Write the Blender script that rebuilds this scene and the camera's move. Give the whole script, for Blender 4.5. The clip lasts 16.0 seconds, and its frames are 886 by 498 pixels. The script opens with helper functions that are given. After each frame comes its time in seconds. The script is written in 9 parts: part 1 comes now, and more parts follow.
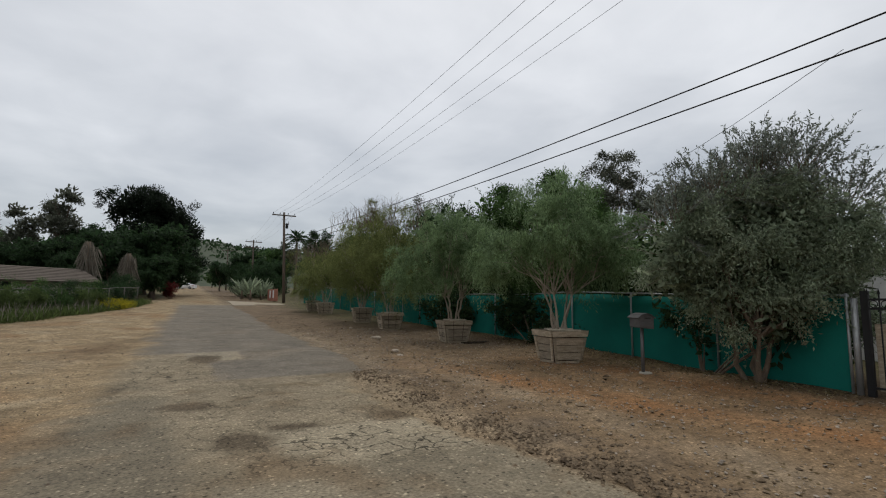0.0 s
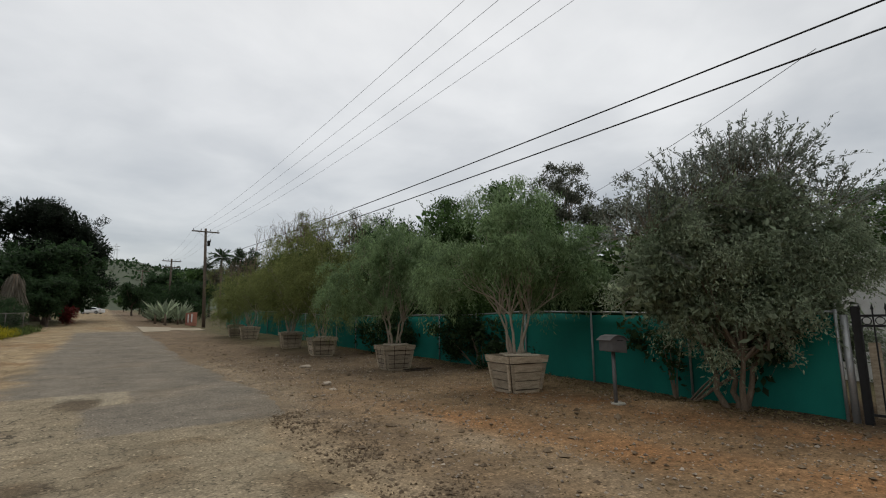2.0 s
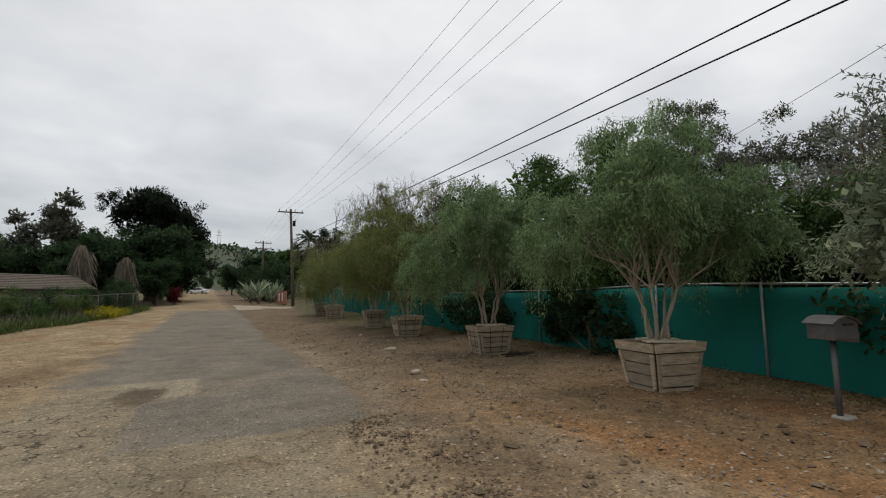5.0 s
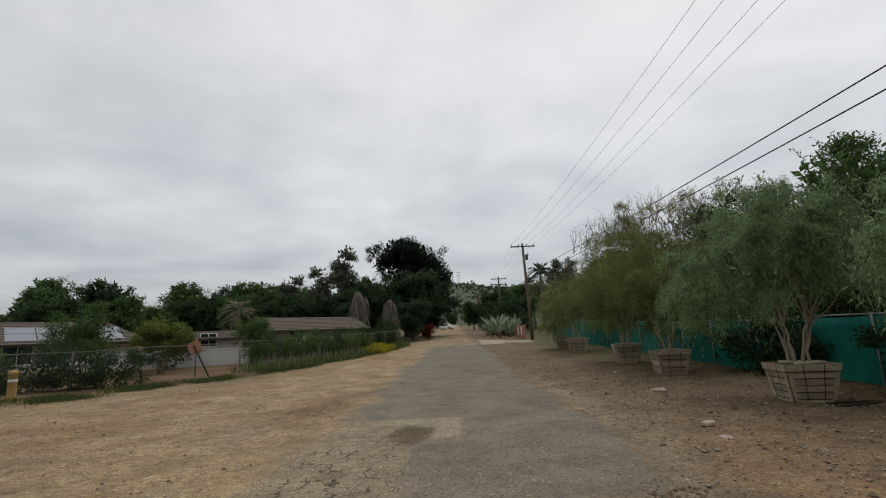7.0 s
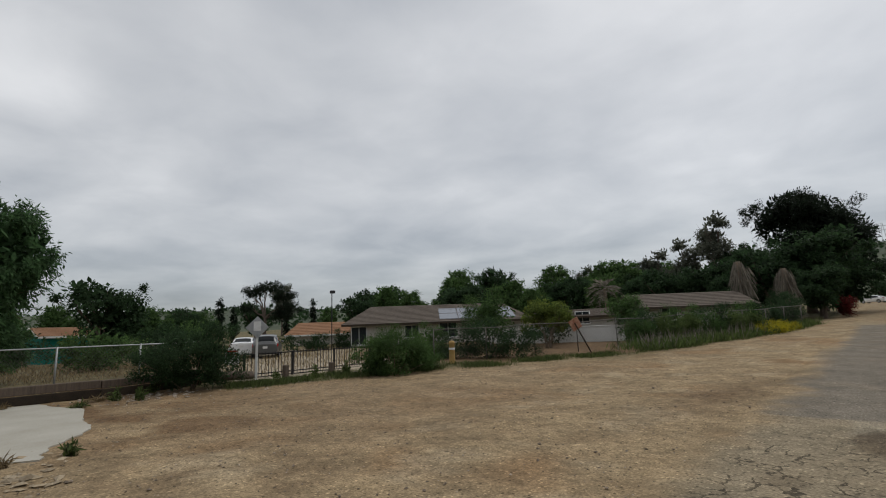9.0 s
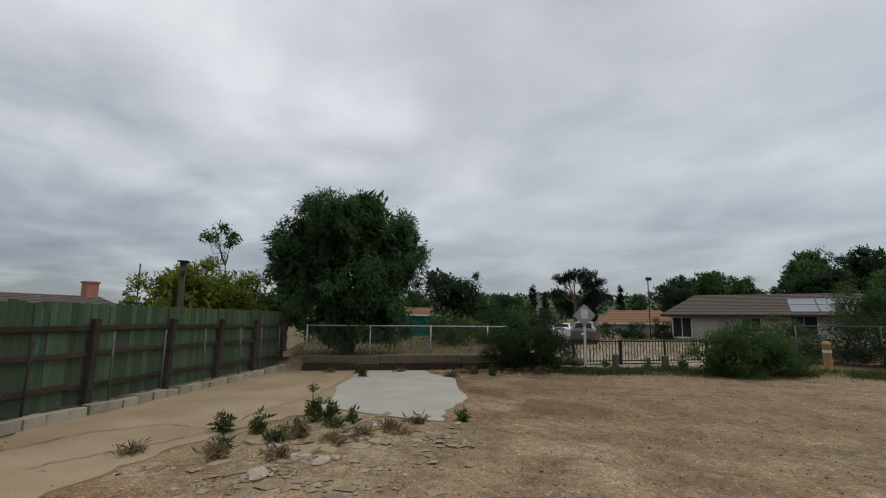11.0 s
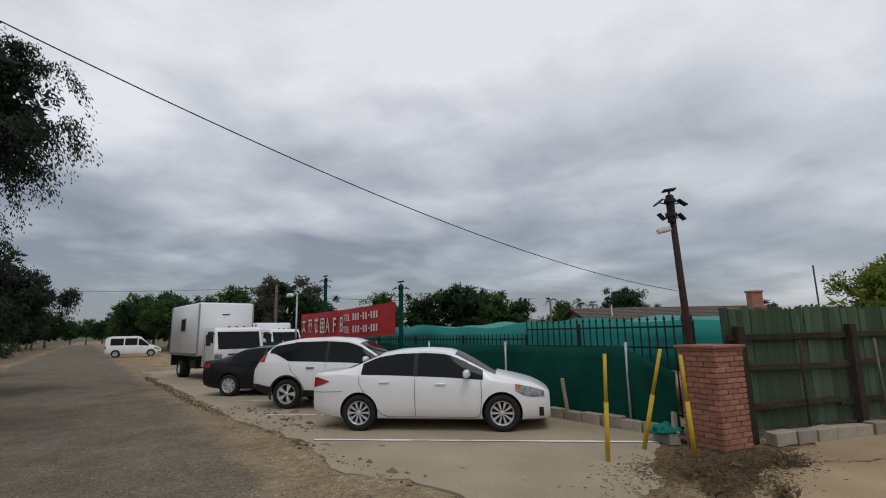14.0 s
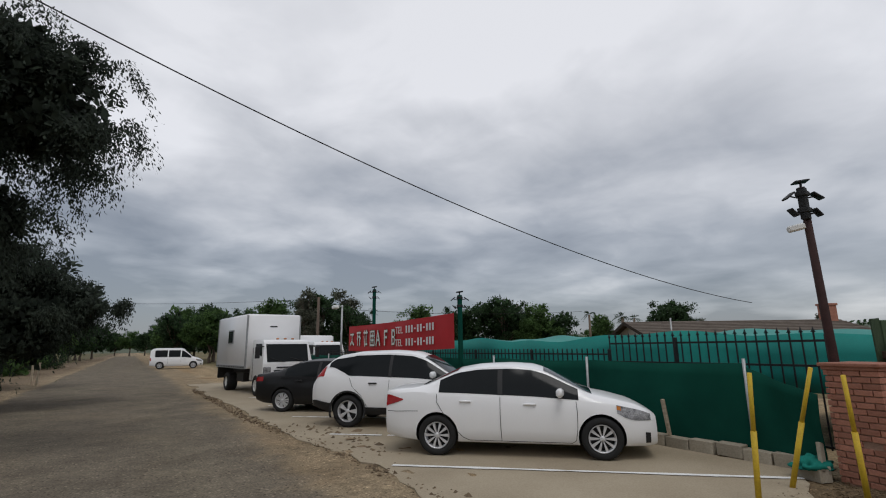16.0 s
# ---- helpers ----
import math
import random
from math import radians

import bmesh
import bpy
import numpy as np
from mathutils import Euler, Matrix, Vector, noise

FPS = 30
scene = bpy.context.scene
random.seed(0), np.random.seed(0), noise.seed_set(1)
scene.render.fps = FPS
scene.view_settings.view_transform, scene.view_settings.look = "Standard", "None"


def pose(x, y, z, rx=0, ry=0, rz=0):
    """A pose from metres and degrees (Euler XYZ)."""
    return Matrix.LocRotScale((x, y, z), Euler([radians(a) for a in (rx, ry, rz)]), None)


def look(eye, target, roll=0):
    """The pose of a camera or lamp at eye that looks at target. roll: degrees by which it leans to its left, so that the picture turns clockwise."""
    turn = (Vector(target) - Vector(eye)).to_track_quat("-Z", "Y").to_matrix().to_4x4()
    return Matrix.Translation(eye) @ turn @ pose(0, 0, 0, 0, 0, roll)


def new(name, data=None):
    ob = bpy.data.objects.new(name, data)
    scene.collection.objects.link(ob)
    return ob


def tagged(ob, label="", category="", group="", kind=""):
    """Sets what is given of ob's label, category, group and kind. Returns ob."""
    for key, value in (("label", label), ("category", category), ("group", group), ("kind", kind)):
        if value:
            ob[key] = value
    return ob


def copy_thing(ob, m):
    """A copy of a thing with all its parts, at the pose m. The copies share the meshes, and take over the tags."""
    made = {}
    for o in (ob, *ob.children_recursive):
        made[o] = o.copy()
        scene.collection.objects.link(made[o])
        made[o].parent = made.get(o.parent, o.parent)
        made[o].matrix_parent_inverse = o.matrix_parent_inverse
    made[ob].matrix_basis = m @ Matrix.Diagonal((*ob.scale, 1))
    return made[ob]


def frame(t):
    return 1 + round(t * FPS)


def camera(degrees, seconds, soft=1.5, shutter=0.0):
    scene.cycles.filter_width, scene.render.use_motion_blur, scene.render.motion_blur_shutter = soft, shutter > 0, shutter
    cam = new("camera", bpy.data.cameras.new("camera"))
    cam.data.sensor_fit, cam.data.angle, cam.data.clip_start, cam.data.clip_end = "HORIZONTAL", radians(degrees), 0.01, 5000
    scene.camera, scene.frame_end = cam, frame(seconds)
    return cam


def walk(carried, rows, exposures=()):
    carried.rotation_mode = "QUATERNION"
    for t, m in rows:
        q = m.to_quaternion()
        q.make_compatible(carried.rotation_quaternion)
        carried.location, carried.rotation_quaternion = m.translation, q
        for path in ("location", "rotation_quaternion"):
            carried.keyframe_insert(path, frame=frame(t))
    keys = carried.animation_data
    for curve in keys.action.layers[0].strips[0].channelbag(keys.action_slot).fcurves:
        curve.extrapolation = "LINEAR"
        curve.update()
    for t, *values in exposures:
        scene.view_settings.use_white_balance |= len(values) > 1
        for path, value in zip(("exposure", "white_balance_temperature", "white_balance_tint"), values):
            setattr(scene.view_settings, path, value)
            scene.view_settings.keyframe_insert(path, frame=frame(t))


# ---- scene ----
cam = camera(85.5, 16.0, soft=1.1)
ROWS = [
    (0.0, (0.651, -0.481, 1.537), (1.581, 1.276, 1.750), 0.4),
    (0.5, (0.813, -0.068, 1.550), (1.760, 1.683, 1.748), -0.9),
    (1.0, (0.948, 0.319, 1.560), (1.881, 2.069, 1.823), 0.2),
    (1.5, (1.086, 0.628, 1.608), (2.220, 2.250, 1.902), 0.1),
    (2.0, (1.301, 1.004, 1.595), (2.452, 2.613, 1.890), -0.6),
    (2.5, (1.513, 1.299, 1.618), (2.733, 2.869, 1.839), -1.1),
    (3.0, (1.701, 1.688, 1.611), (2.985, 3.206, 1.826), -0.5),
    (3.2, (1.765, 1.804, 1.607), (3.054, 3.320, 1.812), -0.5),
    (5.3, (2.119, 3.460, 1.597), (2.903, 5.285, 1.830), -1.3),
    (5.5, (2.094, 3.601, 1.617), (2.829, 5.442, 1.884), -1.5),
    (6.0, (2.057, 3.827, 1.643), (2.637, 5.720, 1.926), -1.5),
    (6.5, (2.044, 4.149, 1.662), (2.234, 6.108, 2.014), -2.0),
    (7.0, (1.908, 4.298, 1.654), (1.880, 6.264, 2.019), -2.4),
    (7.5, (1.699, 4.430, 1.609), (1.341, 6.364, 1.978), -2.0),
    (8.0, (1.487, 4.587, 1.610), (0.663, 6.378, 1.951), -2.8),
    (8.2, (1.501, 4.569, 1.598), (0.535, 6.286, 1.945), -2.8),
    (10.3, (0.705, 4.203, 1.843), (-1.012, 5.192, 2.116), -1.2),
    (10.5, (0.683, 4.122, 1.834), (-1.103, 4.978, 2.112), -1.0),
    (11.0, (0.518, 3.967, 1.798), (-1.412, 4.402, 2.089), 0.6),
    (11.5, (0.231, 3.803, 1.796), (-1.745, 3.720, 2.097), -0.7),
    (12.0, (0.202, 3.475, 1.757), (-1.696, 2.922, 2.060), 0.4),
    (12.5, (0.227, 3.099, 1.760), (-1.529, 2.191, 2.068), -0.1),
    (13.0, (0.234, 2.696, 1.741), (-1.173, 1.311, 2.062), -0.0),
    (13.5, (0.337, 2.388, 1.743), (-0.884, 0.839, 2.077), -1.0),
    (14.0, (0.463, 2.125, 1.750), (-0.707, 0.538, 2.091), -1.2),
    (14.5, (0.498, 1.889, 1.745), (-0.568, 0.235, 2.102), -1.2),
    (15.0, (0.592, 1.614, 1.770), (-0.390, -0.084, 2.153), -1.8),
    (15.5, (0.725, 1.284, 1.767), (-0.297, -0.387, 2.170), -1.8),
    (16.0, (0.730, 0.906, 1.749), (-0.332, -0.741, 2.148), -0.8),
]
walk(cam, [(t, look(eye, target, roll)) for t, eye, target, roll in ROWS], [(0.0, 0.03, 6500, 8), (2.0, 0.08, 6700, 7), (5.5, 0.14, 6750, 8), (7.5, 0.04, 6700, 8), (10.5, -0.03, 6450, 8), (12.5, -0.05, 6350, 9), (16.0, -0.06, 6400, 10)])


# ---- sky and sun: a bright overcast with broken cloud layers ----
def build_world():
    w = bpy.data.worlds.new("overcast_sky")
    scene.world = w
    w.use_nodes = True
    nt = w.node_tree
    nt.nodes.clear()
    N, L = nt.nodes.new, nt.links.new
    out, bg = N("ShaderNodeOutputWorld"), N("ShaderNodeBackground")
    L(bg.outputs[0], out.inputs[0])
    tc = N("ShaderNodeTexCoord")
    sep = N("ShaderNodeSeparateXYZ")
    L(tc.outputs["Generated"], sep.inputs[0])

    def math_node(op, a, b=None):
        n = N("ShaderNodeMath")
        n.operation = op
        for i, v in enumerate((a, b)):
            if v is None:
                continue
            if isinstance(v, (int, float)):
                n.inputs[i].default_value = v
            else:
                L(v, n.inputs[i])
        return n.outputs[0]

    up = math_node("ADD", math_node("MAXIMUM", sep.outputs[2], 0.0), 0.16)
    px, py = math_node("DIVIDE", sep.outputs[0], up), math_node("DIVIDE", sep.outputs[1], up)
    com = N("ShaderNodeCombineXYZ")
    L(px, com.inputs[0]), L(py, com.inputs[1])

    def clouds(scale, detail, rough, distort, off):
        m = N("ShaderNodeMapping")
        m.inputs["Location"].default_value = off
        L(com.outputs[0], m.inputs[0])
        n = N("ShaderNodeTexNoise")
        n.inputs["Scale"].default_value, n.inputs["Detail"].default_value = scale, detail
        n.inputs["Roughness"].default_value, n.inputs["Distortion"].default_value = rough, distort
        L(m.outputs[0], n.inputs["Vector"])
        return n.outputs["Fac"]

    big, mid = clouds(0.55, 3, 0.5, 0.3, (3.1, 1.7, 0)), clouds(1.3, 5, 0.48, 0.25, (0.4, 6.2, 0))
    turned = math_node("ADD", 0.55, math_node("MULTIPLY", math_node("MAXIMUM", math_node("SUBTRACT", 0.3, sep.outputs[1]), 0.0), 0.5))
    small = clouds(3.4, 5, 0.55, 0.5, (7.3, 2.2, 0))
    swing = math_node("ADD", math_node("MULTIPLY", math_node("SUBTRACT", big, 0.5), 0.62), math_node("MULTIPLY", math_node("SUBTRACT", mid, 0.5), 0.55))
    swing = math_node("ADD", swing, math_node("MULTIPLY", math_node("SUBTRACT", small, 0.5), 0.15))
    f = math_node("ADD", 0.515, math_node("MULTIPLY", swing, turned))
    # thinner cloud high over the yard
    toward = N("ShaderNodeVectorMath")
    toward.operation = "DOT_PRODUCT"
    toward.inputs[1].default_value = (-0.62, -0.52, 0.58)
    L(tc.outputs["Generated"], toward.inputs[0])
    f = math_node("ADD", f, math_node("MULTIPLY", math_node("MAXIMUM", math_node("SUBTRACT", toward.outputs["Value"], 0.85), 0.0), 0.5))
    # thicker cloud low over the way back
    away = math_node("MULTIPLY", math_node("MAXIMUM", math_node("SUBTRACT", -0.15, sep.outputs[1]), 0.0), math_node("MAXIMUM", math_node("SUBTRACT", 0.55, sep.outputs[2]), 0.0))
    f = math_node("SUBTRACT", f, math_node("MULTIPLY", away, 0.46))
    f = math_node("SUBTRACT", f, math_node("MULTIPLY", math_node("MAXIMUM", math_node("SUBTRACT", 0.42, sep.outputs[2]), 0.0), 0.27))
    f = math_node("SUBTRACT", f, math_node("MULTIPLY", math_node("MAXIMUM", math_node("SUBTRACT", 0.24, sep.outputs[2]), 0.0), 0.42))
    ramp = N("ShaderNodeValToRGB")
    ramp.color_ramp.elements[0].position, ramp.color_ramp.elements[0].color = 0.22, (0.22, 0.235, 0.265, 1)
    e = ramp.color_ramp.elements.new(0.36)
    e.color = (0.37, 0.385, 0.415, 1)
    ramp.color_ramp.elements[2].position, ramp.color_ramp.elements[2].color = 0.62, (0.82, 0.815, 0.83, 1)
    e = ramp.color_ramp.elements.new(0.48)
    e.color = (0.565, 0.57, 0.59, 1)
    L(f, ramp.inputs[0])
    sky = N("ShaderNodeTexSky")
    sky.sky_type, sky.sun_disc = "NISHITA", False
    sky.sun_elevation, sky.sun_rotation = radians(58), radians(20)
    add = N("ShaderNodeMix")
    add.data_type, add.blend_type = "RGBA", "ADD"
    add.inputs["Factor"].default_value = 0.02
    L(ramp.outputs[0], add.inputs[6]), L(sky.outputs[0], add.inputs[7])
    L(add.outputs[2], bg.inputs[0])
    bg.inputs[1].default_value = 0.95


build_world()
sun = new("sun", bpy.data.lights.new("sun", "SUN"))
sun.data.energy, sun.data.angle, sun.data.color = 0.9, radians(25), (1.0, 0.97, 0.93)
sun.matrix_world = look((10, 25, 60), (0, 0, 0))


# ---- materials ----
def mat(name, base, dark=None, scale=8.0, rough=0.85, metal=0.0, bump=0.2, fine=60.0, blotch=0.5, stretch=(1, 1, 1), spec=0.3, island=0.0, rand=0.0, sub=0.0, coat=0.0):
    """A surface with broad blotches, fine grain and relief; base and dark are its two colours."""
    m = bpy.data.materials.new(name)
    m.use_nodes = True
    nt = m.node_tree
    N, L = nt.nodes.new, nt.links.new
    b = nt.nodes["Principled BSDF"]
    dark = dark or tuple(c * 0.65 for c in base)
    tc, mp = N("ShaderNodeTexCoord"), N("ShaderNodeMapping")
    mp.inputs["Scale"].default_value = stretch
    L(tc.outputs["Object"], mp.inputs[0])
    n1, n2 = N("ShaderNodeTexNoise"), N("ShaderNodeTexNoise")
    n1.inputs["Scale"].default_value, n1.inputs["Detail"].default_value = scale, 5
    n2.inputs["Scale"].default_value, n2.inputs["Detail"].default_value = fine, 3
    L(mp.outputs[0], n1.inputs["Vector"]), L(mp.outputs[0], n2.inputs["Vector"])
    ad = N("ShaderNodeMath")
    ad.operation = "MULTIPLY_ADD"
    ad.inputs[1].default_value, ad.inputs[2].default_value = 0.45, 0.0
    L(n2.outputs["Fac"], ad.inputs[0])
    a2 = N("ShaderNodeMath")
    a2.operation = "MULTIPLY_ADD"
    a2.inputs[1].default_value = 0.55
    L(n1.outputs["Fac"], a2.inputs[0]), L(ad.outputs[0], a2.inputs[2])
    rp = N("ShaderNodeValToRGB")
    rp.color_ramp.elements[0].position, rp.color_ramp.elements[0].color = 0.5 - 0.25 * (1.2 - blotch), (*dark, 1)
    rp.color_ramp.elements[1].position, rp.color_ramp.elements[1].color = 0.5 + 0.25 * (1.2 - blotch), (*base, 1)
    L(a2.outputs[0], rp.inputs[0])
    col = rp.outputs[0]
    if island or rand:
        src = N("ShaderNodeNewGeometry").outputs["Random Per Island"] if island else N("ShaderNodeObjectInfo").outputs["Random"]
        amt = island or rand
        mr = N("ShaderNodeMapRange")
        mr.inputs["To Min"].default_value, mr.inputs["To Max"].default_value = 1 - amt, 1 + amt
        L(src, mr.inputs["Value"])
        hs = N("ShaderNodeHueSaturation")
        L(mr.outputs[0], hs.inputs["Value"]), L(col, hs.inputs["Color"])
        col = hs.outputs[0]
    L(col, b.inputs["Base Color"])
    b.inputs["Roughness"].default_value, b.inputs["Metallic"].default_value = rough, metal
    b.inputs["Specular IOR Level"].default_value = spec
    b.inputs["Coat Weight"].default_value = coat
    b.inputs["Coat Roughness"].default_value = 0.08
    if sub:
        tr, mx, o = N("ShaderNodeBsdfTranslucent"), N("ShaderNodeMixShader"), nt.nodes["Material Output"]
        L(col, tr.inputs[0])
        mx.inputs[0].default_value = sub
        L(b.outputs[0], mx.inputs[1]), L(tr.outputs[0], mx.inputs[2]), L(mx.outputs[0], o.inputs[0])
    if bump:
        bp = N("ShaderNodeBump")
        bp.inputs["Strength"].default_value, bp.inputs["Distance"].default_value = bump, 0.02
        L(a2.outputs[0], bp.inputs["Height"]), L(bp.outputs[0], b.inputs["Normal"])
    return m


def leafmat(name, base, dark, var=0.5):
    return mat(name, base, dark, scale=1.3, fine=9, rough=0.7, bump=0, island=var, sub=0.5, spec=0.15)


M = {}
M["concrete"] = mat("pale_concrete", (0.45, 0.43, 0.375), (0.33, 0.305, 0.25), scale=1.1, fine=40, bump=0.3)
M["concrete_old"] = mat("dusty_parking_concrete", (0.36, 0.305, 0.22), (0.255, 0.208, 0.142), scale=0.7, fine=45, bump=0.3, blotch=0.65)
M["sand_slab"] = mat("sand_covered_concrete", (0.385, 0.30, 0.19), (0.265, 0.19, 0.108), scale=0.7, fine=50, bump=0.25, blotch=0.75)
M["teal_cloth"] = mat("teal_screen_cloth", (0.014, 0.195, 0.155), (0.010, 0.125, 0.10), scale=1.2, fine=120, rough=0.85, bump=0.15, spec=0.12)
M["green_cloth"] = mat("green_screen_cloth", (0.007, 0.072, 0.050), (0.004, 0.042, 0.030), scale=1.2, fine=120, rough=0.9, bump=0.15, spec=0.08)
M["teal_tarp"] = mat("bright_teal_tarp", (0.012, 0.25, 0.21), (0.008, 0.16, 0.14), scale=0.8, fine=80, rough=0.6, bump=0.2)
M["green_paint"] = mat("faded_green_fence_paint", (0.075, 0.118, 0.062), (0.042, 0.07, 0.04), scale=3, fine=30, stretch=(6, 6, 0.5), rand=0.35, bump=0.3)
M["rail_wood"] = mat("dark_rail_timber", (0.055, 0.039, 0.026), (0.022, 0.017, 0.012), scale=4, fine=40, stretch=(1, 1, 1), bump=0.4, rand=0.25)
M["grey_wood"] = mat("weathered_box_timber", (0.56, 0.47, 0.35), (0.25, 0.20, 0.14), scale=5, fine=40, stretch=(1, 1, 4), bump=0.4, rand=0.3)
M["slat_wood"] = mat("bleached_slat_timber", (0.62, 0.55, 0.44), (0.40, 0.34, 0.26), scale=5, fine=40, stretch=(4, 1, 1), bump=0.3, rand=0.25)
M["pole_wood"] = mat("creosoted_pole", (0.16, 0.12, 0.09), (0.07, 0.055, 0.045), scale=4, fine=40, stretch=(5, 5, 0.4), bump=0.4)
M["galv"] = mat("galvanised_steel", (0.45, 0.46, 0.46), (0.30, 0.31, 0.31), scale=8, rough=0.5, metal=0.6, bump=0.05)
M["black_iron"] = mat("black_painted_iron", (0.02, 0.02, 0.022), (0.012, 0.012, 0.012), rough=0.5, bump=0.05)
M["brick"] = mat("worn_red_brick", (0.40, 0.185, 0.125), (0.27, 0.115, 0.08), scale=6, fine=50, rand=0.22, bump=0.4)
M["mortar"] = mat("brick_mortar", (0.36, 0.235, 0.175), (0.26, 0.16, 0.115), scale=8, bump=0.4)
M["block"] = mat("grey_concrete_block", (0.40, 0.36, 0.285), (0.26, 0.225, 0.17), scale=4, fine=40, rand=0.2, bump=0.4)
M["yellow"] = mat("yellow_post_paint", (0.62, 0.43, 0.03), (0.45, 0.30, 0.03), scale=9, rough=0.6, bump=0.1)
M["ochre"] = mat("faded_ochre_paint", (0.44, 0.29, 0.10), (0.30, 0.19, 0.07), scale=9, rough=0.7, bump=0.1)
M["white_paint"] = mat("white_paint", (0.78, 0.78, 0.76), (0.62, 0.61, 0.58), scale=6, rough=0.7, bump=0.1)
M["stucco"] = mat("off_white_stucco", (0.50, 0.47, 0.43), (0.38, 0.35, 0.31), scale=3, fine=70, bump=0.3)
M["brown_roof"] = mat("brown_shingles", (0.175, 0.148, 0.125), (0.11, 0.092, 0.078), scale=3, fine=25, bump=0.4, spec=0.03)
M["orange_roof"] = mat("orange_tiles", (0.30, 0.165, 0.09), (0.21, 0.11, 0.06), scale=3, fine=25, bump=0.4)
M["red_cloth"] = mat("red_banner_vinyl", (0.50, 0.025, 0.03), (0.42, 0.02, 0.025), scale=2, rough=0.5, bump=0.05)
M["bark"] = mat("grey_brown_bark", (0.22, 0.17, 0.12), (0.10, 0.075, 0.055), scale=9, fine=40, stretch=(3, 3, 0.6), bump=0.6)
M["pale_bark"] = mat("pale_pepper_bark", (0.46, 0.40, 0.32), (0.27, 0.225, 0.175), scale=9, fine=40, stretch=(3, 3, 0.6), bump=0.6)
M["leaf_pepper"] = leafmat("pepper_tree_leaf", (0.255, 0.355, 0.17), (0.135, 0.20, 0.10))
M["leaf_pepper_y"] = leafmat("yellowish_pepper_leaf", (0.235, 0.26, 0.09), (0.13, 0.155, 0.055))
M["leaf_olive"] = leafmat("silvery_leaf", (0.36, 0.41, 0.285), (0.15, 0.20, 0.12))
M["leaf_olive_top"] = leafmat("grey_shoot_leaf", (0.27, 0.30, 0.25), (0.13, 0.15, 0.125))
M["leaf_ash"] = leafmat("ash_leaf", (0.090, 0.168, 0.066), (0.038, 0.076, 0.032))
M["leaf_weed"] = leafmat("verge_weed_leaf", (0.13, 0.175, 0.055), (0.06, 0.09, 0.03))
M["leaf_dark"] = leafmat("dark_green_leaf", (0.048, 0.088, 0.036), (0.021, 0.041, 0.018))
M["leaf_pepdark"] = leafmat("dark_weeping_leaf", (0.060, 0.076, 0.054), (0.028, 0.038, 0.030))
M["leaf_mid"] = leafmat("mid_green_leaf", (0.095, 0.165, 0.05), (0.042, 0.078, 0.026))
M["leaf_yellow"] = leafmat("yellow_green_leaf", (0.24, 0.265, 0.045), (0.095, 0.145, 0.03))
M["leaf_euc"] = leafmat("eucalyptus_leaf", (0.15, 0.16, 0.115), (0.08, 0.085, 0.065))
M["leaf_citrus"] = leafmat("citrus_leaf", (0.17, 0.205, 0.04), (0.06, 0.10, 0.028))
M["leaf_pine"] = leafmat("pine_needles", (0.022, 0.034, 0.018), (0.010, 0.016, 0.010))
M["grass"] = leafmat("verge_grass", (0.10, 0.13, 0.04), (0.055, 0.075, 0.028))
M["flower_yellow"] = leafmat("yellow_wild_flowers", (0.42, 0.36, 0.02), (0.20, 0.20, 0.03))
M["flower_red"] = leafmat("red_bougainvillea", (0.20, 0.02, 0.025), (0.06, 0.03, 0.02))
M["thatch"] = leafmat("dead_palm_fronds", (0.27, 0.245, 0.20), (0.15, 0.13, 0.105))
M["hill"] = mat("far_dry_hill", (0.085, 0.10, 0.06), (0.05, 0.064, 0.042), scale=0.02, fine=0.15, bump=0)
M["wire"] = mat("black_cable", (0.015, 0.015, 0.015), rough=0.6, bump=0)
M["car_white"] = mat("white_car_paint", (0.80, 0.80, 0.80), (0.77, 0.77, 0.77), scale=2, rough=0.35, bump=0, coat=0.6)
M["car_black"] = mat("black_car_paint", (0.012, 0.012, 0.013), (0.01, 0.01, 0.01), scale=2, rough=0.4, bump=0, coat=0.25, spec=0.2)
M["car_grey"] = mat("grey_car_paint", (0.12, 0.12, 0.12), (0.10, 0.10, 0.10), scale=2, rough=0.35, metal=0.4, bump=0, coat=0.6)
M["tyre"] = mat("tyre_rubber", (0.022, 0.022, 0.022), (0.015, 0.015, 0.015), rough=0.85, bump=0.1)
M["rim"] = mat("silver_alloy", (0.66, 0.66, 0.67), (0.56, 0.56, 0.57), rough=0.35, metal=0.35, bump=0)
M["trim"] = mat("black_plastic_trim", (0.025, 0.025, 0.026), rough=0.6, bump=0.05)
M["car_glass"] = mat("dark_tinted_glass", (0.012, 0.014, 0.015), (0.01, 0.012, 0.013), rough=0.1, bump=0, spec=0.12)
M["lamp_red"] = mat("red_lamp_lens", (0.35, 0.015, 0.015), (0.25, 0.01, 0.01), rough=0.2, bump=0)
M["lamp_clear"] = mat("clear_lamp_lens", (0.42, 0.42, 0.43), (0.02, 0.02, 0.022), scale=11, rough=0.12, bump=0, spec=0.6)
M["amber"] = mat("amber_lens", (0.55, 0.18, 0.02), rough=0.2, bump=0)
M["sign_faded"] = mat("faded_sign_paint", (0.50, 0.30, 0.20), (0.22, 0.07, 0.04), scale=6, fine=20, bump=0.1)
M["wire_rust"] = mat("dull_wire", (0.16, 0.15, 0.14), (0.10, 0.085, 0.07), rough=0.6, metal=0.4, bump=0)
M["rust"] = mat("rusty_red_pole", (0.055, 0.026, 0.024), (0.03, 0.016, 0.015), scale=9, bump=0.3)
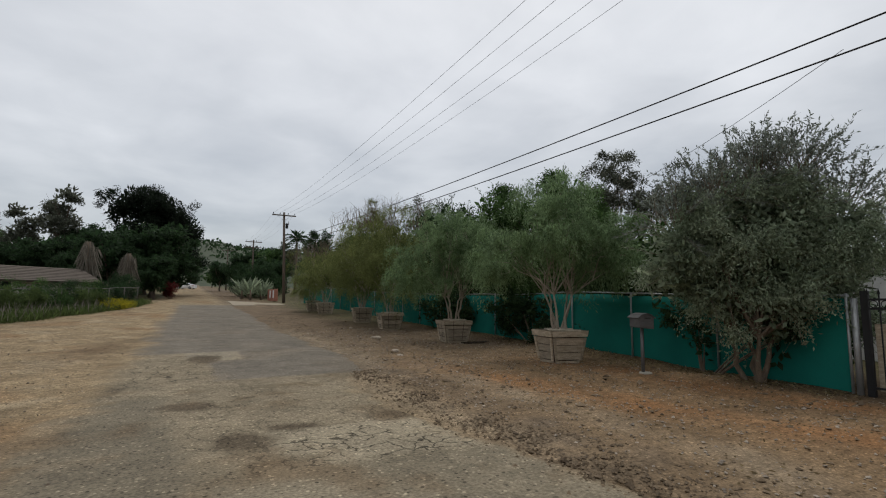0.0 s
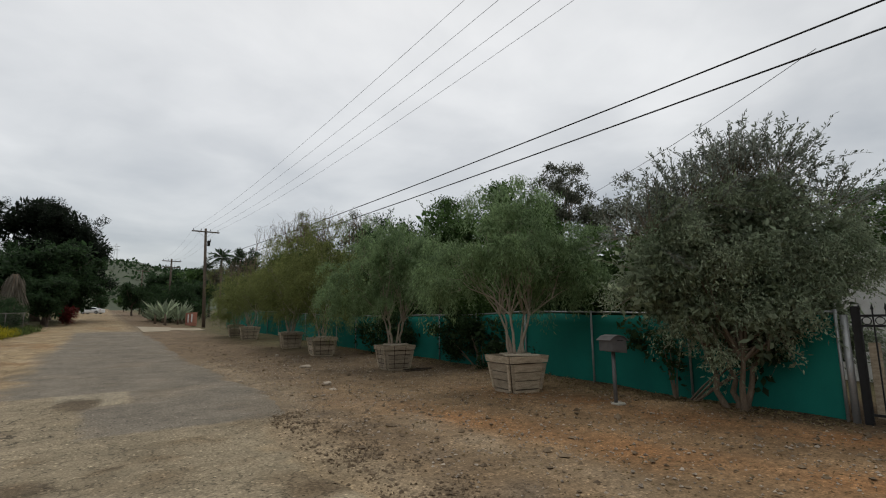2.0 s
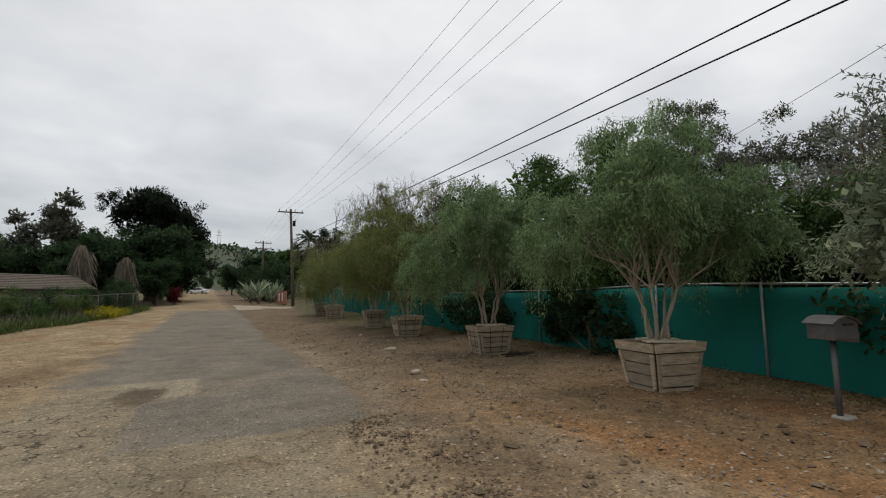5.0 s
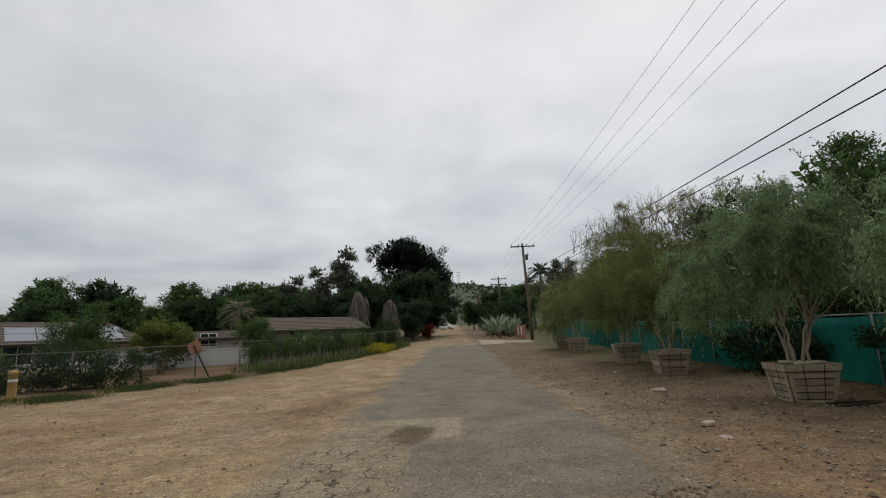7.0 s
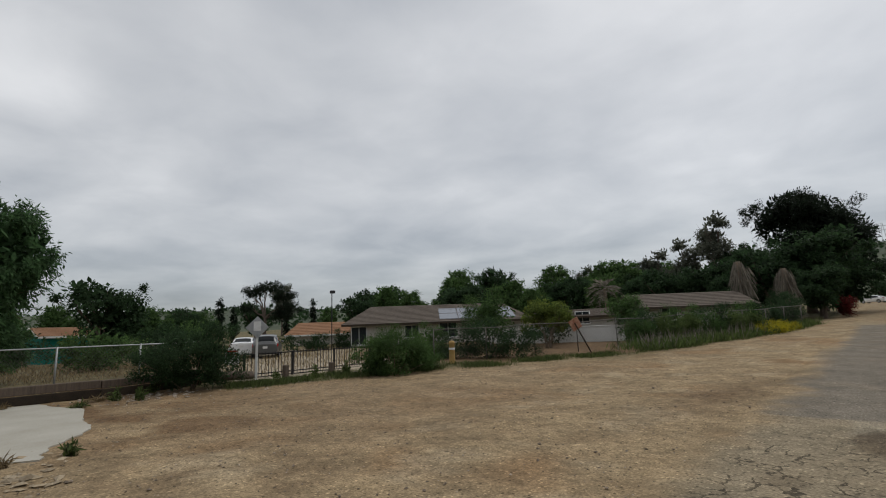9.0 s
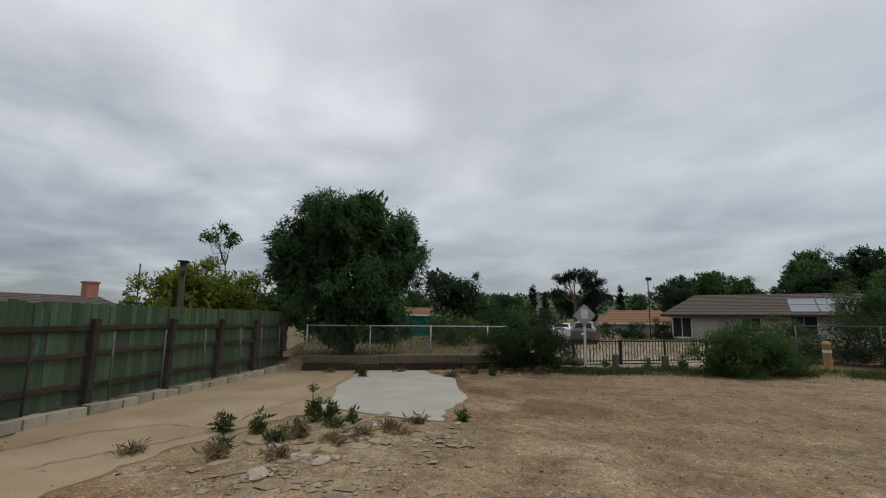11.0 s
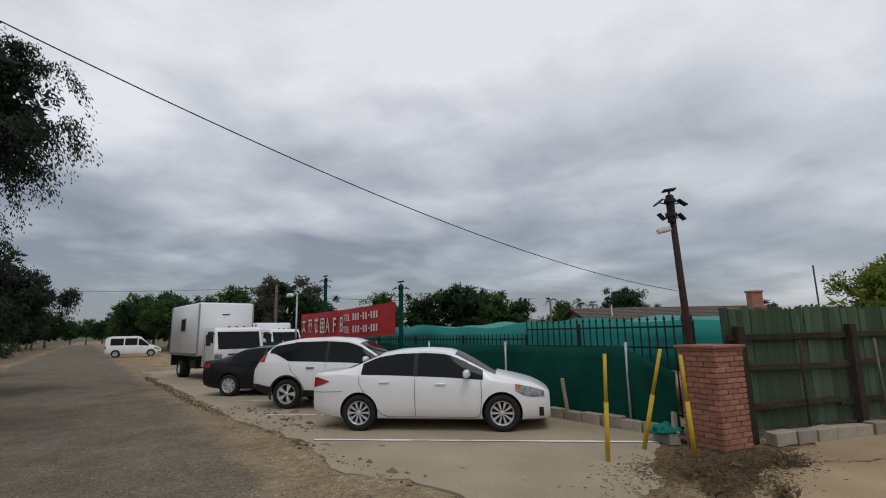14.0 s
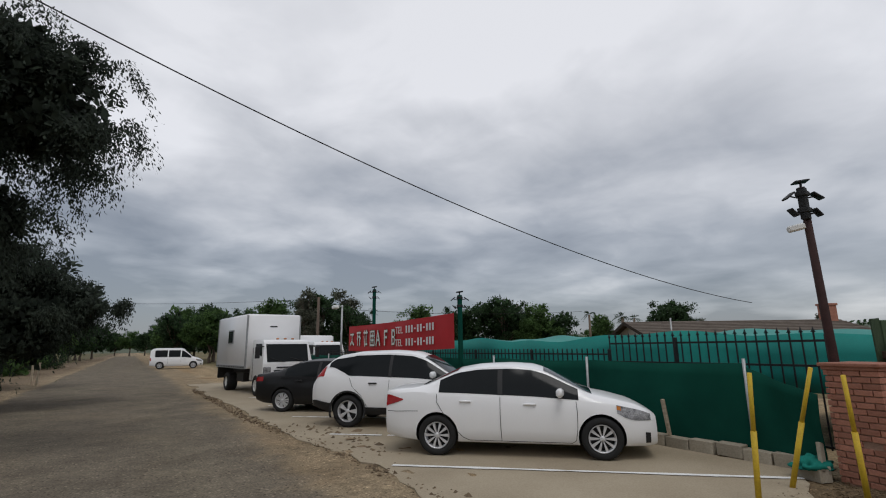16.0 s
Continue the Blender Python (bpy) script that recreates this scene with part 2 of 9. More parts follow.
M["window"] = mat("dark_window_glass", (0.03, 0.035, 0.04), (0.02, 0.024, 0.028), rough=0.08, bump=0, spec=0.6)
M["solar"] = mat("pale_solar_panel", (0.22, 0.24, 0.27), (0.17, 0.185, 0.21), scale=3, rough=0.25, bump=0)
M["stone"] = mat("rubble", (0.40, 0.34, 0.27), (0.22, 0.18, 0.14), scale=9, fine=50, island=0.35, bump=0.3)
M["stone_dark"] = mat("dark_rubble", (0.21, 0.165, 0.12), (0.13, 0.10, 0.075), scale=9, fine=50, island=0.4, bump=0.3)
M["clod"] = mat("dry_clod", (0.185, 0.135, 0.082), (0.12, 0.085, 0.055), scale=9, fine=50, island=0.3, bump=0.3)
M["straw"] = leafmat("dry_straw", (0.30, 0.235, 0.13), (0.16, 0.115, 0.065), 0.4)
M["chip"] = mat("paving_chips", (0.36, 0.295, 0.205), (0.235, 0.18, 0.115), scale=5, fine=50, island=0.3, bump=0.3)
M["litter"] = leafmat("brown_litter", (0.23, 0.17, 0.105), (0.12, 0.088, 0.052), 0.4)
M["mail_metal"] = mat("dull_grey_mailbox", (0.16, 0.155, 0.155), (0.10, 0.10, 0.10), scale=7, rough=0.55, metal=0.3, bump=0.15)


# ---- building helpers ----
RNG = np.random.default_rng(7)


def thing(name, at=(0, 0, 0), turn=0.0, label="", category="", group="", kind=""):
    ob = new(name)
    ob.empty_display_size = 0.2
    ob.matrix_basis = pose(*at, 0, 0, turn)
    return tagged(ob, label, category, group, kind)


def part(name, bm, material, parent=None, label="", smooth=False, sharp=40):
    me = bpy.data.meshes.new(name)
    if isinstance(bm, bmesh.types.BMesh):
        if smooth:
            for f in bm.faces:
                f.smooth = True
            for e in bm.edges:
                if len(e.link_faces) == 2 and e.calc_face_angle(0) > radians(sharp):
                    e.smooth = False
        bm.to_mesh(me)
        bm.free()
    else:
        v, f = bm
        me.from_pydata(v, [], f)
        if smooth:
            me.polygons.foreach_set("use_smooth", [True] * len(me.polygons))
    for m in material if isinstance(material, (list, tuple)) else [material]:
        me.materials.append(m)
    ob = new(name, me)
    ob.parent = parent
    if label:
        ob["label"] = label
    return ob


def box(bm, size, at=(0, 0, 0), rot=(0, 0, 0), bevel=0.0, taper=1.0, mi=0):
    """A box, its middle at the given place; taper scales its top."""
    sx, sy, sz = (s / 2 for s in size)
    m = pose(*at, *rot)
    vs = [bm.verts.new((x * sx * (taper if z > 0 else 1), y * sy * (taper if z > 0 else 1), z * sz)) for x in (-1, 1) for y in (-1, 1) for z in (-1, 1)]
    fs = [bm.faces.new([vs[i] for i in q]) for q in ((0, 1, 3, 2), (4, 6, 7, 5), (0, 4, 5, 1), (2, 3, 7, 6), (0, 2, 6, 4), (1, 5, 7, 3))]
    for f in fs:
        f.material_index = mi
    if bevel:
        es = {e for f in fs for e in f.edges}
        r = bmesh.ops.bevel(bm, geom=list(es), offset=bevel, segments=1, affect="EDGES", profile=0.5)
        vs = list({v for f in r["faces"] for v in f.verts} | {v for v in vs if v.is_valid})
    for v in vs:
        v.co = m @ v.co
    return bm


def boxes(*items, bevel=0.0):
    bm = bmesh.new()
    for it in items:
        box(bm, *it, bevel=bevel) if not isinstance(it, dict) else box(bm, **it)
    return bm


def tube(bm, pts, radii, sides=8, cap=True):
    """A tapered tube along points."""
    pts = [Vector(p) for p in pts]
    rings = []
    prev = None
    for i, p in enumerate(pts):
        d = (pts[min(i + 1, len(pts) - 1)] - pts[max(i - 1, 0)]).normalized()
        a = d.orthogonal().normalized() if prev is None else (prev - prev.dot(d) * d).normalized()
        prev = a
        b = d.cross(a)
        r = radii[i] if isinstance(radii, (list, tuple)) else radii
        rings.append([bm.verts.new(p + r * (math.cos(2 * math.pi * k / sides) * a + math.sin(2 * math.pi * k / sides) * b)) for k in range(sides)])
    for r0, r1 in zip(rings, rings[1:]):
        for k in range(sides):
            f = bm.faces.new((r0[k], r0[(k + 1) % sides], r1[(k + 1) % sides], r1[k]))
            f.smooth = True
    if cap:
        bm.faces.new(rings[0][::-1]), bm.faces.new(rings[-1])
    return bm


def lathe(bm, profile, sides=24, m=None):
    """Turns a profile of (radius, height) round the z axis, then moves it by m."""
    rings = []
    for r, z in profile:
        ring = [Vector((r * math.cos(2 * math.pi * k / sides), r * math.sin(2 * math.pi * k / sides), z)) for k in range(sides)]
        rings.append([bm.verts.new(m @ p if m else p) for p in ring])
    for r0, r1 in zip(rings, rings[1:]):
        for k in range(sides):
            bm.faces.new((r0[k], r0[(k + 1) % sides], r1[(k + 1) % sides], r1[k])).smooth = True
    return bm


def bend(a, b, sag, n=6, rng=None, wob=0.0):
    a, b = Vector(a), Vector(b)
    out = []
    for i in range(n + 1):
        f = i / n
        p = a.lerp(b, f) + Vector((0, 0, -sag * 4 * f * (1 - f)))
        if rng is not None and 0 < i < n:
            p += Vector(rng.normal(0, wob, 3))
        out.append(p)
    return out


def leaf_mesh(name, c, d, length, width, material, parent, label="", rng=RNG, face=None):
    """Pointed leaves as one mesh: places c, directions d."""
    n = len(c)
    d = d / np.maximum(np.linalg.norm(d, axis=1, keepdims=True), 1e-6)
    r = rng.normal(size=(n, 3)) * (1.0 if face is None else 0.5)
    if face is not None:
        r = r + face
    s = np.cross(d, r)
    s /= np.maximum(np.linalg.norm(s, axis=1, keepdims=True), 1e-6)
    ln = (length * rng.uniform(0.6, 1.3, n))[:, None]
    wd = (width * rng.uniform(0.7, 1.2, n))[:, None]
    v = np.stack([c, c + d * ln * 0.45 + s * wd / 2, c + d * ln, c + d * ln * 0.45 - s * wd / 2], 1).reshape(-1, 3)
    me = bpy.data.meshes.new(name)
    me.vertices.add(4 * n)
    me.vertices.foreach_set("co", v.astype(np.float32).ravel())
    me.loops.add(4 * n)
    me.loops.foreach_set("vertex_index", np.arange(4 * n, dtype=np.int32))
    me.polygons.add(n)
    me.polygons.foreach_set("loop_start", np.arange(0, 4 * n, 4, dtype=np.int32))
    me.update(calc_edges=True)
    me.materials.append(material)
    ob = new(name, me)
    ob.parent = parent
    if label:
        ob["label"] = label
    return ob


def clump_points(blobs, clumps, per, spread, rng, shell=0.55, hang=0.0, lump=0.0):
    """Places of leaves in clumps that fill ellipsoids (x, y, z, rx, ry, rz), with their outward directions. lump gathers the clumps into rounded masses with gaps between."""
    b = np.array(blobs, float)
    wgt = (b[:, 3] * b[:, 4] * b[:, 5]) ** (2 / 3)
    masses = max(6, clumps // 9) if lump else clumps
    k = rng.choice(len(b), masses, p=wgt / wgt.sum())
    u = rng.normal(size=(masses, 3))
    u /= np.linalg.norm(u, axis=1, keepdims=True)
    rad = rng.uniform(shell ** 3, 1, masses) ** (1 / 3) * rng.uniform(0.86, 1.12, masses)
    cc = b[k, :3] + u * rad[:, None] * b[k, 3:6] * (1 - 0.2 * lump)
    if lump:
        w = rng.integers(masses, size=clumps)
        v = rng.normal(size=(clumps, 3))
        v /= np.linalg.norm(v, axis=1, keepdims=True)
        v[:, 2] = np.abs(v[:, 2]) * 0.9 - 0.25
        size = b[k, 3:6].mean(1)[w] * lump * rng.uniform(0.7, 1.2, masses)[w] * rng.uniform(0.6, 1.0, clumps)
        cc = cc[w] + v * size[:, None]
        u = u[w] * 0.5 + v * 0.8
        u /= np.linalg.norm(u, axis=1, keepdims=True)
    i = np.repeat(np.arange(clumps), per)
    off = np.clip(rng.normal(size=(len(i), 3)), -1.7, 1.7) * spread
    if hang:
        s = rng.uniform(0, 1, len(i)) * np.repeat(rng.uniform(0.5, 1.3, clumps), per)
        off += u[i] * (s * hang * 0.5)[:, None]
        off[:, 2] -= s * s * hang
    p = cc[i] + off
    return p, u[i], cc


def sprays(t, blobs, n, length, size, leaf, seed, up=0.8, per=16, bark="bark", pair=0.5):
    """Thin leafy shoots that stand out of a crown: one mesh of twigs, one of the leaves along them."""
    rng = np.random.default_rng(seed)
    b = np.array(blobs, float)
    k = rng.choice(len(b), n, p=(b[:, 3] * b[:, 4]) / (b[:, 3] * b[:, 4]).sum())
    u = rng.normal(size=(n, 3)) + np.array((0, 0, up))
    u /= np.linalg.norm(u, axis=1, keepdims=True)
    start = b[k, :3] + u * b[k, 3:6] * rng.uniform(0.55, 0.95, (n, 1))
    bm = bmesh.new()
    P, D = [], []
    for p, d in zip(start, u):
        d = d + rng.normal(0, 0.25, 3) + np.array((0, 0, 0.25 * up))
        d /= np.linalg.norm(d)
        ln = length * rng.uniform(0.5, 1.2)
        bow = rng.normal(0, 0.12, 3) - np.array((0, 0, 0.10))
        line = [p + d * ln * f + bow * ln * f * f for f in np.linspace(-0.4, 1, 6)]
        tube(bm, line, [0.007, 0.006, 0.005, 0.004, 0.003, 0.002], 4, cap=False)
        for f in rng.uniform(0.0, 1.0, per):
            P.append(p + d * ln * f + bow * ln * f * f + rng.normal(0, 0.015, 3))
            D.append(d * 0.6 + rng.normal(0, pair, 3))
    tagged(part("twig", bm, M[bark], t), kind="stuff")
    tagged(leaf_mesh("spray", np.array(P), np.array(D), size[0], size[1], M[leaf], t, rng=rng), kind="stuff")


def limbs(bm, start, ends, r0, rng, sides=6, wob=0.12, lift=0.25):
    for e in ends:
        start_v, e = Vector(start), Vector(e)
        mid = start_v.lerp(e, 0.5) + Vector((0, 0, lift * (e - start_v).length * 0.3))
        pts = [start_v, start_v.lerp(mid, 0.5) + Vector(rng.normal(0, wob * 0.5, 3)), mid + Vector(rng.normal(0, wob, 3)), mid.lerp(e, 0.55) + Vector(rng.normal(0, wob, 3)), e]
        rr = r0 * rng.uniform(0.7, 1.0)
        tube(bm, pts, [rr, rr * 0.8, rr * 0.55, rr * 0.35, rr * 0.12], sides, cap=False)


def tree(name, at, blobs, leaf, clumps, per, spread, size, trunk_r=0.15, fork=1.2, stems=1, bark="bark", hang=0.0, droop=0.2, shell=0.55, twigs=14, seed=1, label="", category="tree", group="", turn=0.0, lean=(0, 0), dense=True, fill=9, big=2.3, sat=7, wide=1.2, lump=0.26):
    """A tree: tapered stems that fork into limbs, and a crown of leaf clumps filling the blobs."""
    rng = np.random.default_rng(seed)
    t = thing(name, at, turn, label, category, group)
    b = np.array(blobs, float)
    top = b[:, :3].mean(0)
    main = len(b)
    # small side lobes break up the crown's outline
    for k in rng.integers(len(b), size=sat):
        v = rng.normal(size=3) + np.array((0, 0, 0.35))
        v /= np.linalg.norm(v)
        q = rng.uniform(0.22, 0.42)
        blobs = list(blobs) + [tuple(b[k, :3] + v * b[k, 3:6] * 1.02) + tuple(b[k, 3:6] * q)]
    b = np.array(blobs, float)
    bm, bl = bmesh.new(), bmesh.new()
    for s in range(stems):
        a = 2 * math.pi * s / stems + rng.uniform(0, 1)
        o = 0.0 if stems == 1 else trunk_r * 0.9
        foot = Vector((o * math.cos(a), o * math.sin(a), -0.05))
        spread_out = 0.0 if stems == 1 else 0.28 * fork
        head = Vector((lean[0] + (spread_out + o) * math.cos(a), lean[1] + (spread_out + o) * math.sin(a), fork))
        r = trunk_r / math.sqrt(stems)
        pts = bend(foot, head, 0, 5, rng, 0.03 * fork ** 0.5)
        tube(bm, pts, [r * (1.25 if i == 0 else 1 - 0.09 * i) for i in range(6)], 9)
        p, u, cc = clump_points(blobs, max(3, twigs // stems), 1, 0, rng, 0.3)
        if stems > 1:
            cc = cc[(cc[:, 0] - top[0]) * math.cos(a) + (cc[:, 1] - top[1]) * math.sin(a) > -0.25 * b[:, 3].max()]
        cc = top + (cc - top) * 0.82
        limbs(bl, head - Vector((0, 0, 0.02)), cc, r * 0.6, rng)
        for e in cc:
            e2 = e + rng.normal(size=(3, 3)) * spread * 2.2
            limbs(bl, e * 0.65 + np.array(head) * 0.35, e2, r * 0.18, rng, 5)
    part("trunk", bm, M[bark], t)
    part("limb", bl, M[bark], t)
    p, u, cc = clump_points(blobs, clumps, per, spread, rng, shell, hang, lump)
    d = u * 0.6 + rng.normal(size=p.shape) * 0.6
    d[:, 2] -= droop * 2
    # larger leaves deep inside close the crown
    inner = b[:main].copy()
    inner[:, 3:6] *= 0.70
    p2, u2, cc2 = clump_points(inner, max(8, clumps // 3), fill, spread * 1.6, rng, 0.1)
    k = len(p2) if dense else 0
    out = np.concatenate([u, u2[:k]]) * 0.8 + np.array((0, 0, 0.6))
    sz = np.concatenate([np.ones(len(p)), np.full(k, big)])
    p, d = np.concatenate([p, p2[:k]]), np.concatenate([d, (u2 * 0.3 + rng.normal(size=p2.shape))[:k]])
    leaf_mesh("crown", p, d, size[0] * sz, size[1] * np.where(sz > 1, sz * wide, 1.0), M[leaf], t, rng=rng, face=out)
    return t


def shrub(name, at, blobs, leaf, clumps, per, spread, size, seed=1, label="", category="bush", group="", droop=0.0, stems=7, lump=0.22):
    rng = np.random.default_rng(seed)
    t = thing(name, at, 0, label, category, group)
    p, u, cc = clump_points(blobs, clumps, per, spread, rng, 0.45, 0.0, lump)
    bm = bmesh.new()
    for e in cc[:: max(1, len(cc) // stems)]:
        tube(bm, bend((e[0] * 0.15, e[1] * 0.15, -0.03), e * 0.95, -0.05, 3), [0.025, 0.02, 0.012, 0.005], 5, cap=False)
    part("stem", bm, M["bark"], t)
    inner = np.array(blobs, float)
    inner[:, 3:6] *= 0.72
    p2, u2, cc2 = clump_points(inner, max(6, clumps // 3), 9, spread * 1.5, rng, 0.1)
    d = u * 0.7 + rng.normal(size=p.shape) * 0.6
    d[:, 2] -= droop
    sz = np.concatenate([np.ones(len(p)), np.full(len(p2), 2.4)])
    p, d = np.concatenate([p, p2]), np.concatenate([d, rng.normal(size=p2.shape)])
    keep = p[:, 2] > 0.02
    leaf_mesh("foliage", p[keep], d[keep], size[0] * sz[keep], size[1] * sz[keep], M[leaf], t, rng=rng, face=(np.concatenate([u, u2]) * 0.8 + np.array((0, 0, 0.6)))[keep])
    return t


def scaled(m, s, sz=None):
    return m @ Matrix.Diagonal((s, s, sz or s, 1))


# ---- the ground, the road and its patches ----
def smoothstep(a, b, v):
    f = np.clip((np.asarray(v, float) - a) / (b - a), 0, 1)
    return f * f * (3 - 2 * f)


def hill_line(y):
    """How the ground climbs ahead, past the planted boxes."""
    y = np.asarray(y, float)
    return 0.034 * np.logaddexp(0, (np.minimum(y, 250) - 19) / 4) * 4


def wobble(y, seed, step=1.0):
    """A smooth random line."""
    y = np.asarray(y, float)
    return sum(np.sin(y * k * step + seed * (i + 1.7)) / (i + 1.5) for i, k in enumerate((0.31, 0.83, 1.9, 4.3, 9.1))) * 0.5


def road_right(y):
    base = np.interp(y, [-150, -40, -12, -2, 3, 6, 8, 10, 12.5, 20, 60, 260], [4.6, 4.6, 4.5, 4.4, 4.0, 3.5, 3.5, 4.1, 4.55, 4.4, 4.4, 4.6])
    return base + 0.22 * wobble(y, 2.0)


def road_left(y):
    base = np.interp(y, [-150, -40, -12, -3, 3, 9, 15, 20, 35, 60, 260], [-1.6, -1.9, -2.0, -1.8, -1.2, -0.9, -0.9, -0.9, -0.6, -0.4, -0.4])
    return base + 0.22 * wobble(y, 5.0)


def ground_z(x, y):
    x, y = np.asarray(x, float), np.asarray(y, float)
    z = hill_line(y)
    off = np.maximum(x - 5.0, 0) + np.maximum(-2.6 - x, 0)
    yard = smoothstep(-20, -18, x) * (1 - smoothstep(-3.5, -2.5, x)) * smoothstep(-32, -28, y) * (1 - smoothstep(9, 12, y))
    z = z + 0.45 * (1 - smoothstep(-17.6, -17.2, x)) * smoothstep(1.5, 2.5, y) * (1 - smoothstep(11, 13, y)) * smoothstep(-40, -30, x)
    z = z + 0.05 * (1 - yard) * smoothstep(0, 2, off) * np.sin(x * 0.9 + y * 0.37) * np.sin(y * 0.61 + 1.0)
    berm = np.exp(-((x - 11.3) / 0.6) ** 2) * smoothstep(6, 8, y) * 0.10
    return z + berm


def earth_material(name, rough_grain):
    """Soil and worn paving: the colour comes from the ground's own tones; grain, pebbles, cracks and relief are added here."""
    m = bpy.data.materials.new(name)
    m.use_nodes = True
    nt = m.node_tree
    N, L = nt.nodes.new, nt.links.new
    b = nt.nodes["Principled BSDF"]
    b.inputs["Roughness"].default_value, b.inputs["Specular IOR Level"].default_value = 0.95, 0.15
    tc, at = N("ShaderNodeTexCoord"), N("ShaderNodeVertexColor")
    at.layer_name = "soil"

    def tex(scale, detail, rough=0.6):
        n = N("ShaderNodeTexNoise")
        n.inputs["Scale"].default_value, n.inputs["Detail"].default_value, n.inputs["Roughness"].default_value = scale, detail, rough
        L(tc.outputs["Object"], n.inputs["Vector"])
        return n.outputs["Fac"]

    def op(kind, a, c=None, clamp=False):
        n = N("ShaderNodeMath")
        n.operation, n.use_clamp = kind, clamp
        for i, v in enumerate((a, c)):
            if v is None:
                continue
            if isinstance(v, (int, float)):
                n.inputs[i].default_value = v
            else:
                L(v, n.inputs[i])
        return n.outputs[0]

    def remap(v, a, c, lo, hi):
        n = N("ShaderNodeMapRange")
        for k, q in zip(("From Min", "From Max", "To Min", "To Max"), (a, c, lo, hi)):
            n.inputs[k].default_value = q
        L(v, n.inputs["Value"])
        return n.outputs[0]

    broad, mid, fine = remap(tex(0.9, 6, 0.65), 0.3, 0.7, 0.70, 1.24), remap(tex(6, 6, 0.75), 0.3, 0.7, 1 - 0.42 * rough_grain, 1 + 0.40 * rough_grain), remap(tex(34, 3), 0.3, 0.7, 0.60, 1.38)
    val = op("MULTIPLY", op("MULTIPLY", broad, mid), fine)

    def cells(scale, feature="F1"):
        v = N("ShaderNodeTexVoronoi")
        v.feature = feature
        v.inputs["Scale"].default_value = scale
        L(tc.outputs["Object"], v.inputs["Vector"])
        return v

    peb = cells(19)
    sepc = N("ShaderNodeSeparateColor")
    L(peb.outputs["Color"], sepc.inputs[0])
    dot = op("MULTIPLY", op("LESS_THAN", peb.outputs["Distance"], 0.30), op("GREATER_THAN", sepc.outputs[0], 0.74))
    peb2 = cells(8)
    sep2 = N("ShaderNodeSeparateColor")
    L(peb2.outputs["Color"], sep2.inputs[0])
    lump = op("MULTIPLY", op("LESS_THAN", peb2.outputs["Distance"], 0.26), op("GREATER_THAN", sep2.outputs[0], 0.86))
    dark = op("MULTIPLY", op("LESS_THAN", peb.outputs["Distance"], 0.32), op("GREATER_THAN", sepc.outputs[1], 0.78))
    val = op("MULTIPLY", val, op("ADD", 1.0, op("SUBTRACT", op("ADD", op("MULTIPLY", dot, 0.75), op("MULTIPLY", lump, 0.4)), op("MULTIPLY", dark, 0.58))))
    warp = N("ShaderNodeVectorMath")
    warp.operation = "ADD"
    wn = N("ShaderNodeTexNoise")
    wn.inputs["Scale"].default_value, wn.inputs["Detail"].default_value = 2.5, 4
    L(tc.outputs["Object"], wn.inputs["Vector"])
    ws = N("ShaderNodeVectorMath")
    ws.operation = "SCALE"
    ws.inputs["Scale"].default_value = 0.5
    L(wn.outputs["Color"], ws.inputs[0]), L(tc.outputs["Object"], warp.inputs[0]), L(ws.outputs[0], warp.inputs[1])
    cr = cells(3.4, "DISTANCE_TO_EDGE")
    L(warp.outputs[0], cr.inputs["Vector"])
    line = op("MULTIPLY", op("LESS_THAN", cr.outputs["Distance"], 0.036), at.outputs["Alpha"])
    line = op("MULTIPLY", line, remap(tex(2.2, 3), 0.42, 0.52, 0.0, 1.0))
    val = op("MULTIPLY", val, op("SUBTRACT", 1.0, op("MULTIPLY", line, 0.72)))
    mx = N("ShaderNodeVectorMath")
    mx.operation = "SCALE"
    L(at.outputs["Color"], mx.inputs[0]), L(val, mx.inputs["Scale"])
    L(mx.outputs[0], b.inputs["Base Color"])
    bp = N("ShaderNodeBump")
    bp.inputs["Strength"].default_value, bp.inputs["Distance"].default_value = 0.55, 0.03
    h = op("ADD", op("MULTIPLY", val, 0.5), op("SUBTRACT", op("MULTIPLY", dot, 0.3), op("MULTIPLY", line, 0.6)))
    L(h, bp.inputs["Height"]), L(bp.outputs[0], b.inputs["Normal"])
    return m


EARTH, PAVING = earth_material("soil_and_gravel", 1.0), earth_material("worn_asphalt", 0.4)


def fuzz(X, Y, scale, seed=0.0):
    return np.array([noise.noise(Vector((x * scale, y * scale, seed))) + 0.5 * noise.noise(Vector((x * scale * 3.1, y * scale * 3.1, seed + 4.0))) for x, y in zip(X.ravel(), Y.ravel())]).reshape(X.shape)


def arc_tracks(X, Y, wob):
    """Tyre tracks that swing from the road over the sand, as a pair of worn lines each."""
    out = np.zeros(X.shape)
    for cx, cy, r in ((9.0, 22.0, 17.5), (6.0, 26.0, 21.0), (-2.0, 30.0, 24.0), (4.0, 40.0, 34.5), (12.0, 30.0, 27.5)):
        d = np.hypot(X - cx, Y - cy) - r + wob * 0.35
        out = np.maximum(out, np.maximum(np.exp(-(d / 0.16) ** 2), np.exp(-((d - 1.5) / 0.16) ** 2)))
    return out * (1 - smoothstep(-1.5, 0.5, X)) * smoothstep(-1, 3, Y)


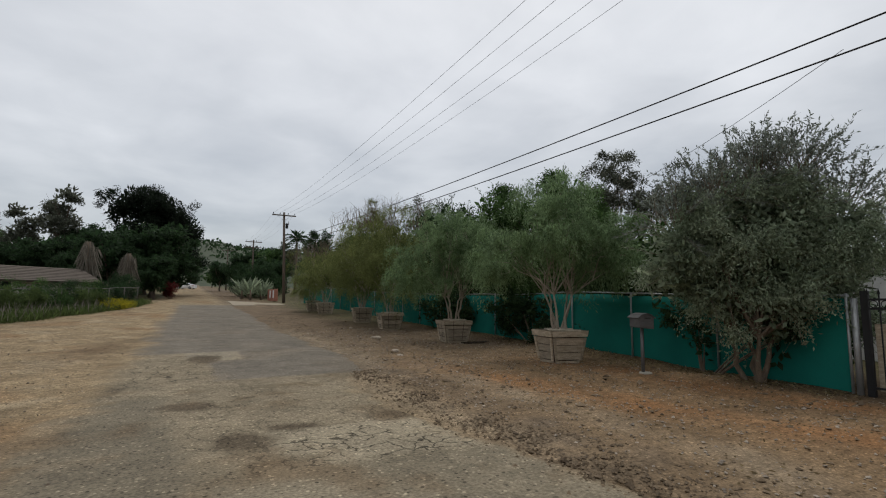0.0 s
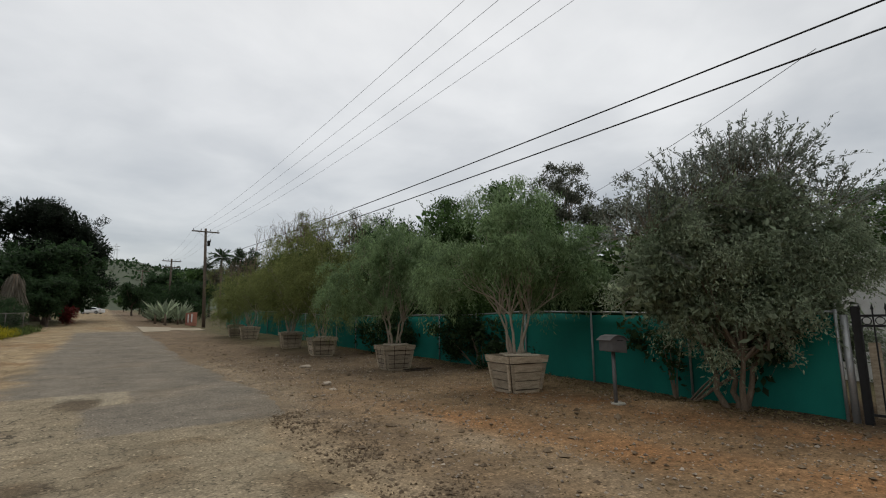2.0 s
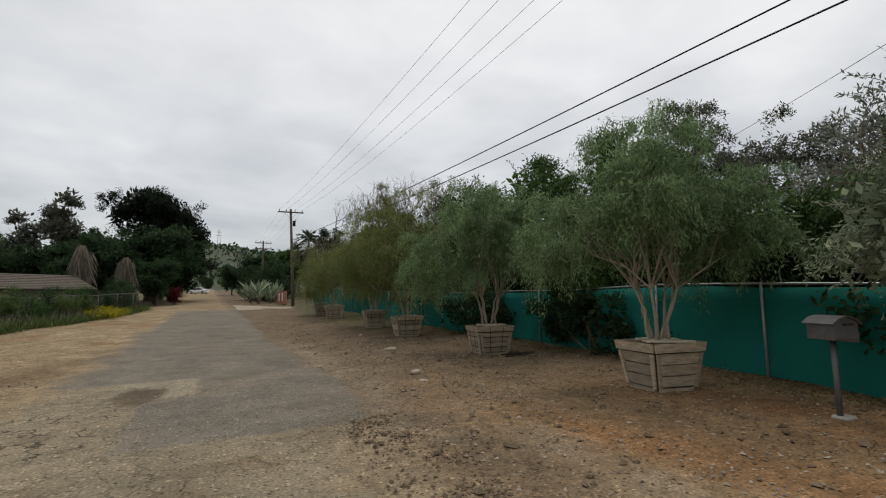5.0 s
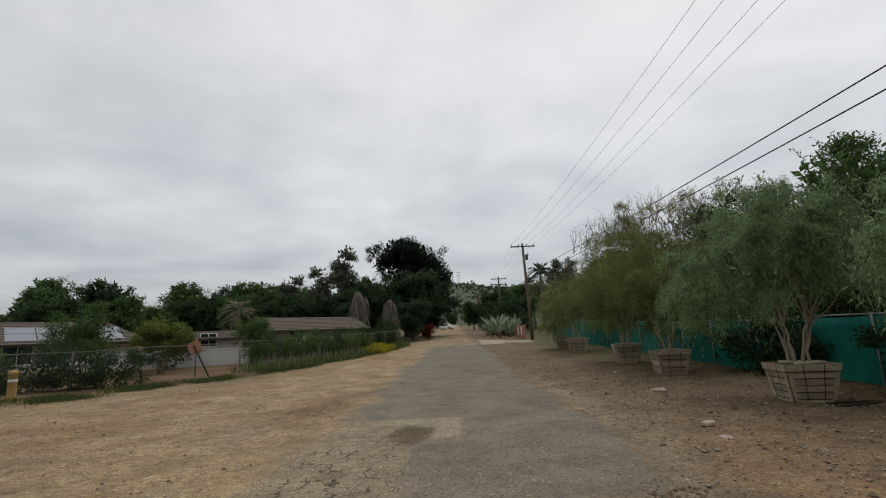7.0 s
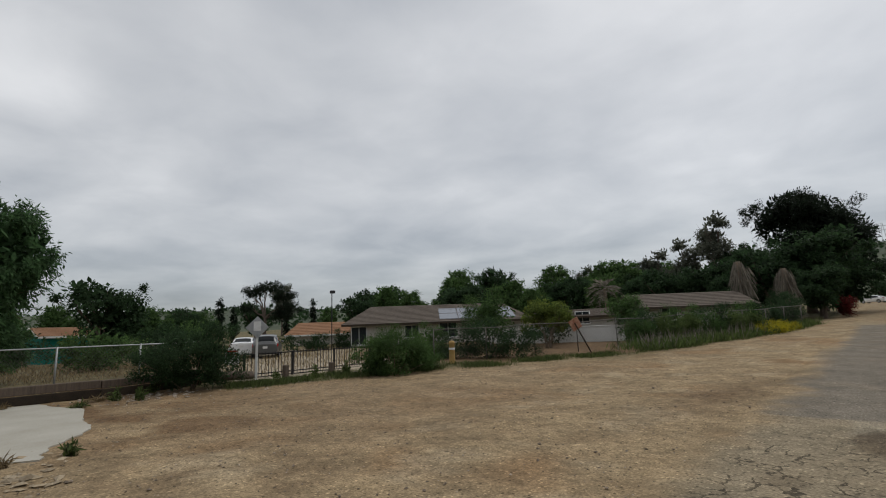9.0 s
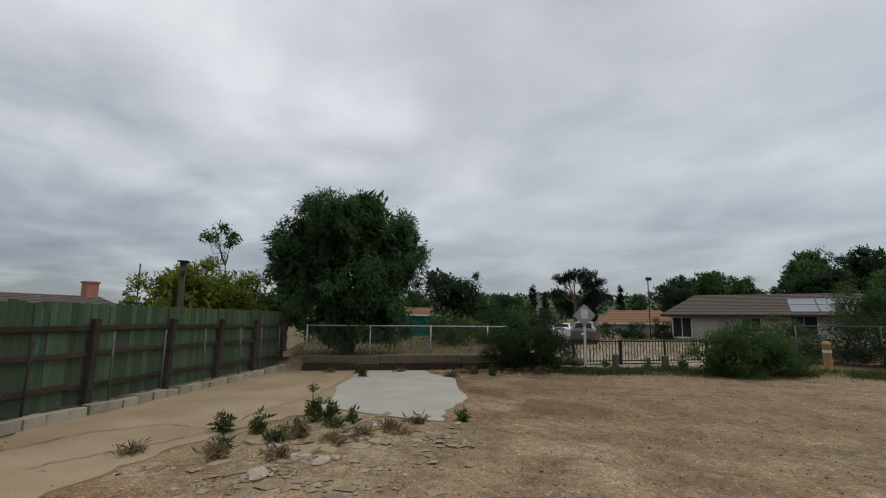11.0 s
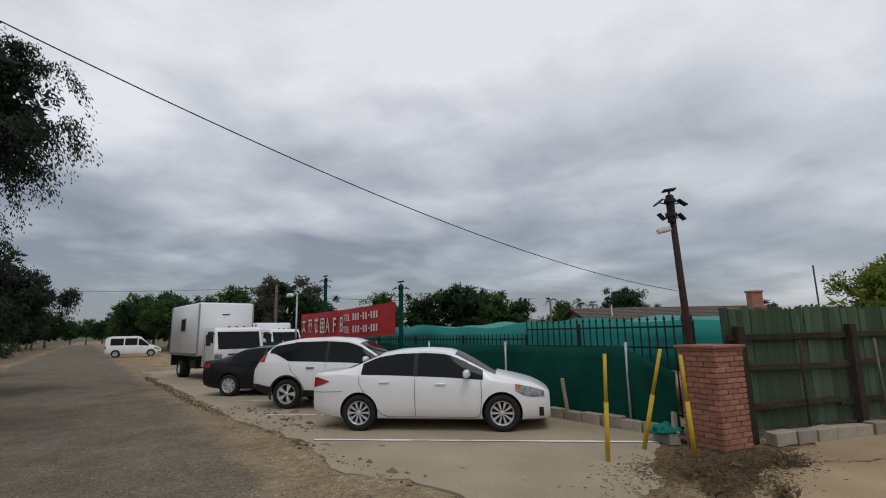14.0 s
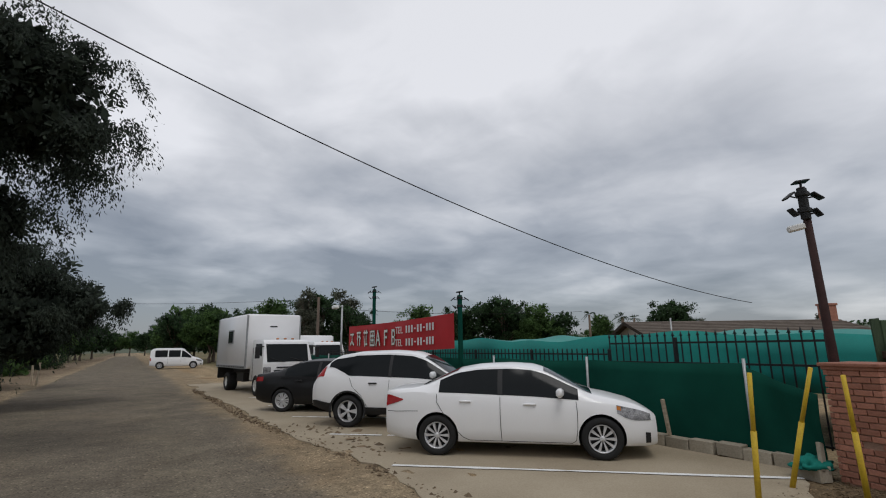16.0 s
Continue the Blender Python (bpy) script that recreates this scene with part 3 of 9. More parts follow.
def soil_color(X, Y):
    """Pale sand, red-brown gravel, dark leaf litter, dry meadow and shade painted under the pepper trees, each where it
    lies.
    """
    n1, n2, n3 = fuzz(X, Y, 0.23), fuzz(X, Y, 0.75, 9.0), fuzz(X, Y, 1.9, 14.0)
    mix = lambda c, tone, w: c + (np.array(tone) - c) * np.clip(w, 0, 1)[..., None]
    right = smoothstep(3.1, 4.3, X + n1 * 0.6) * smoothstep(-16, -5, Y)
    col = np.array((0.275, 0.214, 0.134)) + np.zeros(X.shape + (3,))
    col = mix(col, (0.215, 0.138, 0.074), smoothstep(0.1, 0.5, n1) * (1 - right) * 0.8)
    col = mix(col, (0.345, 0.292, 0.205), smoothstep(0.1, 0.5, n2) * (1 - right) * 0.5)
    col = mix(col, (0.18, 0.132, 0.08), smoothstep(0.12, 0.5, n3 - 0.3 * n1) * (1 - right) * 0.5)
    col = mix(col, (0.165, 0.122, 0.076), arc_tracks(X, Y, n2) * smoothstep(-0.35, 0.25, n3) * 0.65)
    col = mix(col, (0.20, 0.142, 0.085), right)
    col = mix(col, (0.148, 0.114, 0.08), right * smoothstep(9, 15, Y + n1 * 3) * 0.85)
    near = right * (1 - smoothstep(8, 12.5, Y + n1))
    bands = np.exp(-((X - 6.9 - 0.35 * wobble(Y, 1) + 0.18 * (Y - 5)) / 0.75) ** 2) + np.exp(-((X - 9.3 - 0.3 * wobble(Y, 2) + 0.1 * (Y - 5)) / 0.8) ** 2)
    col = mix(col, (0.25, 0.128, 0.056), near * np.clip(bands, 0, 1) * (0.55 + 0.5 * n2))
    col = mix(col, (0.255, 0.205, 0.145), near * np.exp(-((X - 5.6 - 0.3 * wobble(Y, 6)) / 0.45) ** 2) * (0.5 + n2))
    col = mix(col, (0.25, 0.205, 0.145), np.exp(-((X - road_right(Y) - 0.25 + 0.3 * n2) / 0.5) ** 2) * smoothstep(2, 5, Y) * (1 - smoothstep(18, 26, Y)) * 0.7)
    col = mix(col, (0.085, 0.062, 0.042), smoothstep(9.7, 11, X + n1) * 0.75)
    rub = np.exp(-((X - 4.5 - 0.4 * wobble(Y, 3) + n2 * 0.3) / 0.55) ** 2) * smoothstep(-2, 3, Y) * (1 - smoothstep(9, 16, Y))
    col = mix(col, (0.145, 0.116, 0.086), rub * (0.5 + 0.6 * n3))
    col = mix(col, (0.09, 0.064, 0.04), smoothstep(0.3, 1.0, 2.0 - np.hypot((X + 6.2) / 1.3, Y + 1.1) + n3 * 0.6) * 0.65)
    edge_y = np.interp(Y, [9, 12, 13.7, 17, 19.5, 22.7, 25.4, 28.3, 38.6, 57, 70], [-19, -14.6, -13.9, -13.0, -11.6, -9.8, -8.2, -6.4, -3.7, -2.0, -1.6])
    col = mix(col, (0.215, 0.175, 0.12), smoothstep(-3.6, -2.8, X) * (1 - smoothstep(-1.5, 1.0, Y + n1)) * (1 - right) * 0.8)
    col = mix(col, (0.150, 0.106, 0.064), np.exp(-((X + 1.6 - 0.13 * (Y - 16)) / 0.7) ** 2 - ((Y - 16.5) / 3.2) ** 2 + n1 * 0.4) * 0.8)
    col = mix(col, (0.135, 0.084, 0.045), smoothstep(-0.1, 0.5, n2 + 0.25) * smoothstep(5.5, 7.5, Y) * (1 - smoothstep(-8.5, -6, X + n1)) * (1 - smoothstep(10, 13, Y)) * 0.9)
    col = mix(col, (0.185, 0.132, 0.08), smoothstep(7, 9, Y) * (1 - smoothstep(-5, -3, X + n1)) * (1 - smoothstep(14, 18, Y)) * 0.3)
    col = mix(col, (0.225, 0.168, 0.105), smoothstep(7, 13, Y + n1 * 2) * (1 - smoothstep(-7, -4, X + n2)) * 0.5)
    grassy = smoothstep(0.0, 0.9, edge_y - X + n1 * 0.8) * smoothstep(9, 12, Y)
    # ground under the roadside peppers toned down: litter plus the trees' painted shade
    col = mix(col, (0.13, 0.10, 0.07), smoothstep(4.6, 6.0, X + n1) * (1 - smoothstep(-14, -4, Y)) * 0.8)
    far = np.maximum(grassy, np.maximum(smoothstep(12, 15, X), np.maximum(smoothstep(-17.2, -18.2, X) * 0.9, np.maximum(smoothstep(30, 45, np.abs(X)), smoothstep(20, 30, np.abs(Y)) * smoothstep(6, 9, np.abs(X - 1))))))
    col = mix(col, (0.085, 0.085, 0.042), far * (0.75 + 0.25 * n1))
    col = mix(col, (0.15, 0.098, 0.06), smoothstep(0.5, 1.6, edge_y - X + n1) * smoothstep(20, 23, Y) * (1 - smoothstep(36, 42, Y)) * (1 - smoothstep(-22, -26, X)) * 0.85)
    return col * np.array((1.08, 1.03, 0.965))


def road_color(X, Y):
    """Old asphalt: darker relaid stretches, pale cracked ones, brown dirt spots and dust that thickens towards the edges."""
    n1, n2 = fuzz(X, Y, 0.6, 2.0), fuzz(X, Y, 2.2, 5.0)
    mix = lambda c, tone, w: c + (np.array(tone) - c) * np.clip(w, 0, 1)[..., None]
    col = np.array((0.252, 0.212, 0.152)) + np.zeros(X.shape + (3,))
    crack = 0.5 * smoothstep(-3, 1, Y) * (1 - smoothstep(14, 15, Y))
    j = n2 * 0.10

    def zone(x0, x1, y0, y1, soft=0.12):
        return smoothstep(x0 - soft, x0 + soft, X + j) * (1 - smoothstep(x1 - soft, x1 + soft, X + j)) * smoothstep(y0 - soft, y0 + soft, Y + j) * (1 - smoothstep(y1 - soft, y1 + soft, Y + j))

    new_a = np.maximum(np.maximum(zone(-3, 9, 14.5, 47, 0.06), zone(2.0, 9, 9.5, 14.55, 0.06)), zone(1.2, 9, 9.5, 12.6, 0.06))
    col = mix(col, (0.180, 0.160, 0.134), new_a)
    crack = crack * (1 - new_a)
    near_l = smoothstep(-0.1, 0.1, 0.42 + 0.11 * np.maximum(7.0 - Y, 0) + j * 2 - X) * (1 - smoothstep(8.0, 8.6, Y + j * 3)) * smoothstep(-4, 1, Y)
    col = mix(col, (0.172, 0.150, 0.113), near_l * 0.85)
    pale = zone(1.45, 3.6, 4.02, 5.5, 0.12)
    rect = zone(0.7, 2.0, 12.65, 14.5, 0.05)
    col = mix(col, (0.30, 0.262, 0.20), rect)
    front_crack = zone(-0.4, 1.25, 9.6, 12.4, 0.25)
    col = mix(col, (0.31, 0.268, 0.198), pale)
    fore = zone(0.86, 4.2, -6, 4.0, 0.08)
    col = mix(col, (0.23, 0.198, 0.146), fore)
    back = 1 - smoothstep(-3, 1, Y + n1)
    col = mix(col, (0.140, 0.121, 0.096), back)
    track = (np.exp(-((X + 0.1 - 0.2 * wobble(Y, 4)) / 0.5) ** 2) + np.exp(-((X - 2.7 - 0.2 * wobble(Y, 4)) / 0.5) ** 2)) * back
    col = mix(col, (0.145, 0.127, 0.097), track * 0.5)
    crack = np.maximum(np.maximum(crack * (1 - near_l), pale), front_crack) * (1 - fore)
    for x, y, rx, ry, w in ((1.1, 13.0, 0.42, 0.75, 0.9), (0.72, 7.3, 0.36, 0.34, 0.85), (1.25, 5.15, 0.34, 0.42, 0.8), (1.85, 5.6, 0.36, 0.16, 0.85), (3.2, 5.72, 0.42, 0.30, 0.7), (-0.41, 8.96, 0.2, 0.4, 0.6), (1.52, 7.56, 0.16, 0.07, 0.8), (1.6, 4.35, 0.35, 0.15, 0.6), (0.3, 10.6, 0.2, 0.25, 0.5)):
        spot = smoothstep(0.22, 0.62, np.exp(-((X - x) / rx) ** 2 - ((Y - y) / ry) ** 2) + n2 * 0.28)
        col = mix(col, (0.098, 0.076, 0.052), spot * w)
    rim = np.minimum(X - road_left(Y), road_right(Y) + 0.12 - X)
    reach = np.where(X < 1.2, 0.85, 0.42)
    dust = np.clip(1 - smoothstep(0.05, reach, rim + 0.34 * n1 + 0.26 * n2) + 0.14 * smoothstep(0.0, 0.6, n1), 0, 1)
    col = mix(col, (0.15, 0.108, 0.068), smoothstep(0.15, 0.6, n1 - 0.5 * n2) * (1 - smoothstep(9, 10, Y)) * smoothstep(0, 3, Y) * 0.6)
    col = col * np.array((1.03, 1.0, 0.94))
    dust = np.maximum(dust, smoothstep(44, 52, Y) * 0.75)
    soil = soil_color(X, Y)
    col = col + (soil - col) * dust[..., None]
    return col, np.clip(crack * (1 - dust), 0, 1)


def axis_steps(pieces):
    out = []
    for a, b, s in pieces:
        out += list(np.arange(a, b, s))
    return np.array(out + [pieces[-1][1]])


def build_ground():
    xs = axis_steps([(-1500, -200, 100), (-200, -40, 8), (-40, -20, 1.0), (-20, 14, 0.2), (14, 30, 1.0), (30, 200, 8), (200, 1500, 100)])
    ys = axis_steps([(-1500, -200, 100), (-200, -40, 8), (-40, -14, 1.0), (-14, 32, 0.2), (32, 60, 1.0), (60, 200, 8), (200, 1700, 100)])
    X, Y = np.meshgrid(xs, ys)
    Z = ground_z(X, Y)
    near = (np.abs(X + 3) < 17) & (np.abs(Y - 9) < 23)
    rough = sum(np.sin(X * a + Y * b + c) for a, b, c in ((2.1, 3.3, 0), (5.7, -2.9, 1), (-4.1, 6.7, 2), (9.3, 8.1, 3))) * 0.006
    onroad = smoothstep(-0.3, 0.2, X - road_left(Y)) * smoothstep(-0.3, 0.2, road_right(Y) - X)
    Z = Z + np.where(near, rough * (1 - onroad), 0) - 0.035 * onroad
    ruts = np.exp(-((X - 6.4 - 0.25 * wobble(Y, 1)) / 0.22) ** 2) + np.exp(-((X - 7.9 - 0.25 * wobble(Y, 1)) / 0.22) ** 2)
    Z = Z - 0.03 * ruts * smoothstep(-6, 0, Y) * (1 - smoothstep(18, 26, Y))
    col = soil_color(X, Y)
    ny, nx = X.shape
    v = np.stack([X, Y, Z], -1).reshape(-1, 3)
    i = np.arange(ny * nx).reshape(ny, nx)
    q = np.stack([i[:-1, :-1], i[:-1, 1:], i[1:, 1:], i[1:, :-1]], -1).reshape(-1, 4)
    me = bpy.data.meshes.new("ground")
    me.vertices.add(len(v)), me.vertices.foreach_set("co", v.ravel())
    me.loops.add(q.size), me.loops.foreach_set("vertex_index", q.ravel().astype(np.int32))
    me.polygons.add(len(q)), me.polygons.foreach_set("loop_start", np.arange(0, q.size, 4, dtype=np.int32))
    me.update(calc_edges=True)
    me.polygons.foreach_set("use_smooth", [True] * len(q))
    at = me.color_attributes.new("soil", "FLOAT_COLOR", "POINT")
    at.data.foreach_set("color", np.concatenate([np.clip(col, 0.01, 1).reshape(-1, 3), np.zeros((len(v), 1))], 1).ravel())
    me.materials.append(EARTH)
    tagged(new("ground", me), "pale sandy and reddish gravel ground beside a road", "ground", kind="structure")


def build_road():
    ys = np.concatenate([np.arange(-190, -30, 2.0), np.arange(-30, -8, 0.4), np.arange(-8, 20, 0.12), np.arange(20, 48, 0.4), np.arange(48, 300, 2.0)])
    f = np.linspace(0, 1, 61)
    X = road_left(ys)[:, None] * (1 - f) + road_right(ys)[:, None] * f
    Y = np.repeat(ys[:, None], len(f), 1)
    Z = hill_line(Y) + 0.004 + 0.02 * (1 - (2 * f - 1) ** 2)[None] - 0.035 * np.exp(-f * 60)[None] - 0.035 * np.exp(-(1 - f) * 60)[None]
    pot = sum(d * np.exp(-(((X - x) / r) ** 2 + ((Y - y) / r) ** 2)) for x, y, r, d in ((1.35, 12.8, 0.4, 0.03), (1.0, 6.75, 0.35, 0.03), (1.5, 5.05, 0.4, 0.025), (2.2, 5.7, 0.4, 0.02)))
    Z = Z - np.minimum(pot, 0.02)
    col, crack = road_color(X, Y)
    v = np.stack([X, Y, Z], -1).reshape(-1, 3)
    i = np.arange(X.size).reshape(X.shape)
    q = np.stack([i[:-1, :-1], i[:-1, 1:], i[1:, 1:], i[1:, :-1]], -1).reshape(-1, 4)
    me = bpy.data.meshes.new("road")
    me.vertices.add(len(v)), me.vertices.foreach_set("co", v.ravel())
    me.loops.add(q.size), me.loops.foreach_set("vertex_index", q.ravel().astype(np.int32))
    me.polygons.add(len(q)), me.polygons.foreach_set("loop_start", np.arange(0, q.size, 4, dtype=np.int32))
    me.update(calc_edges=True)
    me.polygons.foreach_set("use_smooth", [True] * len(q))
    at = me.color_attributes.new("soil", "FLOAT_COLOR", "POINT")
    at.data.foreach_set("color", np.concatenate([np.clip(col, 0.01, 1).reshape(-1, 3), crack.reshape(-1, 1)], 1).ravel())
    me.materials.append(PAVING)
    tagged(new("road", me), "old dusty asphalt road with cracks and relaid stretches", "road", kind="structure")


build_ground()
build_road()


def patch(name, outline, lift, material, label, category="paving", jag=0.08, seed=3, kind="structure"):
    """A flat irregular slab from a rough outline, with a ragged edge and real thickness."""
    rng = np.random.default_rng(seed)
    pts = []
    for (x0, y0), (x1, y1) in zip(outline, outline[1:] + outline[:1]):
        n = max(2, int(math.hypot(x1 - x0, y1 - y0) / 0.18))
        for k in range(n):
            f = k / n
            pts.append((x0 + (x1 - x0) * f, y0 + (y1 - y0) * f))
    q = rng.normal(0, jag, (len(pts), 2))
    q = sum(np.roll(q, k, 0) for k in range(-4, 5)) / 4 + q * 0.12
    pts = [(x + a, y + b) for (x, y), (a, b) in zip(pts, q)]
    bm = bmesh.new()
    top = [bm.verts.new((x, y, float(hill_line(y)) + lift)) for x, y in pts]
    low = [bm.verts.new((x * 1.0, y, float(hill_line(y)) - 0.06)) for x, y in pts]
    bm.faces.new(top)
    for k in range(len(pts)):
        j = (k + 1) % len(pts)
        bm.faces.new((top[k], low[k], low[j], top[j]))
    bmesh.ops.recalc_face_normals(bm, faces=bm.faces)
    bmesh.ops.triangulate(bm, faces=[f for f in bm.faces if len(f.verts) > 4])
    return tagged(part(name, bm, material), label, category, kind=kind)


# ---- the verge with the planted boxes ----
FENCE = [(10.72, 3.6), (11.1, 8.5), (11.75, 16.0), (11.9, 30.0), (11.2, 50.0)]


def along(line, step):
    """Points every so many metres along a polyline, with the direction there."""
    out, left = [], 0.0
    for (x0, y0), (x1, y1) in zip(line, line[1:]):
        n = math.hypot(x1 - x0, y1 - y0)
        d = left
        while d < n:
            out.append((x0 + (x1 - x0) * d / n, y0 + (y1 - y0) * d / n, math.degrees(math.atan2(y1 - y0, x1 - x0))))
            d += step
        left = d - n
    return out


def gz(x, y):
    return float(ground_z(x, y))


def cloth_wall(line, height, base=0.0, thick=0.012, wave=0.03, seed=1, step=0.2, rows=7):
    """Screen cloth hung along a fence: a thin sheet with slack folds and a wavy hem."""
    P = along(line, step)
    V, F = [], []
    for side in (0, 1):
        for k, (x, y, a) in enumerate(P):
            nx, ny = -math.sin(radians(a)), math.cos(radians(a))
            for r in range(rows):
                f = r / (rows - 1)
                w = wave * (math.sin(k * 0.37 + seed) * math.sin(f * 3 + k * 0.05) + 0.5 * math.sin(k * 1.1 + f * 4)) * math.sin(math.pi * min(1, f * 1.2) * 0.8) + side * thick
                zz = gz(x, y) + base + f * height(y) + (0.03 * math.sin(k * 0.3 + seed) if r == 0 else 0) - (0.03 * abs(math.sin(k * 0.21)) if r == rows - 1 else 0)
                V.append((x + nx * w, y + ny * w, zz))
    n = len(P) * rows
    for s in (0, 1):
        for k in range(len(P) - 1):
            for r in range(rows - 1):
                a = s * n + k * rows + r
                q = (a, a + rows, a + rows + 1, a + 1)
                F.append(q if s == 0 else q[::-1])
    for k in range(len(P) - 1):
        a = k * rows + rows - 1
        F.append((a, a + rows, a + rows + n, a + n))
    return V, F


def screen_fence():
    t = thing("screen_fence", (0, 0, 0), 0, "teal screen cloth fence on galvanised posts behind planted boxes", "fence")
    part("screen", cloth_wall(FENCE, lambda y: 1.62, 0.0), M["teal_cloth"], t, "teal screen cloth", smooth=True)
    bm = bmesh.new()
    tube(bm, [(x + 0.05, y, gz(x, y) + 1.66) for x, y, a in along(FENCE, 1.5)], 0.022, 6)
    part("top_rail", bm, M["galv"], t)
    for x, y, a in along(FENCE, 2.45):
        bm = tube(bmesh.new(), [(x - 0.05, y, gz(x, y) - 0.1), (x - 0.05, y, gz(x, y) + 1.70)], 0.024, 8)
        part("post", bm, M["galv"], t)


screen_fence()


def slanted_board(bm, z0, z1, c0, c1, half, thick, out=0.0):
    """A board on a tapered side that faces -y: it spans z0..z1 and c0..c1 (fractions of the side's half width)."""
    w = lambda z: half[0] + (half[1] - half[0]) * z / half[2]
    q = []
    for z in (z0, z1):
        for c in (c0, c1):
            for o in (0.0, thick):
                q.append(bm.verts.new((c * w(z), -w(z) - out - o, z)))
    for f in ((0, 1, 3, 2), (4, 6, 7, 5), (0, 4, 5, 1), (2, 3, 7, 6), (0, 2, 6, 4), (1, 5, 7, 3)):
        bm.faces.new([q[i] for i in f])
    bmesh.ops.recalc_face_normals(bm, faces=bm.faces)
    return bm


def planter(at, turn, label, rng, size=1.0, rows=3, height=0.80, strapped=False):
    """A tapered nursery box: board sides with gaps, slanted corner battens, a deep rim board, skids, loose slats and earth."""
    t = thing("planter_box", (*at, gz(*at) - 0.01), turn, label, "planter", "planter boxes")
    half = (0.40 * size, 0.53 * size, height)
    low, rim = 0.09, height - 0.15
    for k in range(4):
        m = pose(0, 0, 0, 0, 0, 90 * k)
        for r in range(rows):
            step = (rim - low) / rows
            z0, z1 = low + r * step + rng.uniform(0, 0.008), low + (r + 1) * step - 0.014
            bm = slanted_board(bmesh.new(), z0, z1, -0.985 + rng.uniform(0, 0.02), 0.985, half, 0.025, rng.uniform(0, 0.008))
            bm.transform(m)
            part("plank", bm, M["grey_wood"], t)
        for c in (-1.02, 0.86):
            bm = slanted_board(bmesh.new(), low - 0.02, rim - 0.015, c, c + 0.16, half, 0.032, 0.028)
            bm.transform(m)
            part("batten", bm, M["grey_wood"], t)
        bm = slanted_board(bmesh.new(), rim + 0.012, height + rng.uniform(0, 0.012), -1.06, 1.06, half, 0.04, 0.034)
        bm.transform(m)
        part("rim_board", bm, M["grey_wood"], t)
        bm = slanted_board(bmesh.new(), -0.01, low - 0.025, -0.92 + rng.uniform(-0.03, 0.03), 0.9, half, 0.05, -0.02)
        bm.transform(m)
        part("skid", bm, M["grey_wood"], t)
        if strapped:
            for z in (0.22, 0.50):
                bm = slanted_board(bmesh.new(), z, z + 0.018, -1.0, 1.0, half, 0.004, 0.036)
                bm.transform(m)
                part("strap", bm, M["rust"], t, "rusty steel strap")
            for c in (-0.42, 0.40):
                bm = slanted_board(bmesh.new(), low, height - 0.01, c, c + 0.035, half, 0.004, 0.078)
                bm.transform(m)
                part("strap", bm, M["rust"], t, "rusty steel strap")
    part("liner", boxes(((half[0] * 1.86, half[0] * 1.86, rim - 0.06), (0, 0, rim / 2))), M["bark"], t, "dark earth behind boards")
    for k in range(5):
        part("loose_slat", boxes(((rng.uniform(0.45, 0.95) * size, 0.085, 0.028), (rng.uniform(-0.12, 0.12), -0.42 + 0.18 * k, height + 0.03), (rng.uniform(-4, 4), rng.uniform(-1.5, 1.5), rng.uniform(-20, 20))), bevel=0.004), M["slat_wood"], t)
    soil = bmesh.new()
    n = 10
    g = [[soil.verts.new(((i / n * 2 - 1) * half[1] * 0.97, (j / n * 2 - 1) * half[1] * 0.97, height - 0.07 + 0.03 * math.sin(i * 1.7) * math.cos(j * 1.3))) for i in range(n + 1)] for j in range(n + 1)]
    for j in range(n):
        for i in range(n):
            soil.faces.new((g[j][i], g[j][i + 1], g[j + 1][i + 1], g[j + 1][i]))
    part("earth", soil, M["bark"], t, "dry brown earth", smooth=True)
    return t


BOXES = [(9.2, 9.2, -11, 0.89, 3), (9.45, 15.25, -10, 0.92, 4), (9.5, 21.8, -8, 0.97, 3), (9.4, 25.8, -12, 0.95, 3), (9.3, 33.6, -8, 1.0, 3), (9.3, 37.4, -6, 0.9, 3)]
BOX_RNG = np.random.default_rng(31)
for x, y, a, s, rows in BOXES:
    planter((x, y), a, "weathered timber box with slanted battens holding a tree", BOX_RNG, s, rows, strapped=y > 12)


def twig_fringe(parent, at, r, z, n, seed, high=1.0):
    """Bare upright twigs that stand above a crown."""
    rng = np.random.default_rng(seed)
    bm = bmesh.new()
    for k in range(n):
        a, q = rng.uniform(0, 2 * math.pi), r * math.sqrt(rng.uniform())
        p = Vector((at[0] + q * math.cos(a), at[1] + q * math.sin(a), z - 0.35 * q * q / r))
        top = p + Vector((rng.normal(0, 0.22), rng.normal(0, 0.22), high * rng.uniform(0.5, 1.1)))
        pts = bend(p - Vector((0, 0, 0.6)), top, 0, 4, rng, 0.07)
        tube(bm, pts, [0.014, 0.011, 0.009, 0.006, 0.003], 4, cap=False)
        for i in (2, 3, 3, 4):
            tube(bm, bend(pts[i], pts[i] + Vector((rng.normal(0, 0.16), rng.normal(0, 0.16), rng.uniform(0.05, 0.32))), 0, 2), [0.007, 0.005, 0.002], 3, cap=False)
    part("bare_twig", bm, M["bark"], parent, "bare grey twigs")


def pepper(at, blobs, leaf, seed, clumps=430, per=90, stems=6, fork=1.0, r=0.095, label="feathery green pepper tree with several pale stems", twigs=18, hang=0.55):
    return tree("pepper_tree", at, blobs, leaf, int(clumps * 1.45), int(per * 1.35), 0.07, (0.10, 0.018), r, fork, stems, "pale_bark", hang=hang, droop=0.5, seed=seed, label=label, group="box trees", twigs=twigs, shell=0.45, fill=6, big=1.8, sat=9, wide=1.8, lump=0.34)


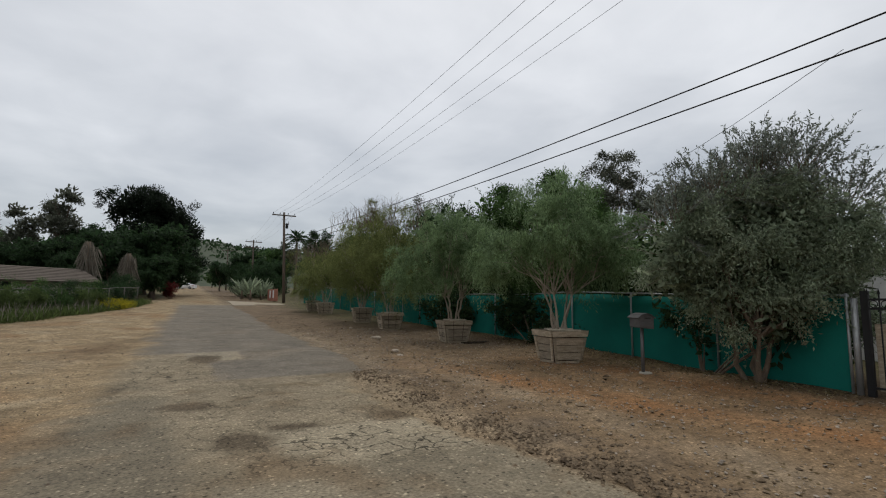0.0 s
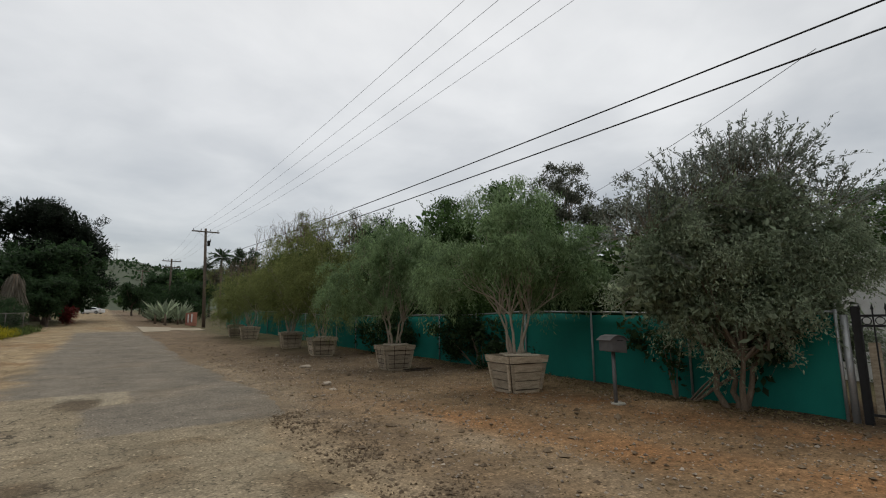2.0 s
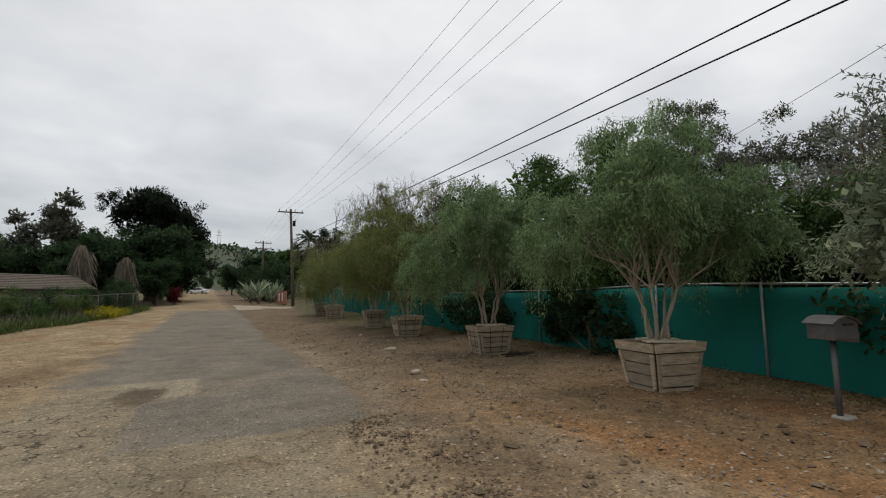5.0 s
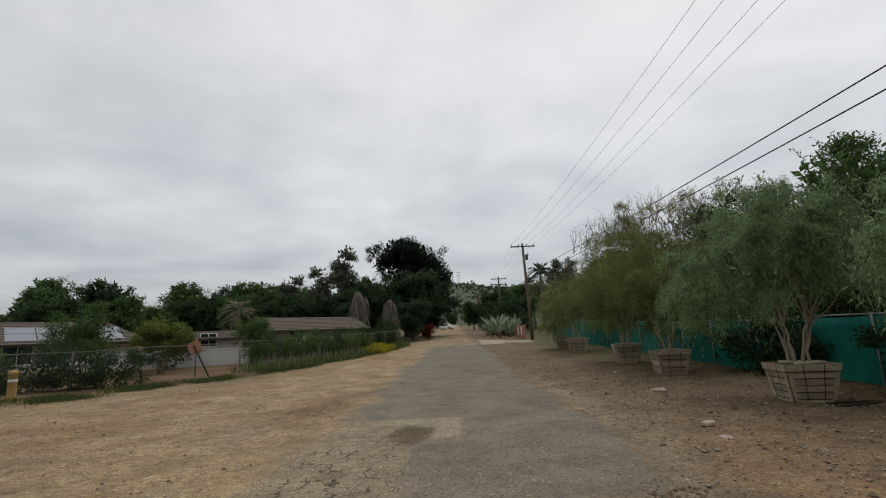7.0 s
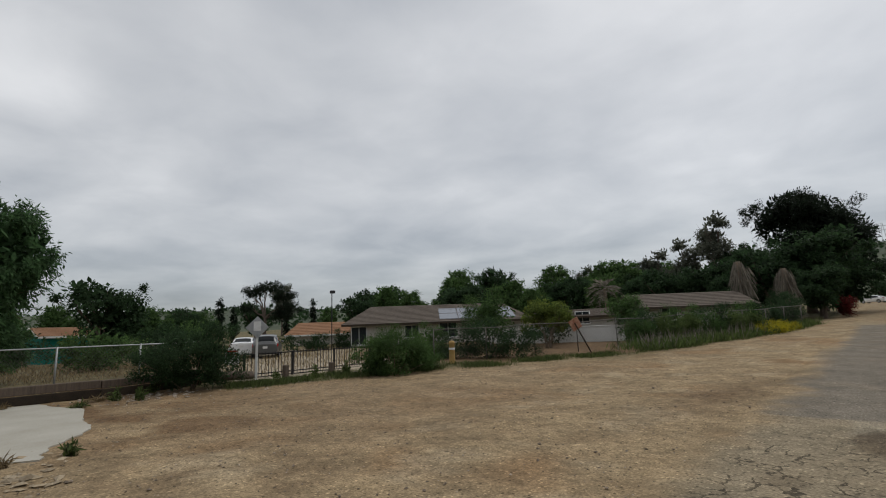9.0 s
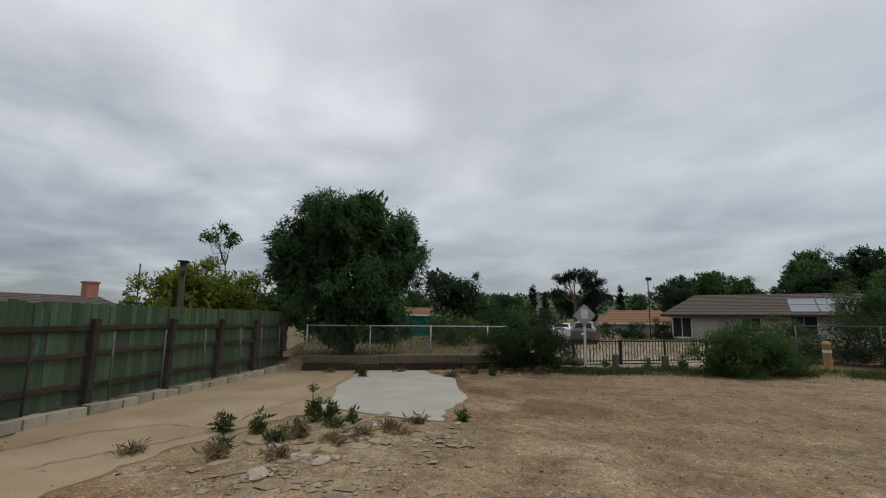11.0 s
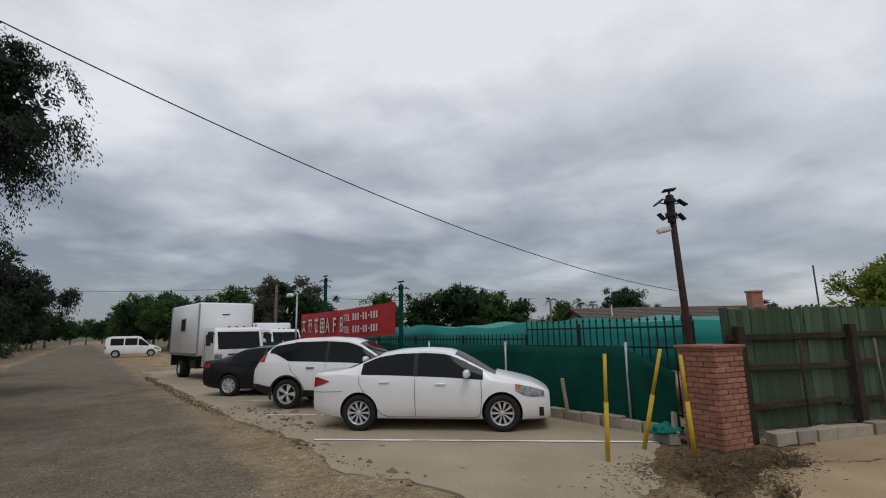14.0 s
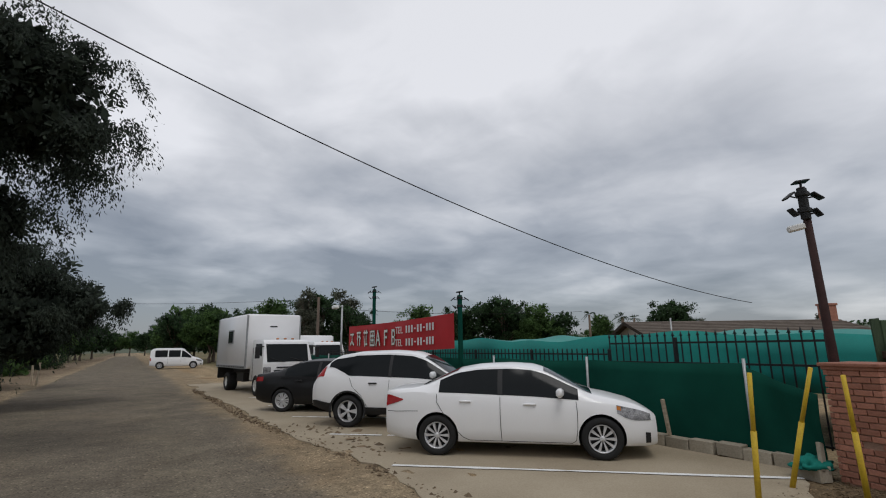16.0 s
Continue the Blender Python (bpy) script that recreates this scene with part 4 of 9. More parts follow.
for k, (x, y, a, s, rows) in enumerate(BOXES):
    p = (x, y, gz(x, y) + 0.72)
    if k == 0:
        pepper(p, [(0, 0, 3.05, 1.3, 1.3, 1.2), (1.15, -0.95, 2.3, 0.9, 0.9, 0.8), (-1.2, 1.0, 2.15, 0.95, 0.95, 0.8), (-0.7, -0.6, 2.55, 0.85, 0.85, 0.7), (0.7, 0.7, 2.2, 0.95, 0.95, 0.85)], "leaf_pepper", 21, 520, 70, twigs=60)
    elif k == 1:
        pepper(p, [(0, 0, 3.25, 1.6, 1.6, 1.5), (1.1, -1.0, 2.3, 1.1, 1.1, 1.05), (-1.2, 0.9, 2.0, 1.15, 1.15, 1.0), (-0.7, -0.7, 2.2, 0.95, 0.95, 0.95), (0.7, 0.7, 2.4, 1.0, 1.0, 1.0)], "leaf_pepper", 22, 560, 70, fork=0.9, twigs=60)
    else:
        h = (0, 0, 5.9, 6.0, 4.7, 4.5)[k]
        crown = pepper(p, [(0, 0, h * 0.58, 2.1, 2.1, h * 0.37), (0.6, 0.9, h * 0.40, 1.3, 1.3, h * 0.27), (-0.6, -0.9, h * 0.36, 1.3, 1.3, h * 0.26), (-0.7, 0.7, h * 0.38, 1.2, 1.2, h * 0.26)], "leaf_pepper_y", 22 + k, 700 if k < 4 else 400, 52 if k < 4 else 40, label="round-headed yellowish pepper tree in a timber box", hang=0.6)
        twig_fringe(crown, (0, 0), 2.0, h * 0.90, 60, 80 + k, 0.5)

OLIVE = [(0.79 * a, -0.61 * a, z, r, r, h) for a, z, r, h in ((-1.35, 2.35, 0.75, 0.8), (-0.6, 2.65, 0.95, 1.0), (0.3, 2.85, 1.05, 1.1), (1.15, 2.65, 0.95, 1.0), (1.75, 2.4, 0.7, 0.7), (0.5, 1.75, 1.1, 0.75), (-0.5, 1.7, 0.85, 0.6), (1.4, 1.55, 0.85, 0.65), (0.1, 3.6, 0.8, 0.7), (0.9, 3.6, 0.75, 0.65), (-0.7, 3.3, 0.7, 0.6), (1.7, 3.1, 0.7, 0.6), (0.3, 1.25, 0.8, 0.45))]
OLIVE_TOP = [(0.79 * a, -0.61 * a, z, r, r, h) for a, z, r, h in ((-1.3, 3.0, 0.7, 0.6), (-0.5, 3.6, 0.8, 0.6), (0.25, 3.95, 0.8, 0.6), (1.0, 4.0, 0.8, 0.6), (1.7, 3.4, 0.8, 0.6))]
olive = tree("olive_tree", (10.3, 5.0, 0), OLIVE, "leaf_olive", 1900, 46, 0.085, (0.075, 0.026), 0.12, 0.9, 4, "bark", seed=5, label="silvery bushy tree growing through the screen fence", hang=0.25, droop=0.35, shell=0.45, twigs=60, fill=16, big=2.2, sat=10, wide=1.4, lump=0.36)
sprays(olive, OLIVE_TOP, 420, 0.7, (0.085, 0.028), "leaf_olive_top", 55, up=0.9, per=36)
sprays(olive, OLIVE, 150, 0.6, (0.075, 0.024), "leaf_olive", 56, up=-0.5, per=22)
shrub("climbing_vine", (10.55, 6.2, 0), [(0.1, 0, 0.9, 0.15, 0.9, 0.7), (0.05, -1.6, 0.7, 0.15, 0.7, 0.6), (0.1, 0.8, 1.3, 0.15, 0.5, 0.4)], "leaf_dark", 60, 22, 0.09, (0.07, 0.04), 61, "thin dark climbing vine hanging on screen cloth", "vine")
shrub("climbing_vine", (11.2, 12.6, 0), [(0.0, 0, 0.9, 0.4, 1.4, 0.9), (0.0, 1.6, 1.2, 0.4, 1.2, 0.9)], "leaf_dark", 170, 40, 0.13, (0.09, 0.05), 62, "dark leafy vine covering part of a screen fence", "vine")
shrub("climbing_vine", (11.45, 18.5, 0), [(0.0, 0, 1.0, 0.4, 1.6, 1.0), (0.0, 2.2, 1.0, 0.4, 1.2, 0.9)], "leaf_dark", 160, 40, 0.14, (0.10, 0.05), 63, "dark leafy vine covering part of a screen fence", "vine")


def mailbox(at, turn):
    t = thing("mailbox", (*at, gz(*at)), turn, "dull grey metal mailbox on a thin steel post", "mailbox")
    part("post", tube(bmesh.new(), [(0, 0, -0.1), (0, 0, 0.97)], 0.035, 10), M["mail_metal"], t)
    part("footing", boxes(((0.2, 0.2, 0.06), (0.05, 0, 0.02), (0, 0, 15)), bevel=0.02), M["concrete"], t)
    bm = bmesh.new()
    prof = [(-0.16, 0.03), (0.16, 0.0), (0.16, 0.24), (0.10, 0.285), (0.0, 0.31), (-0.10, 0.285), (-0.16, 0.24)]
    A = [bm.verts.new((y, -0.20, 0.93 + z)) for y, z in prof]
    B = [bm.verts.new((y, 0.20, 0.93 + z)) for y, z in prof]
    bm.faces.new(A), bm.faces.new(B[::-1])
    for k in range(7):
        bm.faces.new((A[k], B[k], B[(k + 1) % 7], A[(k + 1) % 7]))
    bmesh.ops.recalc_face_normals(bm, faces=bm.faces)
    bmesh.ops.bevel(bm, geom=list(bm.edges), offset=0.008, segments=1, affect="EDGES")
    part("housing", bm, M["mail_metal"], t)
    top = bmesh.new()
    for (x0, z0), (x1, z1) in zip([(-0.19, 0.225), (-0.10, 0.292), (0.0, 0.318), (0.10, 0.292)], [(-0.10, 0.292), (0.0, 0.318), (0.10, 0.292), (0.19, 0.225)]):
        box(top, (math.hypot(x1 - x0, z1 - z0) + 0.01, 0.46, 0.012), ((x0 + x1) / 2, 0, 0.932 + (z0 + z1) / 2), (0, -math.degrees(math.atan2(z1 - z0, x1 - x0)), 0))
    part("lid", top, M["mail_metal"], t)
    part("door", boxes(((0.29, 0.014, 0.09), (0, -0.207, 1.02)), bevel=0.004), M["mail_metal"], t)
    part("slot", boxes(((0.12, 0.02, 0.016), (0.02, -0.212, 1.155))), M["trim"], t)
    part("flag", boxes(((0.05, 0.03, 0.12), (0.10, 0.225, 1.05))), M["trim"], t)
    return t


mailbox((9.04, 6.5), -22)


def iron_gate():
    x0, y0, x1, y1 = 10.66, 3.30, 10.45, -0.6
    t = thing("iron_gate", (0, 0, 0), 0, "black iron gate with spear-topped bars and a row of rings", "gate")
    n = 26
    for k in range(n):
        f = k / (n - 1)
        x, y = x0 + (x1 - x0) * f, y0 + (y1 - y0) * f
        bm = bmesh.new()
        box(bm, (0.018, 0.018, 1.62), (x, y, 0.87))
        lathe(bm, [(0.004, 0), (0.022, 0.03), (0.012, 0.07), (0.001, 0.12)], 6, pose(x, y, 1.67))
        part("bar", bm, M["black_iron"], t)
    for z in (0.16, 1.45, 1.60):
        bm = bmesh.new()
        box(bm, (0.03, math.hypot(x1 - x0, y1 - y0), 0.035), ((x0 + x1) / 2, (y0 + y1) / 2, z), (0, 0, math.degrees(math.atan2(-(x1 - x0), y1 - y0))))
        part("rail", bm, M["black_iron"], t)
    for k in range(n - 1):
        f = (k + 0.5) / (n - 1)
        bm = bmesh.new()
        c = Vector((x0 + (x1 - x0) * f, y0 + (y1 - y0) * f, 1.525))
        tube(bm, [c + Vector((0, 0.055 * math.cos(a * math.pi / 6), 0.055 * math.sin(a * math.pi / 6))) for a in range(13)], 0.007, 5, cap=False)
        part("ring", bm, M["black_iron"], t)
    part("gate_post", tube(bmesh.new(), [(10.68, 3.5, -0.1), (10.68, 3.5, 1.62)], 0.05, 10), M["galv"], t, "pale galvanised gate post")
    part("gate_post", boxes(((0.1, 0.1, 1.75), (10.72, 3.36, 0.87)), bevel=0.008), M["black_iron"], t)
    part("slat_board", boxes(((0.03, 0.14, 1.1), (10.78, 3.2, 0.65)), ((0.03, 0.14, 1.1), (10.78, 2.9, 0.65))), M["grey_wood"], t)


iron_gate()


def window(parent, at, w, h, normal_turn, frame_m="white_paint", bars=1):
    """A window set in a wall: frame, sill, panes with a bar between."""
    win = new("window")
    win.parent = parent
    win.matrix_basis = pose(*at, 0, 0, normal_turn)
    f = 0.06
    part("window_frame", boxes(((w, 0.08, f), (0, 0, h / 2)), ((w, 0.08, f), (0, 0, -h / 2)), ((f, 0.08, h), (-w / 2, 0, 0)), ((f, 0.08, h), (w / 2, 0, 0)), *[((0.04, 0.06, h), (-w / 2 + w * (k + 1) / (bars + 1), 0, 0)) for k in range(bars)]), M[frame_m], win)
    part("pane", boxes(((w - 0.02, 0.02, h - 0.02), (0, 0.01, 0))), M["window"], win)
    part("sill", boxes(((w + 0.16, 0.14, 0.05), (0, -0.05, -h / 2 - 0.05)), bevel=0.008), M[frame_m], win)
    return win


def house(name, at, turn, size, eave, rise, wall_m, roof_m, label, wins=(), over=0.5, hip=0.0, chimney=None, shingle=0.28):
    """A low house: walls, a pitched roof in overlapping courses, fascia boards, windows. The ridge runs along x."""
    t = thing(name, at, turn, label, "house", "houses")
    L, D = size
    bm = bmesh.new()
    w = [bm.verts.new((x, y, z)) for z in (-0.4, eave) for x, y in ((-L / 2, -D / 2), (L / 2, -D / 2), (L / 2, D / 2), (-L / 2, D / 2))]
    for a, b in ((0, 1), (1, 2), (2, 3), (3, 0)):
        bm.faces.new((w[a], w[b], w[b + 4], w[a + 4]))
    g = [bm.verts.new((-L / 2, 0, eave + rise * (1 - hip))), bm.verts.new((L / 2, 0, eave + rise * (1 - hip)))]
    bm.faces.new((w[7], w[4], g[0])), bm.faces.new((w[5], w[6], g[1]))
    part("wall", bm, M[wall_m], t)
    n = max(4, int(D / 2 / shingle))
    rb = bmesh.new()
    lx = L / 2 + over
    # one stepped sheet of shingle courses, from eave over the ridge to eave
    prof = []
    for s in (-1, 1):
        side = []
        for k in range(n):
            f0, f1 = k / n, (k + 1) / n
            for f, up in ((f0, 0.0), (f0, 0.06), (f1, 0.015)):
                side.append((s * (D / 2 + over) * (1 - f), eave - 0.12 + (rise + 0.12) * f + up, lx - hip * lx * f * 0.5))
        prof += side if s < 0 else side[::-1]
    rows = [[rb.verts.new((sx * e, y, z)) for sx in (-1, 1)] for y, z, e in prof]
    for r0, r1 in zip(rows, rows[1:]):
        rb.faces.new((r0[0], r0[1], r1[1], r1[0]))
    for sx in (-1, 1):
        if hip:
            q = [rb.verts.new(p) for p in ((sx * lx, -D / 2 - over, eave - 0.07), (sx * lx, D / 2 + over, eave - 0.07), (sx * lx * (1 - hip * 0.5), 0, eave + rise + 0.02))]
            rb.faces.new(q if sx > 0 else q[::-1])
    part("roof", rb, M[roof_m], t)
    fb = bmesh.new()
    for s in (-1, 1):
        box(fb, (2 * lx, 0.04, 0.16), (0, s * (D / 2 + over), eave - 0.17))
    if not hip:
        sl = math.hypot(D / 2 + over, rise + 0.12)
        an = math.degrees(math.atan2(rise + 0.12, D / 2 + over))
        for sx in (-1, 1):
            for s in (-1, 1):
                box(fb, (0.04, sl, 0.16), (sx * lx, s * (D / 4 + over / 2), eave + rise / 2 - 0.12), (-s * an, 0, 0))
    part("fascia", fb, M["rail_wood"] if roof_m == "brown_roof" else M["white_paint"], t)
    for x, z, ww, hh, side, bars in wins:
        y = -D / 2 - 0.005 if side == "front" else D / 2 + 0.005
        window(t, (x, y, z), ww, hh, 0 if side == "front" else 180, bars=bars)
    if chimney:
        cx, cy, ch = chimney
        part("chimney", boxes(((0.7, 0.5, ch), (cx, cy, eave + ch / 2)), ((0.8, 0.6, 0.12), (cx, cy, eave + ch + 0.06)), bevel=0.015), M["brick"], t)
    return t


house("side_house", (19.5, 4.15, 0), 0, (6.0, 5.0), 2.4, 0.8, "white_paint", "white_paint", "white stucco house with a low pale gable roof", [(1.2, 1.35, 0.9, 0.9, "front", 1)], 0.3)
part("foundation_wall", boxes(((0.3, 4.0, 1.0), (12.6, 1.6, 0.5)), bevel=0.02), M["stucco"], thing("garden_wall", (0, 0, 0), 0, "low pale wall inside the iron gate", "wall"))


def utility_pole(at, h, label, arms=1, lean=0.0, gear=True):
    t = thing("utility_pole", at, 0, label, "utility pole", "utility poles")
    part("pole", tube(bmesh.new(), [(lean, 0, -0.2), (lean * 0.5, 0, h / 2), (0, 0, h)], [0.17, 0.14, 0.11], 12), M["pole_wood"], t)
    for k in range(arms):
        z = h - 0.35 - 0.9 * k
        arm = part("crossarm", boxes(((2.5, 0.1, 0.12), (0, -0.14, z)), bevel=0.008), M["pole_wood"], t)
        for dx in (-1.1, -0.42, 0.42, 1.1):
            part("insulator", lathe(bmesh.new(), [(0.015, 0), (0.015, 0.08), (0.05, 0.1), (0.03, 0.16), (0.045, 0.2), (0.001, 0.24)], 8, pose(dx, -0.14, z + 0.05)), M["trim"], arm)
        for s in (-1, 1):
            part("brace", tube(bmesh.new(), [(s * 0.7, -0.16, z - 0.03), (0, -0.16, z - 0.62)], 0.014, 5), M["galv"], t)
    if gear:
        part("transformer", lathe(bmesh.new(), [(0.001, 0), (0.14, 0.02), (0.14, 0.5), (0.1, 0.56), (0.001, 0.58)], 14, pose(0.35, 0.0, h - 1.75)), M["trim"], t)
        part("bracket", boxes(((0.6, 0.06, 0.06), (0.25, 0, h - 1.3)), ((0.08, 0.08, 0.3), (0.5, 0, h - 1.2))), M["galv"], t)
    return t


utility_pole((9.4, 53.0, gz(9.4, 53)), 9.75, "weathered wooden utility pole with a crossarm", lean=0.35)
utility_pole((9.6, 82.0, gz(9, 82)), 8.9, "old wooden utility pole with two crossarms", 2, gear=False)
utility_pole((8.4, 122.0, gz(9, 122)), 9.6, "distant wooden utility pole with a crossarm", 1, gear=False)


def cable(name, pts, r, label, group="", m="wire"):
    c = bpy.data.curves.new(name, "CURVE")
    c.dimensions, c.bevel_depth, c.bevel_resolution, c.use_fill_caps = "3D", r, 1, True
    s = c.splines.new("POLY")
    s.points.add(len(pts) - 1)
    for q, p in zip(s.points, pts):
        q.co = (*p, 1)
    c.materials.append(M[m])
    return tagged(new(name, c), label, "cable", group)


POLE_Z = gz(9.4, 53) + 9.75
for dx, sag in ((-1.1, 1.45), (-0.42, 1.45), (0.42, 1.45), (1.1, 1.45)):
    cable("power_cable", bend((9.4 + dx, 52.86, POLE_Z - 0.1), (8.65 + dx, -26, 10.5), sag, 50), 0.0055, "thin power cable strung between utility poles", "power cables")
    cable("power_cable", bend((9.4 + dx, 52.86, POLE_Z - 0.1), (9.6 + dx, 81.9, gz(9, 82) + 8.75), 0.5, 20), 0.0055, "thin power cable strung between utility poles", "power cables")
utility_pole((8.65, -26.0, 0), 10.6, "wooden utility pole behind a pepper tree", gear=False)
for z, x in ((6.45, 11.15), (5.98, 11.1)):
    cable("service_cable", bend((9.55, 53, z + 1.3), (x, -4, z + 0.05), 0.35, 40), 0.017, "thick black service cable along the road", "service cables")
    cable("service_cable", bend((x, -4, z + 0.05), (9.5, -26, z + 0.4), 0.1, 12), 0.017, "thick black service cable along the road", "service cables")
cable("drop_wire", bend((11.1, 3.5, 6.2), (18.5, 17.0, 6.4), 0.25, 20), 0.006, "thin drop wire leading to a house", "service cables")


# ---- yard with the green fence, the pillar and the parking strip ----
WF0, WF1 = Vector((-7.62, -1.42, 0)), Vector((-17.9, 2.24, 0))
WDIR = (WF1 - WF0).normalized()
WNRM = Vector((WDIR.y, -WDIR.x, 0)) * -1  # towards the yard
if WNRM.dot(Vector((5, 8, 0))) < 0:
    WNRM = -WNRM
WTURN = math.degrees(math.atan2(WDIR.y, WDIR.x))
WLEN = (WF1 - WF0).length


def plank_mesh(w, h, seed):
    rng = np.random.default_rng(seed)
    bm = bmesh.new()
    box(bm, (w, 0.02, h), (0, 0, h / 2))
    for v in bm.verts:
        if v.co.z > h * 0.9:
            v.co.z += rng.uniform(-0.01, 0.008)
    me = bpy.data.meshes.new("plank")
    bm.to_mesh(me), bm.free()
    me.materials.append(M["green_paint"])
    return me


def wood_fence():
    t = thing("wood_fence", (0, 0, 0), 0, "faded green board fence with dark rails and leaning posts", "fence")
    rng = np.random.default_rng(12)
    kinds = [plank_mesh(0.1445, 1.84 + 0.008 * k, k) for k in range(5)]
    d = 0.05
    while d < WLEN - 0.05:
        p = WF0 + WDIR * d - WNRM * 0.03
        ob = new("plank", kinds[rng.integers(5)])
        ob.parent = t
        ob.matrix_basis = pose(p.x, p.y, 0.17 + rng.uniform(-0.01, 0.01), rng.uniform(-0.6, 0.6), rng.uniform(-0.2, 0.2), WTURN + rng.uniform(-1.5, 1.5))
        d += 0.145
    for z, s in ((1.56, 0), (1.10, 1), (0.50, 2)):
        for k in range(5):
            a, b = WF0 + WDIR * (WLEN * k / 5), WF0 + WDIR * (WLEN * (k + 1) / 5)
            c = (a + b) / 2 + WNRM * 0.035
            part("rail", boxes(((WLEN / 5 + 0.02, 0.05, 0.10), (c.x, c.y, z + rng.uniform(-0.04, 0.02)), (0, rng.uniform(-1.2, 1.2), WTURN)), bevel=0.006), M["rail_wood"], t)
    for k, f in enumerate((0.015, 0.235, 0.435, 0.62, 0.80, 0.97)):
        p = WF0 + WDIR * (WLEN * f) + WNRM * 0.10
        lean = (-1, 1.5, 5, 6, 3, -2)[k]
        part("post", boxes(((0.14, 0.12, 1.75), (p.x, p.y, 0.87), (0, lean, WTURN)), bevel=0.01), M["rail_wood"], t)


wood_fence()
for k, f in enumerate((0.11, 0.27, 0.40, 0.545, 0.70, 0.81, 0.93)):
    p = WF0 + WDIR * (WLEN * f) + WNRM * 0.22
    t = thing("steel_post", (p.x, p.y, 0), 0, "thin galvanised steel post in front of a green fence", "post", "steel posts")
    a = radians((3, -2, 4, -5, -2, 3, -4)[k])
    part("pipe", tube(bmesh.new(), [(0, 0, -0.05), (-math.sin(a) * 1.5, 0, 1.5)], 0.022, 8), M["wire_rust" if k != 0 else "rust"], t)

BLOCK = bmesh.new()
box(BLOCK, (0.39, 0.19, 0.19), bevel=0.008)
BLOCK_ME = bpy.data.meshes.new("block")
BLOCK.to_mesh(BLOCK_ME), BLOCK.free()
BLOCK_ME.materials.append(M["block"])


def block_row(name, a, b, label, lift=0.0, gap=0.41, seed=4, skew=3):
    rng = np.random.default_rng(seed)
    t = thing(name, (0, 0, 0), 0, label, "kerb")
    a, b = Vector(a), Vector(b)
    n = int((b - a).length / gap)
    turn = math.degrees(math.atan2(b.y - a.y, b.x - a.x))
    for k in range(n):
        p = a.lerp(b, (k + 0.5) / n)
        ob = new("block", BLOCK_ME)
        ob.parent = t
        ob.matrix_basis = pose(p.x + rng.normal(0, 0.012), p.y + rng.normal(0, 0.012), gz(p.x, p.y) + 0.085 + lift + rng.uniform(-0.025, 0.02), rng.normal(0, 1), rng.normal(0, skew * 0.5), turn + rng.normal(0, skew * 0.6))
    return t


ba, bb = WF0 + WNRM * 0.33 + WDIR * 0.25, WF1 + WNRM * 0.30
block_row("block_kerb", (ba.x, ba.y, 0), (bb.x, bb.y, 0), "row of loose grey concrete blocks under a green fence", seed=4)
block_row("block_kerb", (-7.28, -2.3, 0), (-7.30, -15.0, 0), "row of grey concrete blocks under a screen fence", 0.02, seed=5, skew=1.5)


def brick_pillar(at, turn):
    t = thing("brick_pillar", (*at, 0), turn, "square red brick pillar with a flat cap", "pillar")
    W, H, C = 0.60, 1.44, 0.0765
    part("core", boxes(((W - 0.03, W - 0.03, H), (0, 0, H / 2 - 0.03))), M["mortar"], t, "mortar between bricks")
    mesh = {}
    for key, L in (("long", 0.195), ("short", 0.092)):
        bm = bmesh.new()
        box(bm, (L, 0.05, 0.063), bevel=0.004)
        me = bpy.data.meshes.new("brick")
        bm.to_mesh(me), bm.free()
        me.materials.append(M["brick"])
        mesh[key] = me
    rng = np.random.default_rng(8)
    for c in range(18):
        z = 0.03 + c * C + 0.02
        for s in range(4):
            x = -W / 2
            seq = ("long", "long", "long") if (c + s) % 2 == 0 else ("short", "long", "long", "short")
            for kind in seq:
                L = 0.195 if kind == "long" else 0.092
                if rng.uniform() < 0.985:
                    ob = new("brick", mesh[kind])
                    ob.parent = t
                    ob.matrix_basis = pose(0, 0, 0, 0, 0, 90 * s) @ pose(x + L / 2 + 0.004, -W / 2 + 0.018 + rng.normal(0, 0.0025), z, 0, 0, rng.normal(0, 0.6))
                x += L + 0.0105
    part("cap", boxes(((W + 0.10, W + 0.10, 0.045), (0, 0, H + 0.012)), ((W + 0.05, W + 0.05, 0.05), (0, 0, H - 0.03)), bevel=0.008), M["brick"], t, "flat brick cap")
    return t


brick_pillar((-7.20, -1.50), -12)

YELLOW = [((-5.26, -2.05), (-5.21, -1.94, 1.41)), ((-6.21, -2.12), (-6.20, -1.71, 1.44)), ((-6.24, -1.38), (-6.10, -1.37, 1.37))]
for (x, y), top in YELLOW:
    t = thing("yellow_post", (x, y, gz(x, y)), 0, "thin leaning yellow steel post in bare ground", "post", "yellow posts")
    v = Vector((top[0] - x, top[1] - y, top[2]))
    part("lower_tube", tube(bmesh.new(), [(0, 0, -0.05), v * 0.55], 0.031, 10), M["yellow"], t)
    part("upper_tube", tube(bmesh.new(), [v * 0.5, v], 0.024, 10), M["yellow"], t)


